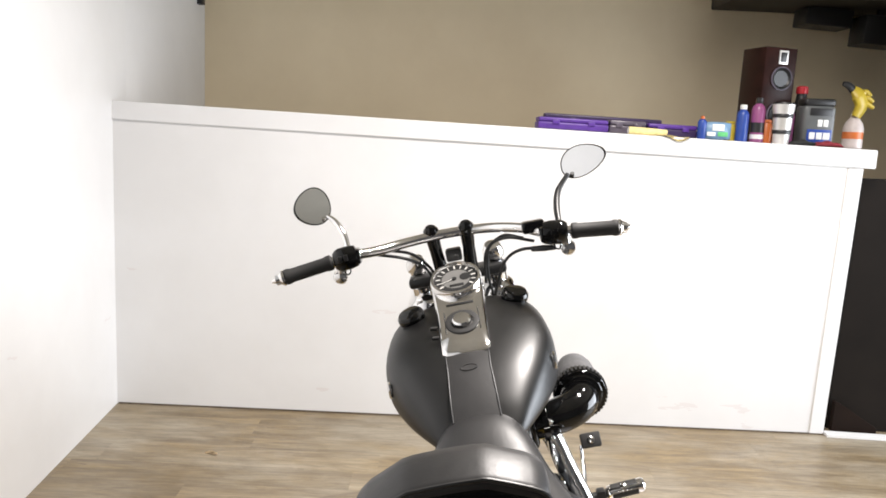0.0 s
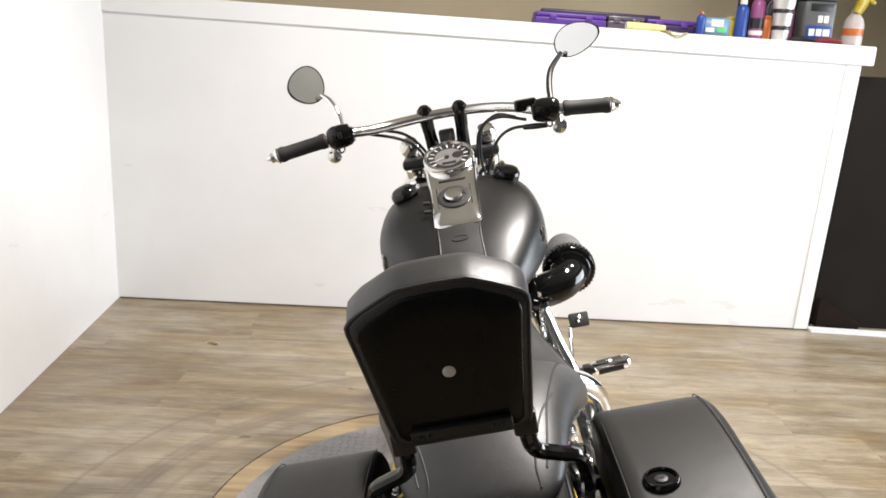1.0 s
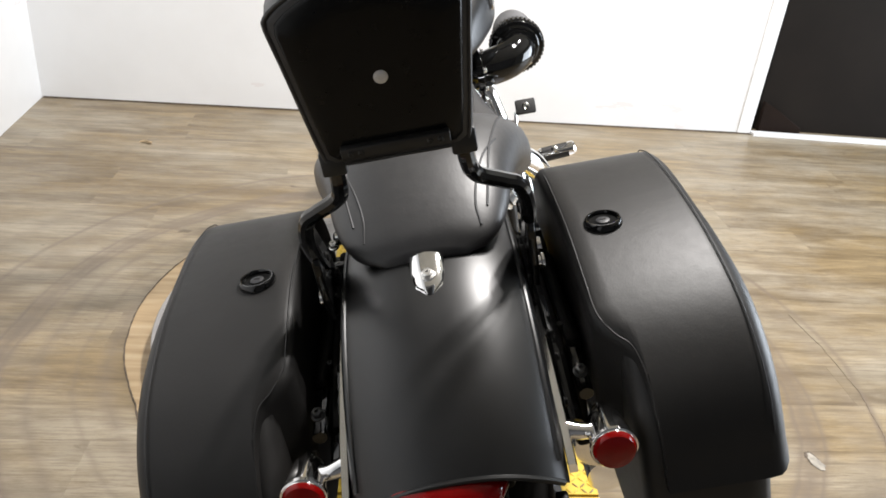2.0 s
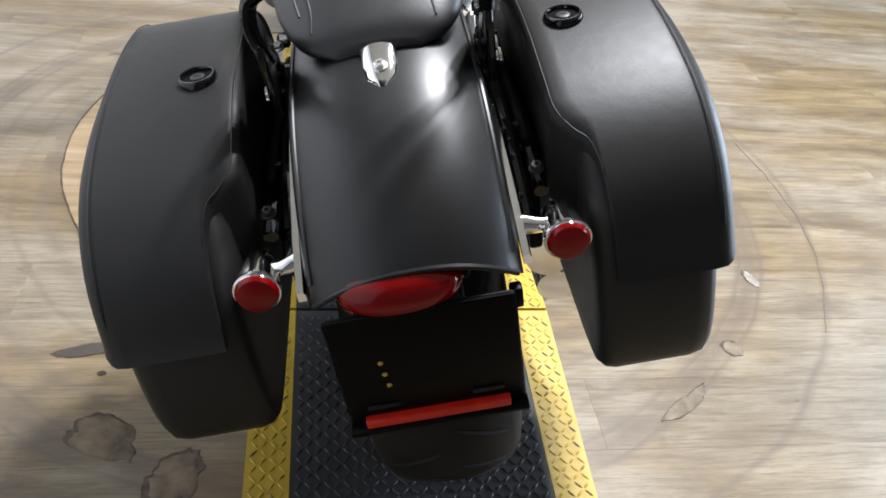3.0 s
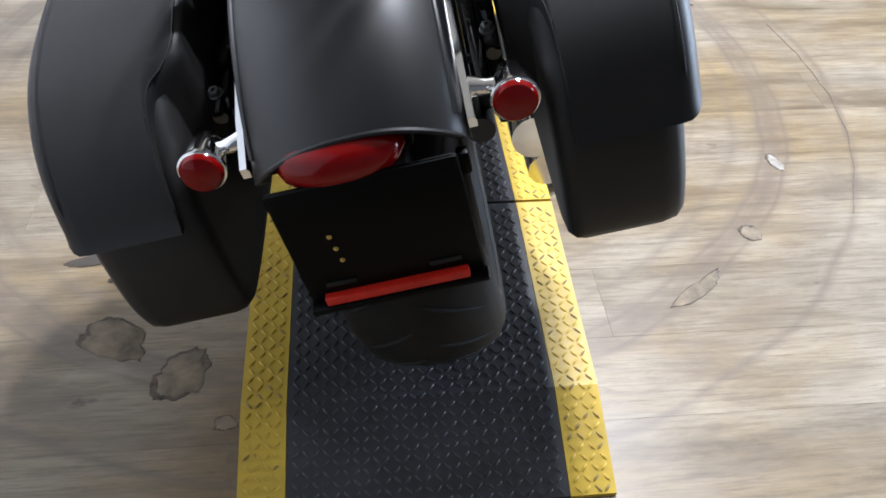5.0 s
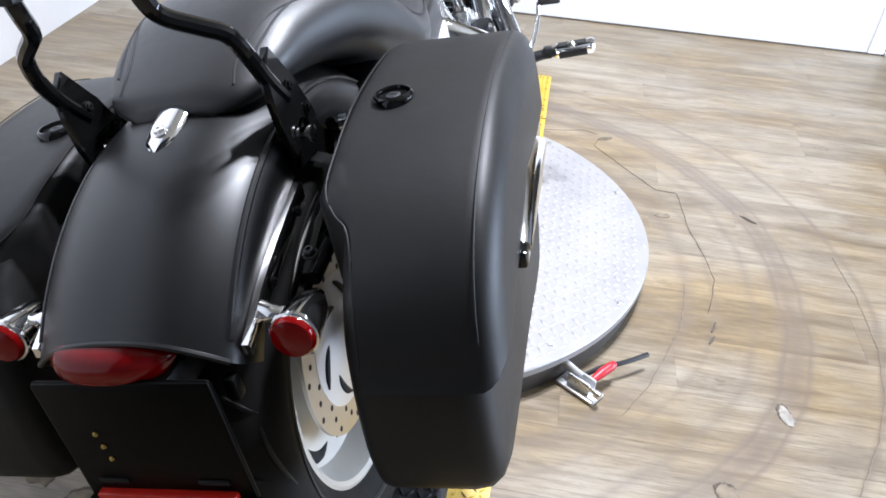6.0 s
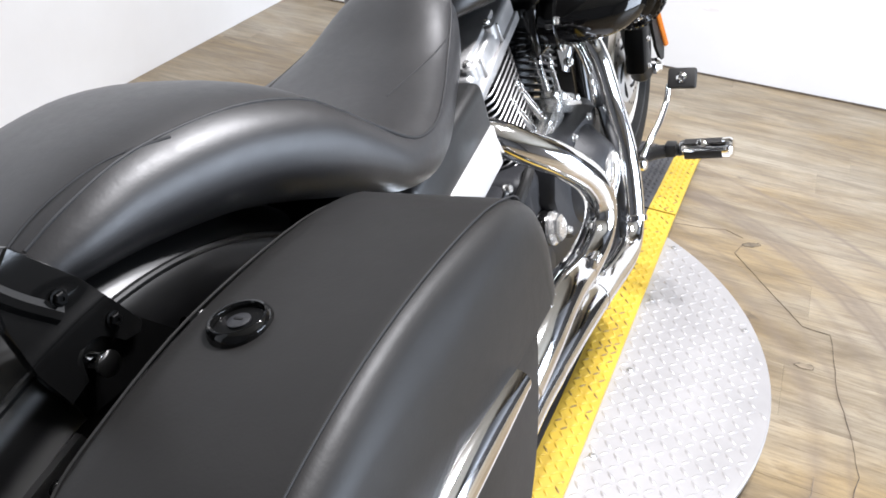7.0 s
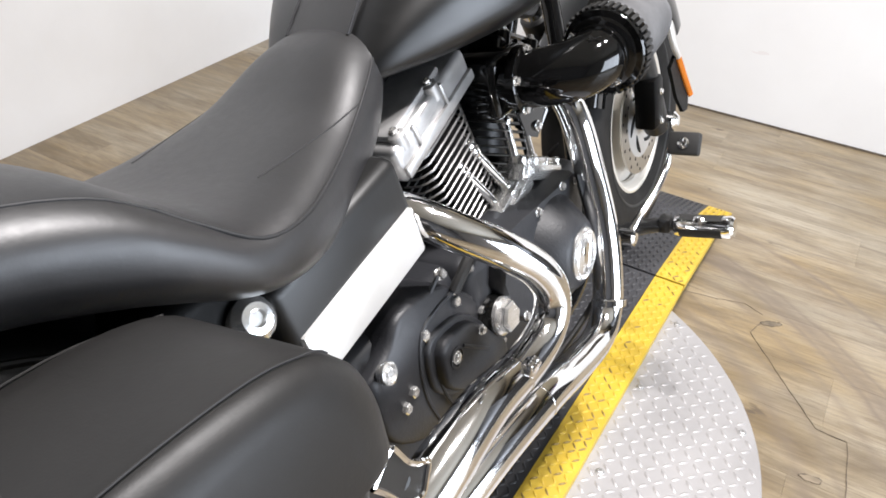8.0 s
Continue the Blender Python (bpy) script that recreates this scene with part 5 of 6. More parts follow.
def engine():
    part("crankcase", box(-0.125, 0.140, 0.52, 0.97, 0.17, 0.44, 0.03, 4), WRINKLE, BIKE, "dark grey crankcase")
    # cam cover on the right with a round timer cover
    out = [(0.60, 0.46), (0.86, 0.455), (0.885, 0.42), (0.885, 0.33), (0.85, 0.27), (0.76, 0.245), (0.66, 0.26), (0.60, 0.31), (0.575, 0.38)]
    cy, cz = 0.73, 0.365
    rings = [[(x, cy + (y - cy) * k, cz + (z - cz) * k) for y, z in out] for x, k in ((0.10, 1.0), (0.160, 1.0), (0.168, 0.97), (0.170, 0.9), (0.171, 0.5))]
    cover = part("cam_cover", loft(rings), WRINKLE, BIKE, "dark grey cam cover", sharp=40)
    m = axis((0.160, 0.755, 0.352), (1, 0, 0))
    part("nose_cone", turned([(0.100, 0.0), (0.094, 0.014), (0.075, 0.038), (0.060, 0.056), (0.050, 0.061), (0.045, 0.061)], 40, m), WRINKLE, cover, "dark nose cone")
    t = part("timer_cover", turned([(0.046, 0.055), (0.046, 0.064), (0.042, 0.068), (0.036, 0.066), (0.033, 0.068), (0.012, 0.069)], 36, m), POLISHED, cover, "round chrome timer cover")
    part("timer_oval", turned([(0.02, 0.0688), (0.018, 0.071), (0.004, 0.0715)], 24, m @ Matrix.Diagonal((0.7, 1.2, 1, 1))), CHROME, t)
    for y, z in ((0.705, 0.447), (0.855, 0.44), (0.875, 0.35), (0.61, 0.42), (0.63, 0.295), (0.83, 0.27), (0.80, 0.452)):
        bolt(cover, (0.169, y, z), (1, 0, 0), 0.0065, 0.008)
    # tappet blocks square to their cylinders, with pushrod tubes
    for y, z, turn, rods in ((0.815, 0.470, -22, (((0.764, 0.492), (0.780, 0.612)), ((0.824, 0.470), (0.842, 0.585)))), (0.700, 0.446, 23, (((0.704, 0.440), (0.586, 0.597)), ((0.735, 0.462), (0.630, 0.610))))):
        mt = pose(0, y, z, turn, 0, 0)
        b = part("tappet_block", box(0.080, 0.132, -0.078, 0.078, -0.016, 0.012, 0.005, m=mt), POLISHED, BIKE, "chrome tappet block")
        part("block_step", box(0.084, 0.126, -0.050, 0.050, 0.010, 0.024, 0.004, m=mt), POLISHED, b)
        for dy in (-0.068, -0.022, 0.022, 0.068):
            bolt(b, mt @ Vector((0.122, dy, 0.011)), mt.to_3x3() @ Vector((0, 0, 1)), 0.0065, 0.014)
        for foot, top in rods:
            a, e = Vector((0.108, *foot)), Vector((0.075, *top))
            r = part("pushrod_tube", tube([a, a.lerp(e, 0.5), e], 0.0095, 14, 3), CHROME, BIKE, "chrome pushrod tube")
            part("pushrod_cup", turned([(0.0135, 0), (0.0145, 0.012), (0.011, 0.024)], 16, axis(a, e - a)), POLISHED, r)
            part("pushrod_spring_cap", turned([(0.0115, 0), (0.0125, 0.004), (0.0125, 0.030), (0.010, 0.034)], 16, axis(a.lerp(e, 0.62), e - a)), CHROME, r)
    # gearbox with a raised, ribbed clutch cover
    g = part("gearbox", box(-0.12, 0.112, 0.20, 0.56, 0.17, 0.43, 0.03, 4), WRINKLE, BIKE, "dark grey gearbox")
    out = [(0.275, 0.395), (0.325, 0.420), (0.355, 0.452), (0.42, 0.450), (0.47, 0.436), (0.525, 0.392), (0.575, 0.350), (0.607, 0.300), (0.600, 0.250), (0.535, 0.226), (0.43, 0.216), (0.335, 0.250), (0.285, 0.305)]
    out = [(p.x, p.y) for p in spline([Vector((*q, 0)) for q in (*out, out[0])], 3)[:-1]]
    cy, cz = 0.44, 0.335
    rings = [[(x, cy + (y - cy) * k, cz + (z - cz) * k) for y, z in out] for x, k in ((0.07, 1.0), (0.122, 1.0), (0.130, 0.985), (0.1345, 0.95), (0.1345, 0.90), (0.137, 0.87), (0.1375, 0.5))]
    side = part("gearbox_cover", loft(rings), WRINKLE, g, "dark clutch side cover", sharp=50)
    panel = [(0.404, 0.366), (0.424, 0.378), (0.487, 0.368), (0.545, 0.312), (0.578, 0.272), (0.560, 0.240), (0.468, 0.262), (0.412, 0.300), (0.402, 0.338)]
    panel = [(p.x, p.y) for p in spline([Vector((*q, 0)) for q in (*panel, panel[0])], 3)[:-1]]
    cy, cz = 0.482, 0.312
    low = [[(x, cy + (y - cy) * k, cz + (z - cz) * k) for y, z in panel] for x, k in ((0.12, 1.22), (0.141, 1.20), (0.1445, 1.17), (0.1455, 1.12), (0.1455, 0.5))]
    part("cover_step", loft(low), WRINKLE, g, "lower step of the clutch cover", sharp=45)
    rings = [[(x, cy + (y - cy) * k, cz + (z - cz) * k) for y, z in panel] for x, k in ((0.13, 1.04), (0.153, 1.02), (0.1585, 0.98), (0.1605, 0.92), (0.1608, 0.4))]
    cc = part("clutch_cover", loft(rings), WRINKLE, g, "raised clutch cover panel", sharp=45)
    for line, x, w in (([(0.458, 0.456), (0.413, 0.430), (0.358, 0.391), (0.329, 0.362), (0.312, 0.325)], 0.131, 0.0035), ([(0.485, 0.420), (0.436, 0.418), (0.392, 0.404), (0.376, 0.362), (0.378, 0.304), (0.398, 0.250)], 0.1375, 0.0035), ([(0.405, 0.312), (0.418, 0.275), (0.440, 0.240)], 0.1455, 0.003), ([(0.452, 0.350), (0.520, 0.300)], 0.1605, 0.003)):
        part("rib", tube([(x, y, z) for y, z in line], w, 8, 4), WRINKLE, cc, "cast rib")
    part("bolt_recess", turned([(0.017, -0.004), (0.017, 0.0015), (0.014, 0.002), (0.012, -0.003), (0.003, -0.0035)], 24, axis((0.161, 0.432, 0.342), (1, 0, 0))), WRINKLE, cc)
    bolt(cc, (0.160, 0.432, 0.342), (1, 0, 0), 0.008, 0.006)
    bolt(cc, (0.160, 0.506, 0.343), (1, 0, 0), 0.0065, 0.007)
    for y, z, r in ((0.480, 0.404, 0.0105), (0.545, 0.349, 0.0095), (0.394, 0.399, 0.0105), (0.349, 0.335, 0.0105), (0.328, 0.322, 0.0105), (0.597, 0.262, 0.007)):
        bolt(side, (0.133, y, z), (1, 0, 0), r * 0.82, 0.012, POLISHED)
    for y, z in ((0.536, 0.426), (0.582, 0.390), (0.464, 0.455)):
        bolt(side, (0.128, y, z), (1, 0, 0.3), 0.0075, 0.012)
    part("filler_boss", turned([(0.036, -0.06), (0.034, -0.006), (0.030, 0.0)], 20, axis((0.160, 0.569, 0.330), (1, 0, 0.1))), GLOSS, BIKE)
    part("filler_plug", turned([(0.031, 0), (0.031, 0.006), (0.027, 0.010)], 28, axis((0.160, 0.569, 0.330), (1, 0, 0.1))), POLISHED, BIKE, "chrome hexagon filler plug")
    part("plug_head", turned([(0.025, 0.009), (0.025, 0.018), (0.021, 0.022), (0.010, 0.0225)], 6, axis((0.160, 0.569, 0.330), (1, 0, 0.1))), POLISHED, BIKE)
    # drain boss, oil lines and the battery box with its silver band
    part("round_boss", turned([(0.013, -0.012), (0.0155, -0.004), (0.0155, 0.002), (0.012, 0.004), (0.008, 0.001), (0.006, 0.003), (0.002, 0.003)], 20, axis((0.146, 0.300, 0.402), (1, 0, 0.2))), POLISHED, BIKE, "silver round boss")
    tilt = pose(0, 0.285, 0.54, 13.5, 0, 0)
    bb = part("battery_box", box(-0.12, 0.156, -0.128, 0.124, -0.045, 0.105, 0.016, 3, m=tilt), SATIN, BIKE, "black battery box beside the seat")
    part("silver_band", box(0.130, 0.1615, -0.118, 0.114, -0.036, 0.034, 0.005, 2, m=tilt), SILVER, bb, "brushed silver cover band")
    for k in range(3):
        z = 0.016 + k * 0.0052
        part("band_groove", box(0.1600, 0.1622, -0.112, 0.108, z, z + 0.0014, m=tilt), surface("groove_grey", (0.5, 0.5, 0.5), 0.5) if k == 0 else bpy.data.materials["groove_grey"], bb)
    part("side_fitting", turned([(0.020, 0), (0.027, 0.008), (0.022, 0.015), (0.025, 0.021), (0.017, 0.031), (0.010, 0.032), (0.008, 0.026), (0.002, 0.026)], 20, axis((0.125, 0.125, 0.585), (0.9, -0.2, 0.4))), POLISHED, BIKE, "chrome fitting under the seat")
    part("oil_hose", tube([(0.14, 0.48, 0.42), (0.15, 0.52, 0.46), (0.13, 0.56, 0.44), (0.10, 0.6, 0.4)], 0.009, 10), RUBBER, BIKE, "black oil hose")
    part("primary_case", box(-0.215, -0.12, 0.14, 0.92, 0.19, 0.42, 0.05, 5), SATIN, BIKE, "black primary case")
    part("swing_arm", tube([(0.115, 0.25, 0.30), (0.125, 0.0, 0.32), (0.125, -0.24, 0.33)], 0.022, 12), SATIN, BIKE, "black swing arm")
    part("swing_arm", tube([(-0.115, 0.25, 0.30), (-0.125, 0.0, 0.32), (-0.125, -0.24, 0.33)], 0.022, 12), SATIN, BIKE)
    for s in (1, -1):
        part("shock_absorber", turned([(0.018, 0), (0.018, 0.02), (0.03, 0.03), (0.03, 0.25), (0.018, 0.27), (0.018, 0.30)], 18, axis((s * 0.148, -0.20, 0.345), (0, 0.28, 0.9))), SATIN, BIKE, "black shock absorber")
    part("rear_caliper", box(0.085, 0.125, -0.20, -0.10, 0.42, 0.48, 0.012), SATIN, BIKE, "black rear brake caliper")
    part("side_stand", tube([(-0.16, 0.62, 0.16), (-0.22, 0.60, 0.10), (-0.30, 0.58, 0.083), (-0.325, 0.58, 0.082)], 0.012, 10), SATIN, BIKE, "black side stand")
    part("backbone", tube([(0, 0.2, 0.56), (0, 0.5, 0.70), (0, 0.9, 0.78), (0, 1.06, 0.88)], 0.028, 14), SATIN, BIKE, "frame backbone")
    part("left_cover", box(-0.19, -0.12, 0.36, 0.50, 0.50, 0.64, 0.02, 3), CHROME, BIKE, "chrome left side cover")


engine()


# -- air intake --
def intake():
    pipe = part("air_intake", tube([(0.07, 0.732, 0.652), (0.14, 0.734, 0.655), (0.19, 0.738, 0.660), (0.230, 0.752, 0.667), (0.252, 0.772, 0.676), (0.257, 0.790, 0.681)], [0.040, 0.043, 0.045, 0.046, 0.045, 0.045], 28, 6), GLOSS, BIKE, "gloss black curved air intake")
    m = axis((0.257, 0.790, 0.682), (0.05, 1, 0.08)) @ Matrix.Diagonal((0.92, 0.92, 1.0, 1))
    part("filter_face", turned([(0.047, -0.006), (0.056, -0.004), (0.060, 0.0), (0.070, 0.002), (0.073, 0.006), (0.073, 0.030), (0.069, 0.034)], 48, m), GLOSS, pipe, "black ribbed filter ring")
    bm = bmesh.new()
    for k in range(40):
        a = 2 * math.pi * k / 40
        box(0.071, 0.0755, -0.003, 0.003, 0.006, 0.030, m=m @ pose(0, 0, 0, 0, 0, math.degrees(a)), bm=bm)
    part("filter_ribbing", bm, RUBBER, pipe)["kind"] = "stuff"
    part("filter_cone", turned([(0.066, 0.032), (0.062, 0.09), (0.056, 0.15), (0.050, 0.175), (0.03, 0.185), (0.004, 0.187)], 48, m), surface("grey_filter_cloth", (0.085, 0.085, 0.088), 0.75, vary=0.3, scale=15, grain=0.5, grain_scale=120), pipe, "grey cone filter")
    part("clamp_band", turned([(0.0475, -0.016), (0.0495, -0.015), (0.0495, -0.005), (0.0475, -0.004)], 40, m), GLOSS, pipe)
    part("clamp_screw", box(-0.012, 0.012, 0.048, 0.058, -0.017, -0.005, 0.002, m=m @ pose(0, 0, 0, 0, 0, -60)), CHROME, pipe, "chrome clamp screw")
    part("clamp_screw", box(-0.010, 0.010, 0.048, 0.057, -0.016, -0.006, 0.002, m=m @ pose(0, 0, 0, 0, 0, 150)), CHROME, pipe)
    # throttle body flange with its bolts
    fl = part("intake_flange", turned([(0.030, -0.01), (0.052, -0.008), (0.052, 0.006), (0.045, 0.010)], 28, axis((0.150, 0.736, 0.656), (1, 0.05, 0.03))), GLOSS, pipe, "black flange ring")
    for k in range(5):
        a = 2 * math.pi * k / 5 + 0.4
        bolt(fl, (0.160, 0.736 + 0.047 * math.cos(a), 0.656 + 0.047 * math.sin(a)), (1, 0, 0), 0.006, 0.008)
    part("throttle_body", box(0.02, 0.13, 0.685, 0.80, 0.60, 0.70, 0.015, 3), GLOSS, BIKE, "gloss black throttle body")
    part("support_bracket", loft([[(x, y, z) for y, z in ((0.70, 0.615), (0.79, 0.625), (0.80, 0.585), (0.755, 0.555), (0.72, 0.57))] for x in (0.150, 0.156)]), GLOSS, BIKE, "black support bracket")
    bolt(fl, (0.157, 0.755, 0.575), (1, 0, 0), 0.007, 0.007)
    bolt(fl, (0.157, 0.79, 0.60), (1, 0, 0), 0.006, 0.007)


intake()


# -- exhaust --
def exhaust():
    rear = [(0.07, 0.43, 0.575), (0.13, 0.425, 0.568), (0.178, 0.445, 0.540), (0.221, 0.485, 0.50), (0.248, 0.535, 0.445), (0.256, 0.558, 0.39), (0.254, 0.535, 0.345), (0.249, 0.46, 0.328), (0.246, 0.36, 0.335), (0.242, 0.26, 0.32), (0.234, 0.18, 0.296)]
    p = part("rear_exhaust_pipe", tube(rear, [0.0246, 0.0264, 0.0273, 0.0273, 0.0273, 0.0273, 0.0285, 0.0305, 0.034, 0.0375, 0.0385], 24, 6), CHROME, BIKE, "curved chrome rear exhaust pipe")
    front = [(0.09, 0.86, 0.63), (0.14, 0.872, 0.60), (0.171, 0.870, 0.55), (0.194, 0.865, 0.46), (0.224, 0.84, 0.36), (0.238, 0.815, 0.27), (0.242, 0.79, 0.217), (0.245, 0.735, 0.196), (0.248, 0.64, 0.210), (0.249, 0.52, 0.236), (0.243, 0.38, 0.246), (0.229, 0.22, 0.235)]
    f = part("front_exhaust_pipe", tube(front, [0.0238, 0.0246, 0.0264, 0.0273, 0.0273, 0.0273, 0.0273, 0.0273, 0.0282, 0.0299, 0.0308, 0.0317], 24, 6), CHROME, BIKE, "chrome front exhaust pipe")
    for host, line in ((p, [(0.236, 0.20, 0.302), (0.228, 0.14, 0.288), (0.214, 0.02, 0.268), (0.208, -0.12, 0.264), (0.206, -0.2, 0.264)]), (f, [(0.236, 0.29, 0.240), (0.228, 0.20, 0.231), (0.220, 0.05, 0.200), (0.218, -0.10, 0.182), (0.218, -0.18, 0.178)])):
        part("muffler", tube(line, [0.0365, 0.039, 0.0405, 0.0405, 0.039] if host is p else [0.0310, 0.0325, 0.034, 0.034, 0.033], 26, 6), CHROME, host, "chrome muffler")
    # clamps round the pipes
    for host, at, way in ((p, (0.25, 0.44, 0.330), (0, 1, -0.05)), (f, (0.244, 0.80, 0.235), (0.1, -0.4, -0.9)), (f, (0.2488, 0.50, 0.239), (0, 1, -0.12))):
        part("pipe_clamp", turned([(0.0286, -0.006), (0.0306, -0.005), (0.0306, 0.005), (0.0286, 0.006)], 32, axis(at, way)), CHROME, host, "chrome clamp band")
    part("clamp_screw_block", box(0.264, 0.282, 0.43, 0.452, 0.338, 0.358, 0.003), CHROME, p)
    for s in range(4):
        part("clamp_thread", turned([(0.0075, 0), (0.009, 0.002), (0.0075, 0.004)], 12, axis((0.276, 0.432 + s * 0.006, 0.351), (0, 1, 0))), CHROME, p)
    # curved chrome passenger peg bracket ahead of the bag
    ring = [(0.112, 0.418), (0.132, 0.431), (0.150, 0.440), (0.160, 0.426), (0.172, 0.404), (0.188, 0.388), (0.206, 0.376), (0.198, 0.360), (0.186, 0.344), (0.168, 0.349), (0.150, 0.362), (0.138, 0.382), (0.126, 0.400)]
    bm = loft([[(x, y, z) for y, z in ring] for x in (0.253, 0.260)])
    plate = part("peg_bracket", bm, SATIN, BIKE, "dark passenger peg bracket with a chrome rim")
    part("bracket_rim", tube([(0.260, y, z) for y, z in (*ring, ring[0])], 0.0042, 8, 3), CHROME, plate, "chrome rim")
    part("bracket_arm", tube([(0.256, 0.16, 0.385), (0.20, 0.18, 0.36), (0.13, 0.20, 0.34)], 0.012, 10), SATIN, plate)


exhaust()


# -- right foot controls --
def foot_controls():
    m = axis((0.300, 0.999, 0.300), (1, 0.02, 0.06))
    peg = part("foot_peg", turned([(0.012, 0), (0.018, 0.004), (0.0205, 0.012), (0.0205, 0.094), (0.0215, 0.098), (0.0215, 0.106), (0.017, 0.111), (0.004, 0.112)], 28, m), CHROME, BIKE, "chrome foot peg with rubber pads")
    for k in range(3):
        a = radians(90 + 120 * k)
        bm = loft([[(m @ Vector((0.0215 * math.cos(a + t), 0.0215 * math.sin(a + t), z))) for t in np.linspace(-0.62, 0.62, 7)] + [(m @ Vector((0.017 * math.cos(a + t), 0.017 * math.sin(a + t), z))) for t in np.linspace(0.62, -0.62, 7)] for z in (0.014, 0.090)])
        part("peg_pad", bm, RUBBER, peg, "black rubber pad")
    part("peg_stud", turned([(0.010, 0), (0.010, 0.003), (0.006, 0.005)], 18, axis(m @ Vector((0, 0, 0.052)) + Vector((-0.002, -0.014, 0.017)), (0, -0.6, 0.8))), CHROME, peg)
    part("peg_mount", tube([(0.15, 0.97, 0.26), (0.20, 0.985, 0.275), (0.245, 0.995, 0.292), (0.300, 0.999, 0.300)], [0.018, 0.016, 0.015, 0.013], 14), SATIN, peg, "black peg mount")
    part("peg_clevis", box(0.272, 0.297, 0.984, 1.014, 0.286, 0.316, 0.005), SATIN, peg)
    part("mount_plate", box(0.12, 0.14, 0.90, 1.02, 0.20, 0.32, 0.010), GLOSS, peg)
    arm = part("brake_pedal", tube([(0.225, 0.965, 0.285), (0.238, 0.995, 0.315), (0.252, 1.05, 0.345), (0.258, 1.095, 0.375), (0.262, 1.105, 0.41)], [0.009, 0.008, 0.0075, 0.0075, 0.007], 12, 6, 0.7), CHROME, BIKE, "chrome brake pedal")
    part("pedal_pad", box(-0.030, 0.030, -0.022, 0.022, -0.010, 0.010, 0.005, 2, m=Matrix.Translation((0.292, 1.10, 0.424)) @ pose(0, 0, 0, 62, 0, 0)), RUBBER, arm, "black rubber pedal pad")
    part("pad_badge", turned([(0.011, 0), (0.011, 0.003), (0.007, 0.005), (0.003, 0.003)], 20, Matrix.Translation((0.292, 1.10, 0.424)) @ pose(0, 0, 0, 62, 0, 0) @ Matrix.Translation((0, 0, 0.009))), CHROME, arm, "round chrome badge")
    part("pedal_pivot", turned([(0.016, -0.014), (0.016, 0.014), (0.011, 0.018)], 20, axis((0.222, 0.962, 0.282), (1, 0, 0))), CHROME, arm)
    part("brake_rod", tube([(0.21, 0.95, 0.265), (0.20, 0.80, 0.20), (0.19, 0.5, 0.18)], 0.006, 8), SATIN, BIKE, "black brake rod")


foot_controls()

# ---- marks and small things on the floor ----
RIM_TURNS = [-180, -155, -135, -110, -90, -60, -31, -11, 0, 7, 18, 29, 40, 53, 60, 80, 100, 115, 138, 162, 180]
RIM_RADII = [0.775, 0.735, 0.776, 0.79, 0.80, 0.80, 0.826, 0.85, 0.867, 0.868, 0.90, 0.926, 0.93, 0.957, 0.95, 0.93, 0.92, 0.907, 0.866, 0.81, 0.775]


def torn_radius(turn):
    return float(np.interp((turn + 180) % 360 - 180, RIM_TURNS, RIM_RADII)) + 0.006 * noise.noise(Vector((turn * 0.11, 3.0, 0))) + 0.003 * noise.noise(Vector((turn * 0.6, 9.0, 0)))


def on_ring(turn, r, z):
    return (HUB.x + r * math.cos(radians(turn)), HUB.y + r * math.sin(radians(turn)), z)


def bare_ring():
    bm = bmesh.new()
    turns = [96 + k * 2.0 for k in range(84)]
    rings = [[on_ring(t, 0.60, 0.0003), on_ring(t, 0.60, 0.0014), on_ring(t, torn_radius(t) - 0.002, 0.0014), on_ring(t, torn_radius(t), 0.0003)] for t in turns]
    loft(rings, bm)
    ring = tagged(part("bare_floor_ring", bm, PLY, sharp=80), "bare plywood ring where the vinyl is torn away", "floor patch", kind="structure")
    line = [on_ring(t, torn_radius(t) + 0.001, 0.0012) for t in np.arange(100, 258, 1.5)]
    part("torn_edge", tube(line, [0.0022 + 0.0014 * noise.noise(Vector((k * 0.7, 0, 0))) for k in range(len(line))], 6, 1), CRACK, ring, "dark torn vinyl edge")
    return ring


bare_ring()


def floor_crack(points, wide, label, mat=None):
    """A thin ragged crack through straight runs, with fine wobble."""
    line = []
    for (x0, y0), (x1, y1) in zip(points, points[1:]):
        n = max(2, int(math.hypot(x1 - x0, y1 - y0) / 0.018))
        line += [(x0 + (x1 - x0) * k / n, y0 + (y1 - y0) * k / n) for k in range(n)]
    line.append(points[-1])
    line = [(x + 0.003 * noise.noise(Vector((x * 30, y * 30, 0))), y + 0.003 * noise.noise(Vector((x * 30, y * 30, 5))), 0.0006) for x, y in line]
    radii = [wide * (0.75 + 0.6 * noise.noise(Vector((k * 0.5, points[0][0] * 9, 0)))) for k in range(len(line))]
    return tagged(part("floor_crack", tube(line, radii, 6, 1, smooth=False), mat or CRACK), label, "floor damage", "cracks in the floor", "structure")


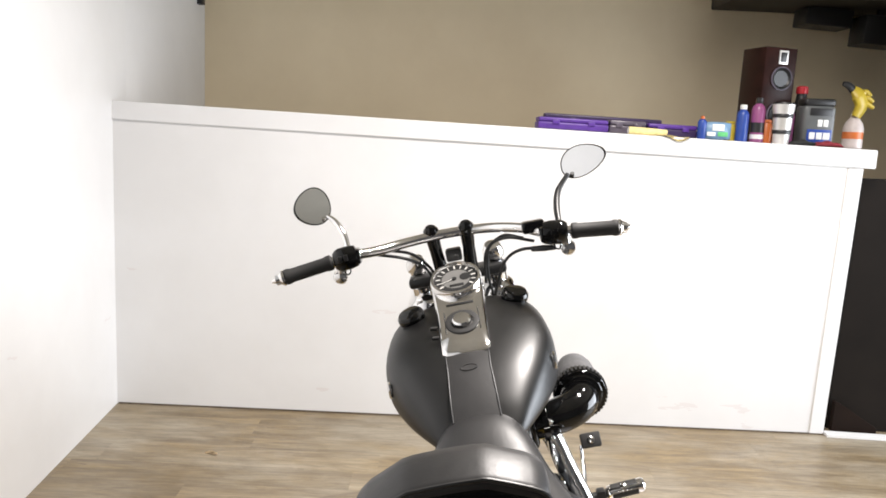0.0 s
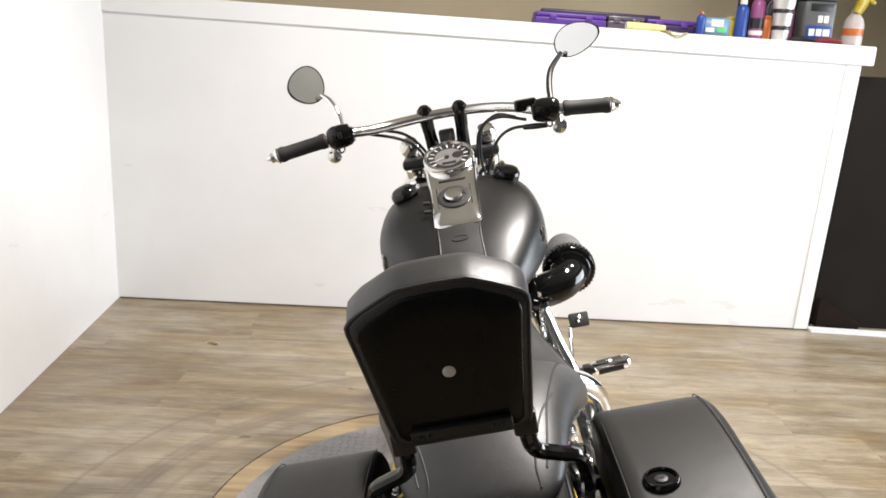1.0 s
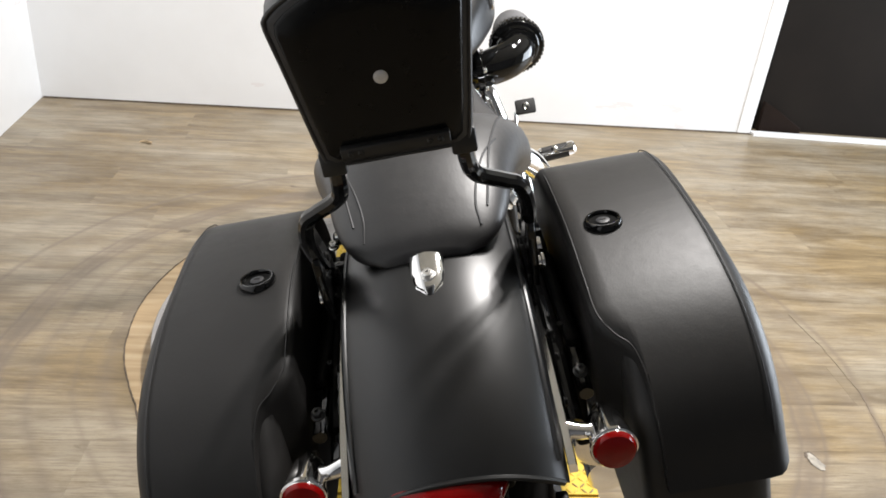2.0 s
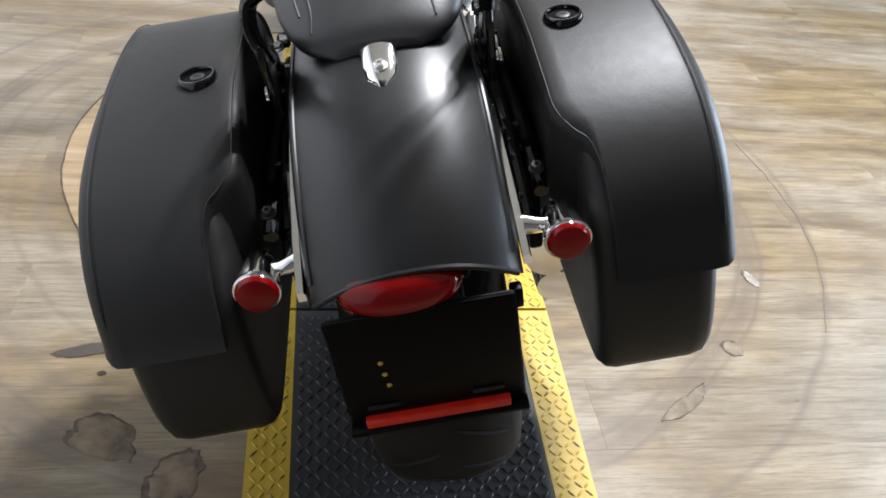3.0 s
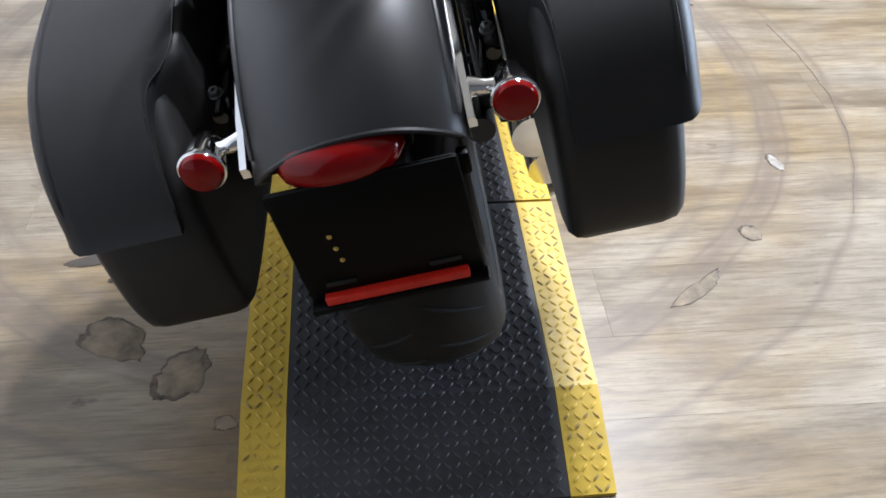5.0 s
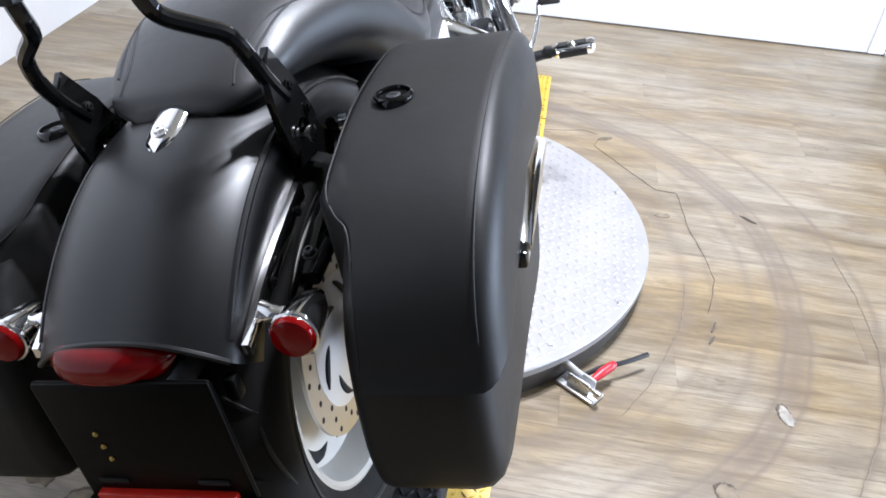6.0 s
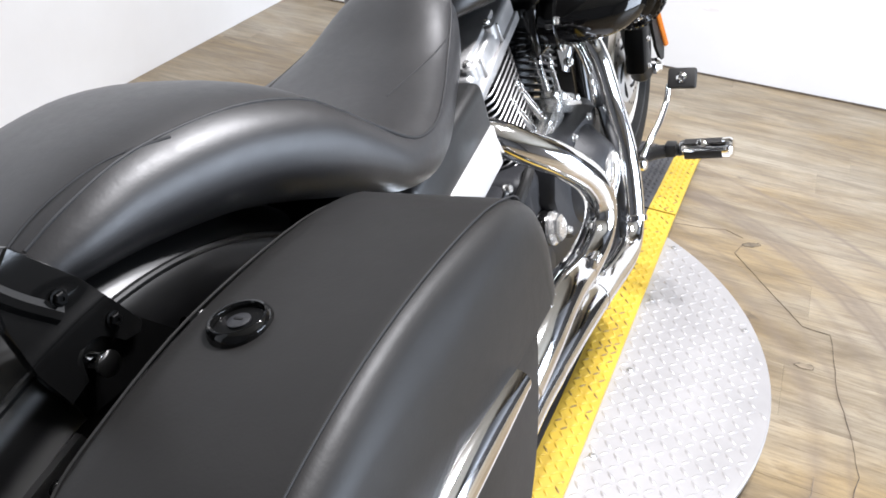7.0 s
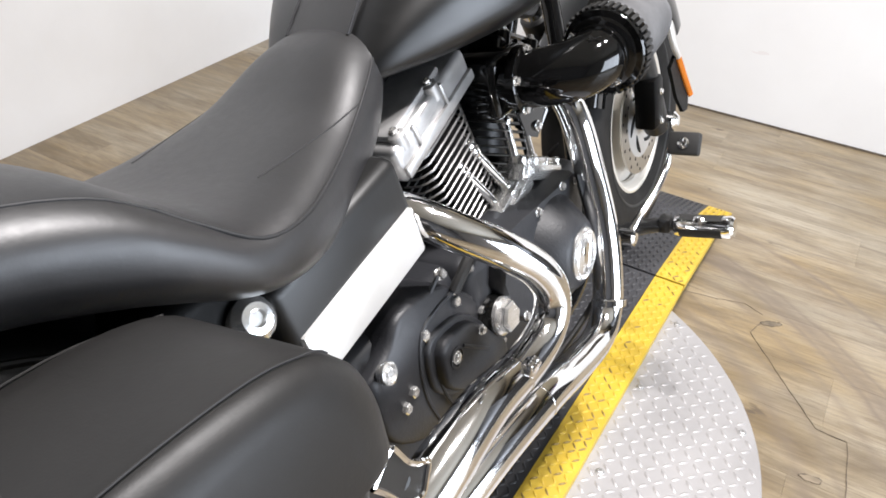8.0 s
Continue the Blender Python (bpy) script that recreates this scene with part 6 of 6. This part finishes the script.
floor_crack([(0.583, 1.495), (0.545, 1.470), (0.527, 1.412), (0.722, 1.155), (0.790, 1.150), (0.810, 0.940), (0.842, 0.800), (0.856, 0.70), (0.846, 0.640), (0.824, 0.545)], 0.0012, "dark jagged crack in the vinyl beside the turntable")
floor_crack([(0.345, 1.49), (0.42, 1.505), (0.487, 1.527), (0.54, 1.505)], 0.0011, "faint hairline crack in the vinyl", FAINT)
floor_crack([(0.773, 0.658), (0.765, 0.56), (0.745, 0.46), (0.72, 0.393), (0.66, 0.24), (0.60, 0.14)], 0.0012, "faint curved crack in the vinyl", FAINT)
floor_crack([(1.205, 0.90), (1.225, 0.72), (1.222, 0.50), (1.19, 0.33), (1.136, 0.183), (1.06, 0.03)], 0.0011, "faint curved scratch in the vinyl", FAINT)
floor_crack([(0.838, 0.51), (0.832, 0.49), (0.822, 0.472)], 0.0035, "short dark tear in the vinyl")
floor_crack([(0.828, 0.455), (0.818, 0.438), (0.812, 0.425)], 0.003, "short dark tear in the vinyl")


def chip(x, y, long, wide, turn, mat, seed, label):
    """A shallow torn patch: a ragged dark rim with a paler bare middle."""
    def ragged(k, z, other=0.0):
        pts = []
        for j in range(48):
            a = 2 * math.pi * j / 48
            f = k * (1 + 0.28 * noise.noise(Vector((math.cos(a) * 1.6 + seed, math.sin(a) * 1.6, seed * 0.7 + other))) + 0.16 * noise.noise(Vector((math.cos(a) * 5, math.sin(a) * 5 + seed, 1.0))) + 0.10 * noise.noise(Vector((math.cos(a) * 14, math.sin(a) * 14 + seed, 3.0))))
            px, py = f * long / 2 * math.cos(a), f * wide / 2 * math.sin(a)
            c, s = math.cos(radians(turn)), math.sin(radians(turn))
            pts.append((x + c * px - s * py, y + s * px + c * py, z))
        return pts
    thing = tagged(part("floor_chip", loft([ragged(1.0, 0.0003), ragged(0.98, 0.0012), ragged(0.9, 0.0014)]), CRACK), label, "floor damage", "chips in the floor", "structure")
    part("bare_middle", loft([[(px + 0.03 * wide, py - 0.05 * wide, pz) for px, py, pz in ragged(k, z, 0.5)] for k, z in ((0.93, 0.0010), (0.90, 0.0018), (0.4, 0.0019))]), mat, thing)
    return thing


PALE = surface("pale_filler", (0.27, 0.245, 0.205), 0.7, vary=0.4, scale=40)
chip(0.952, 0.222, 0.030, 0.062, 10, PALE, 1.0, "pale oval chip in the vinyl")
chip(0.797, -0.020, 0.045, 0.05, 30, PATCH, 2.0, "small dark chip in the vinyl")
chip(0.628, -0.178, 0.150, 0.034, 36, PATCH, 3.0, "long torn chip in the vinyl")
chip(-0.372, -0.318, 0.115, 0.085, 60, PATCH, 4.0, "ragged torn patch in the vinyl")
chip(-0.508, -0.225, 0.14, 0.085, -35, PATCH, 5.0, "ragged torn patch in the vinyl")
chip(-0.57, -0.010, 0.135, 0.03, 12, SUBFLOOR, 6.0, "dark gouge in the vinyl")
chip(-0.282, -0.428, 0.04, 0.03, 0, PATCH, 7.0, "small dark chip in the vinyl")
chip(0.738, 1.0, 0.045, 0.02, 10, PATCH, 8.0, "small chip beside the torn edge")
chip(-0.54, -0.075, 0.016, 0.014, 0, SUBFLOOR, 9.0, "small dark hole in the vinyl")
chip(0.565, 1.478, 0.05, 0.022, 30, PATCH, 11.0, "small torn flake at the crack end")
chip(0.995, 1.045, 0.06, 0.012, 140, SUBFLOOR, 10.0, "short scratch in the vinyl")


def leaf():
    bm = loft([[(-1.175 + 0.055 * t, 2.19 + 0.012 * math.sin(5 * t) + s * 0.016 * math.sin(math.pi * (0.1 + 0.8 * t)), 0.002 + 0.006 * (1 - s * s) + 0.004 * t) for s in (-1, -0.3, 0.4, 1)] for t in np.linspace(0, 1, 8)], caps=False)
    bmesh.ops.solidify(bm, geom=bm.faces[:], thickness=0.001)
    return tagged(part("dry_leaf", bm, surface("dry_leaf_tan", (0.56, 0.43, 0.27), 0.7, vary=0.4, scale=60)), "small curled dry leaf on the floor", "leaf")


leaf()


def toggle_clamp():
    """A toggle clamp at the turntable's edge, with a red grip."""
    c = tagged(empty("toggle_clamp", Matrix.Translation((0.52, 0.205, 0.0))), "steel toggle clamp with a red grip at the turntable edge", "clamp")
    part("base", box(-0.05, 0.05, -0.022, 0.022, 0.0025, 0.010, 0.002, m=pose(-0.012, -0.01, 0, 0, 0, -35)), ALU, c)
    for d in (-0.011, 0.011):
        part("side_plate", box(-0.026, 0.03, d - 0.002, d + 0.002, 0.010, 0.042, 0.004, m=pose(-0.012, -0.01, 0, 0, 0, -35)), ALU, c)
    part("jaw", tube([(-0.01, 0.0, 0.034), (-0.05, 0.022, 0.048), (-0.085, 0.036, 0.062), (-0.088, 0.037, 0.080)], 0.007, 10), ALU, c, "bent steel clamp arm")
    part("spindle", turned([(0.009, 0), (0.009, 0.012), (0.005, 0.014), (0.005, 0.05), (0.008, 0.052)], 12, axis((0.028, -0.052, 0.030), (-0.7, 0.55, 0.1))), CHROME, c, "threaded spindle")
    part("lever", tube([(-0.005, 0.005, 0.034), (0.03, 0.030, 0.040), (0.085, 0.062, 0.040), (0.135, 0.100, 0.040)], 0.0055, 8, 4, 0.6), SATIN, c, "dark steel lever")
    part("grip", tube([(0.012, -0.010, 0.036), (0.030, 0.012, 0.040), (0.050, 0.034, 0.044), (0.058, 0.044, 0.045)], [0.007, 0.011, 0.011, 0.007], 12, 5), REDGRIP, c, "red plastic grip")
    for x, y in ((-0.02, -0.004), (0.006, -0.020)):
        part("rivet", turned([(0.005, 0), (0.005, 0.003), (0.002, 0.005)], 10, axis((x, y - 0.014, 0.030), (-0.5, -0.8, 0))), CHROME, c)
    return c


toggle_clamp()


# ---- things on top of the half wall ----
def cap_z(x):
    return 1.5485 - (x + 1.798) * 0.0197


def plastic(name, colour, rough=0.4):
    return surface(name, colour, rough, vary=0.12, scale=25)


PURPLE, DARK_PURPLE = plastic("purple_plastic", (0.085, 0.03, 0.24)), plastic("dark_purple_plastic", (0.035, 0.02, 0.07))
BLACKP, WHITEP, BLUEP = plastic("black_plastic", (0.015, 0.015, 0.016)), plastic("white_plastic", (0.7, 0.7, 0.68)), plastic("blue_print", (0.014, 0.05, 0.26))
YELLOWP, PINKP, ORANGEP = plastic("yellow_plastic", (0.42, 0.31, 0.03)), plastic("pink_print", (0.24, 0.06, 0.17)), plastic("orange_plastic", (0.50, 0.13, 0.03))
REDP, CLEARP, GREENP = plastic("red_plastic", (0.45, 0.02, 0.03)), plastic("milky_plastic", (0.48, 0.42, 0.40)), plastic("green_print", (0.10, 0.45, 0.16))
CREAM, SMOKE, LIGHTBLUE = surface("cream_cloth", (0.70, 0.58, 0.26), 0.85, vary=0.2, scale=30, grain=0.4), plastic("smoky_plastic", (0.10, 0.085, 0.11), 0.25), plastic("light_blue_print", (0.16, 0.28, 0.42))


def storage_case(x0, x1, y0, y1, high, mat, lid_mat, label):
    z = cap_z((x0 + x1) / 2) + 0.002
    m = pose((x0 + x1) / 2, (y0 + y1) / 2, z, 0, 1.1, 0)
    w, d = (x1 - x0) / 2, (y1 - y0) / 2
    c = tagged(empty("storage_case", m), label, "case", "cases on the half wall")
    part("tray", box(-w, w, -d, d, 0, high * 0.62, 0.008, 3), mat, c)
    part("lid", box(-w * 0.985, w * 0.985, -d * 0.985, d * 0.985, high * 0.63, high, 0.008, 3), lid_mat, c)
    for x in (-w * 0.5, w * 0.5):
        part("latch", box(x - 0.018, x + 0.018, -d - 0.006, -d + 0.001, high * 0.45, high * 0.8, 0.002), lid_mat, c)
    return c


storage_case(0.30, 0.66, 2.90, 3.06, 0.060, PURPLE, PURPLE, "flat purple plastic parts case on the half wall")
storage_case(0.67, 0.86, 2.93, 3.07, 0.066, SMOKE, SMOKE, "smoky grey plastic parts case on the half wall")
storage_case(0.865, 1.12, 2.92, 3.07, 0.062, DARK_PURPLE, PURPLE, "dark purple plastic parts case on the half wall")
storage_case(0.345, 0.98, 3.075, 3.145, 0.085, SMOKE, DARK_PURPLE, "long dark case behind the others on the half wall")


def cloth_roll():
    z = cap_z(0.84) + 0.019
    c = tagged(part("cloth_roll", tube([(0.745, 2.83, z + 0.002), (0.80, 2.832, z), (0.87, 2.838, z - 0.001), (0.94, 2.845, z - 0.002)], [0.019, 0.020, 0.0185, 0.015], 16, 6), CREAM), "rolled cream cloth on the half wall", "cloth")
    part("roll_end", turned([(0.017, 0), (0.012, 0.002), (0.009, -0.002), (0.004, 0.001)], 16, axis((0.7445, 2.83, z + 0.002), (-1, 0, 0))), WHITEP, c)
    return c


cloth_roll()


def paper_sheet():
    rows = []
    for t in np.linspace(0, 1, 9):
        rows.append([(0.90 + 0.13 * t, 2.80 - 0.055 * s, cap_z(0.95) + 0.004 - (0.03 * max(0, s - 0.55) * (1 - abs(2 * t - 1.1))) * 2 + 0.004 * math.sin(6 * t)) for s in (0, 0.4, 0.7, 1.0)])
    bm = loft(rows, caps=False)
    bmesh.ops.solidify(bm, geom=bm.faces[:], thickness=0.0006)
    return tagged(part("paper_scrap", bm, CREAM), "torn cream paper scrap hanging over the cap", "paper")


paper_sheet()


def wipes_pack():
    z = cap_z(1.2) + 0.001
    c = tagged(empty("wipes_pack", Matrix.Translation((1.205, 2.90, z))), "soft blue and white printed wipes pack on the half wall", "package")
    rings = []
    for t in np.linspace(-1, 1, 11):
        w = 0.032 * (1 - abs(t) ** 3) + 0.003
        rings.append([(0.075 * t, w * math.cos(a), 0.045 + 0.046 * (1 - 0.12 * t * t) * math.sin(a)) for a in (2 * math.pi * k / 18 for k in range(18))])
    part("pouch", loft(rings), LIGHTBLUE, c)
    part("label_bar", box(-0.03, 0.03, -0.037, -0.032, 0.045, 0.078, 0.001), WHITEP, c)
    part("label_bar", box(0.0, 0.05, -0.036, -0.031, 0.018, 0.04, 0.001), GREENP, c)
    part("label_bar", box(-0.055, -0.012, -0.0355, -0.031, 0.018, 0.038, 0.001), WHITEP, c)
    return c


wipes_pack()


def bottle(x, y, r, h, mat, cap_mat, label, neck=0.4, category="bottle"):
    z = cap_z(x) + 0.001
    c = tagged(empty("bottle", Matrix.Translation((x, y, z))), label, category, "bottles on the half wall")
    part("bottle_body", turned([(r * 0.9, 0), (r, 0.004), (r, h * 0.72), (r * 0.85, h * 0.80), (r * neck, h * 0.86), (r * neck, h * 0.9)], 24), mat, c)
    part("cap", turned([(r * neck * 1.15, h * 0.87), (r * neck * 1.2, h * 0.885), (r * neck * 1.15, h * 0.98), (r * neck * 0.7, h)], 18), cap_mat, c)
    return c


bottle(1.128, 2.885, 0.022, 0.115, BLUEP, ORANGEP, "small blue bottle with an orange cap on the half wall")
bottle(1.335, 2.90, 0.030, 0.185, BLUEP, WHITEP, "blue aerosol can with a white cap on the half wall", 0.5, "can")
can = bottle(1.412, 2.90, 0.034, 0.225, PINKP, BLACKP, "pink and black aerosol can on the half wall", 0.45, "can")
part("label_bar", turned([(0.0345, 0.05), (0.0345, 0.10)], 24, caps=False), BLACKP, can)
part("label_bar", turned([(0.0345, 0.018), (0.0345, 0.04)], 24, caps=False), WHITEP, can)
b = bottle(1.285, 2.93, 0.028, 0.10, YELLOWP, YELLOWP, "yellow packet-sized bottle on the half wall", 0.7)
b = bottle(1.478, 2.95, 0.030, 0.12, ORANGEP, ORANGEP, "orange bottle behind the tumbler on the half wall", 0.7)
b = bottle(1.60, 2.97, 0.026, 0.20, PINKP, BLACKP, "slim pink and black can on the half wall", 0.5, "can")


def tumbler():
    c = tagged(empty("tumbler", Matrix.Translation((1.52, 2.86, cap_z(1.52) + 0.001))), "steel travel tumbler with black bands on the half wall", "tumbler")
    part("cup", turned([(0.036, 0), (0.038, 0.004), (0.048, 0.15), (0.052, 0.17), (0.053, 0.196), (0.048, 0.198)], 32), SILVER, c)
    for z, r in ((0.055, 0.0425), (0.135, 0.0475)):
        part("band", turned([(r, z - 0.006), (r + 0.002, z - 0.004), (r + 0.003, z + 0.010), (r + 0.001, z + 0.014)], 32, caps=False), BLACKP, c, "black rubber band")
    part("tumbler_lid", turned([(0.05, 0.192), (0.052, 0.197), (0.048, 0.206), (0.02, 0.208)], 28), BLACKP, c)
    return c


tumbler()


def polish_tub():
    x = 1.728
    c = tagged(empty("jug", Matrix.Translation((x, 2.96, cap_z(x) + 0.001))), "grey jug with dark top and blue label", "jug")
    part("jug_body", box(-0.082, 0.082, -0.055, 0.055, 0, 0.205, 0.018, 3), surface("grey_jug_plastic", (0.10, 0.105, 0.105), 0.4), c)
    part("jug_top", box(-0.078, 0.078, -0.052, 0.052, 0.203, 0.24, 0.012, 3), BLACKP, c)
    part("label_bar", box(-0.060, 0.066, -0.058, -0.054, 0.02, 0.085, 0.001), BLUEP, c, "blue label")
    for a, b in ((-0.048, -0.02), (-0.012, 0.016), (0.022, 0.056)):
        part("label_bar", box(a, b, -0.0605, -0.0575, 0.036, 0.070), WHITEP, c)
    part("label_bar", box(-0.052, 0.06, -0.0575, -0.0545, 0.155, 0.192, 0.001), BLACKP, c)
    for a, b in ((-0.01, 0.014), (0.02, 0.044)):
        part("label_bar", box(a, b, -0.0575, -0.0545, 0.10, 0.135, 0.001), WHITEP, c)
    return c


polish_tub()


bottle(1.70, 3.08, 0.032, 0.31, BLACKP, REDP, "tall black bottle with a round red cap on the half wall", 0.8)


def folded_cloth(x, y, w, d, h, mat, label):
    rings = []
    for t in np.linspace(-1, 1, 13):
        hh = h * (0.65 + 0.35 * noise.noise(Vector((t * 2.2, x, 0)))) * (1 - abs(t) ** 5 * 0.6)
        rings.append([(x + w / 2 * t, y + d / 2 * math.cos(a), cap_z(x) + 0.002 + max(0, hh * (0.5 + 0.5 * math.sin(a)))) for a in (2 * math.pi * k / 16 for k in range(16))])
    return tagged(part("folded_cloth", loft(rings), mat), label, "cloth")


folded_cloth(1.745, 2.83, 0.13, 0.07, 0.038, surface("red_cloth", (0.22, 0.02, 0.03), 0.9, vary=0.3, grain=0.5), "crumpled dark red cloth on the half wall")
folded_cloth(1.63, 2.85, 0.12, 0.07, 0.036, surface("black_cloth", (0.02, 0.02, 0.02), 0.9, vary=0.3, grain=0.5), "crumpled black cloth on the half wall")


def glove_bottle():
    x = 1.925
    c = tagged(empty("spray_bottle", Matrix.Translation((x, 2.95, cap_z(x) + 0.001))), "milky spray bottle with a yellow and black glove over it", "spray bottle")
    part("bottle_body", turned([(0.045, 0), (0.05, 0.006), (0.05, 0.10), (0.042, 0.13), (0.02, 0.16), (0.018, 0.18)], 24), CLEARP, c)
    part("glove", tube([(0.0, -0.01, 0.16), (0.02, -0.012, 0.22), (0.0, -0.012, 0.27), (-0.03, -0.012, 0.30)], [0.035, 0.05, 0.055, 0.03], 14, 6, 0.55), YELLOWP, c, "yellow work glove")
    for dx, dz in ((0.05, 0.26), (0.055, 0.23), (0.035, 0.29)):
        part("glove_finger", tube([(0.01, -0.012, 0.235), (dx * 0.8, -0.016, dz), (dx + 0.025, -0.018, dz - 0.02)], [0.016, 0.014, 0.010], 10, 4), YELLOWP, c)
    part("glove_cuff", tube([(-0.02, -0.012, 0.285), (-0.055, -0.016, 0.315), (-0.085, -0.016, 0.325)], [0.026, 0.022, 0.014], 12, 5, 0.7), BLACKP, c, "black glove cuff")
    part("label_bar", turned([(0.0505, 0.05), (0.0505, 0.085)], 24, caps=False), ORANGEP, c)
    return c


glove_bottle()


def loudspeaker():
    x0, x1 = 1.445, 1.635
    c = tagged(empty("loudspeaker", pose((x0 + x1) / 2, 3.02, cap_z(1.51) + 0.001, 0, 1.1, 13)), "dark reddish brown wooden loudspeaker on the half wall", "loudspeaker")
    wood = surface("dark_red_wood", (0.020, 0.006, 0.0045), 0.38, vary=0.35, scale=10, spec=0.15)
    part("cabinet", box(-0.093, 0.093, 0.0, 0.20, 0, 0.492, 0.005, 2), wood, c)
    for z, r in ((0.335, 0.060), (0.15, 0.064)):
        d = part("driver", turned([(r, 0.0), (r, 0.006), (r * 0.86, 0.009), (r * 0.8, 0.004), (r * 0.3, -0.012), (r * 0.28, -0.006), (r * 0.05, 0.0)], 36, axis((0.012, -0.0005, z), (0, -1, 0))), BLACKP, c, "round driver")
        part("driver_ring", turned([(r * 1.02, 0.001), (r * 1.02, 0.008), (r * 0.93, 0.0095), (r * 0.92, 0.006)], 36, axis((0.012, -0.0005, z), (0, -1, 0)), caps=False), SMOKE, d)
    t = part("tweeter", box(-0.014, 0.038, -0.005, 0.002, 0.408, 0.478, 0.002), SILVER, c, "silver tweeter plate")
    part("tweeter_horn", box(-0.006, 0.030, -0.0065, -0.003, 0.418, 0.468, 0.002), BLACKP, t)
    return c


loudspeaker()


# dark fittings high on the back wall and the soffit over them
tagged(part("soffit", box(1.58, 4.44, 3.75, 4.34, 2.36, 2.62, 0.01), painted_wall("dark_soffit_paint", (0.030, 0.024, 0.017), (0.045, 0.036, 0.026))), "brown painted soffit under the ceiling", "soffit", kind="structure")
for at, size, label in (((2.23, 4.10, 2.24), (0.15, 0.10, 0.055), "flat black box under the soffit"), ((2.56, 4.05, 2.13), (0.13, 0.10, 0.09), "dark box hanging under the soffit")):
    fit_box = tagged(empty("wall_box", pose(*at, 0, 3, 0)), label, "box", "boxes under the soffit")
    part("box_body", box(-size[0], size[0], -size[1], size[1], 0, size[2] * 2, 0.008, 2), BLACKP, fit_box)
    part("hanger", box(-0.015, 0.015, -0.01, 0.01, size[2] * 2, 2.362 - at[2], 0.002), BLACKP, fit_box)
tagged(part("wall_bracket", box(-1.85, -1.80, 4.18, 4.24, 2.225, 2.30, 0.005), BLACKP), "small black bracket high on the white wall", "bracket")


# ceiling light fixtures that hold the lamps
def ceiling_light(x, y, size, label, z=LAMP_Z):
    c = tagged(empty("ceiling_light", Matrix.Translation((x, y, 3.4))), label, "ceiling light", "ceiling lights")
    aim = Matrix.Translation((0, 0, z - 3.38))
    part("stem", turned([(0.012, z - 3.385), (0.012, -0.002)], 10), BLACKP, c)
    part("shade", turned([(size * 0.56, 0.02), (size * 0.6, 0.022), (size * 0.62, 0.008), (size * 0.60, 0.006)], 24, aim), BLACKP, c, "shallow black lamp shade")
    return c


for x, y in KEY:
    ceiling_light(x, y, 0.16, "small black ceiling spot lamp")


# ---- floor: one dark bed with single vinyl planks on it ----
def floor():
    bed = tagged(part("floor", box(-2.0, 4.6, -3.35, 4.5, -0.12, -0.006), SUBFLOOR), "worn light oak vinyl plank floor with dirty turning marks", "floor", kind="structure")
    width, length, gap = 0.182, 1.22, 0.0002
    bm = box(0, length - gap, 0, width - gap, -0.006, 0.0, 0.0002, 1)
    plank, n = part("plank", bm, VINYL, bed), 0
    y = -3.2
    while y < 4.34:
        x = -1.9 - random.uniform(0, length * 0.9)
        while x < 4.44:
            x0, x1 = max(x, -1.9), min(x + length, 4.45)
            if x1 - x0 > 0.02:
                m = Matrix.Translation((x0, y, random.uniform(-0.0001, 0.0))) @ Matrix.Diagonal(((x1 - x0) / length, 1, 1, 1))
                if n == 0:
                    plank.matrix_basis = m
                else:
                    again(plank, m, bed)
                n += 1
            x += length
        y += width
    return bed


floor()
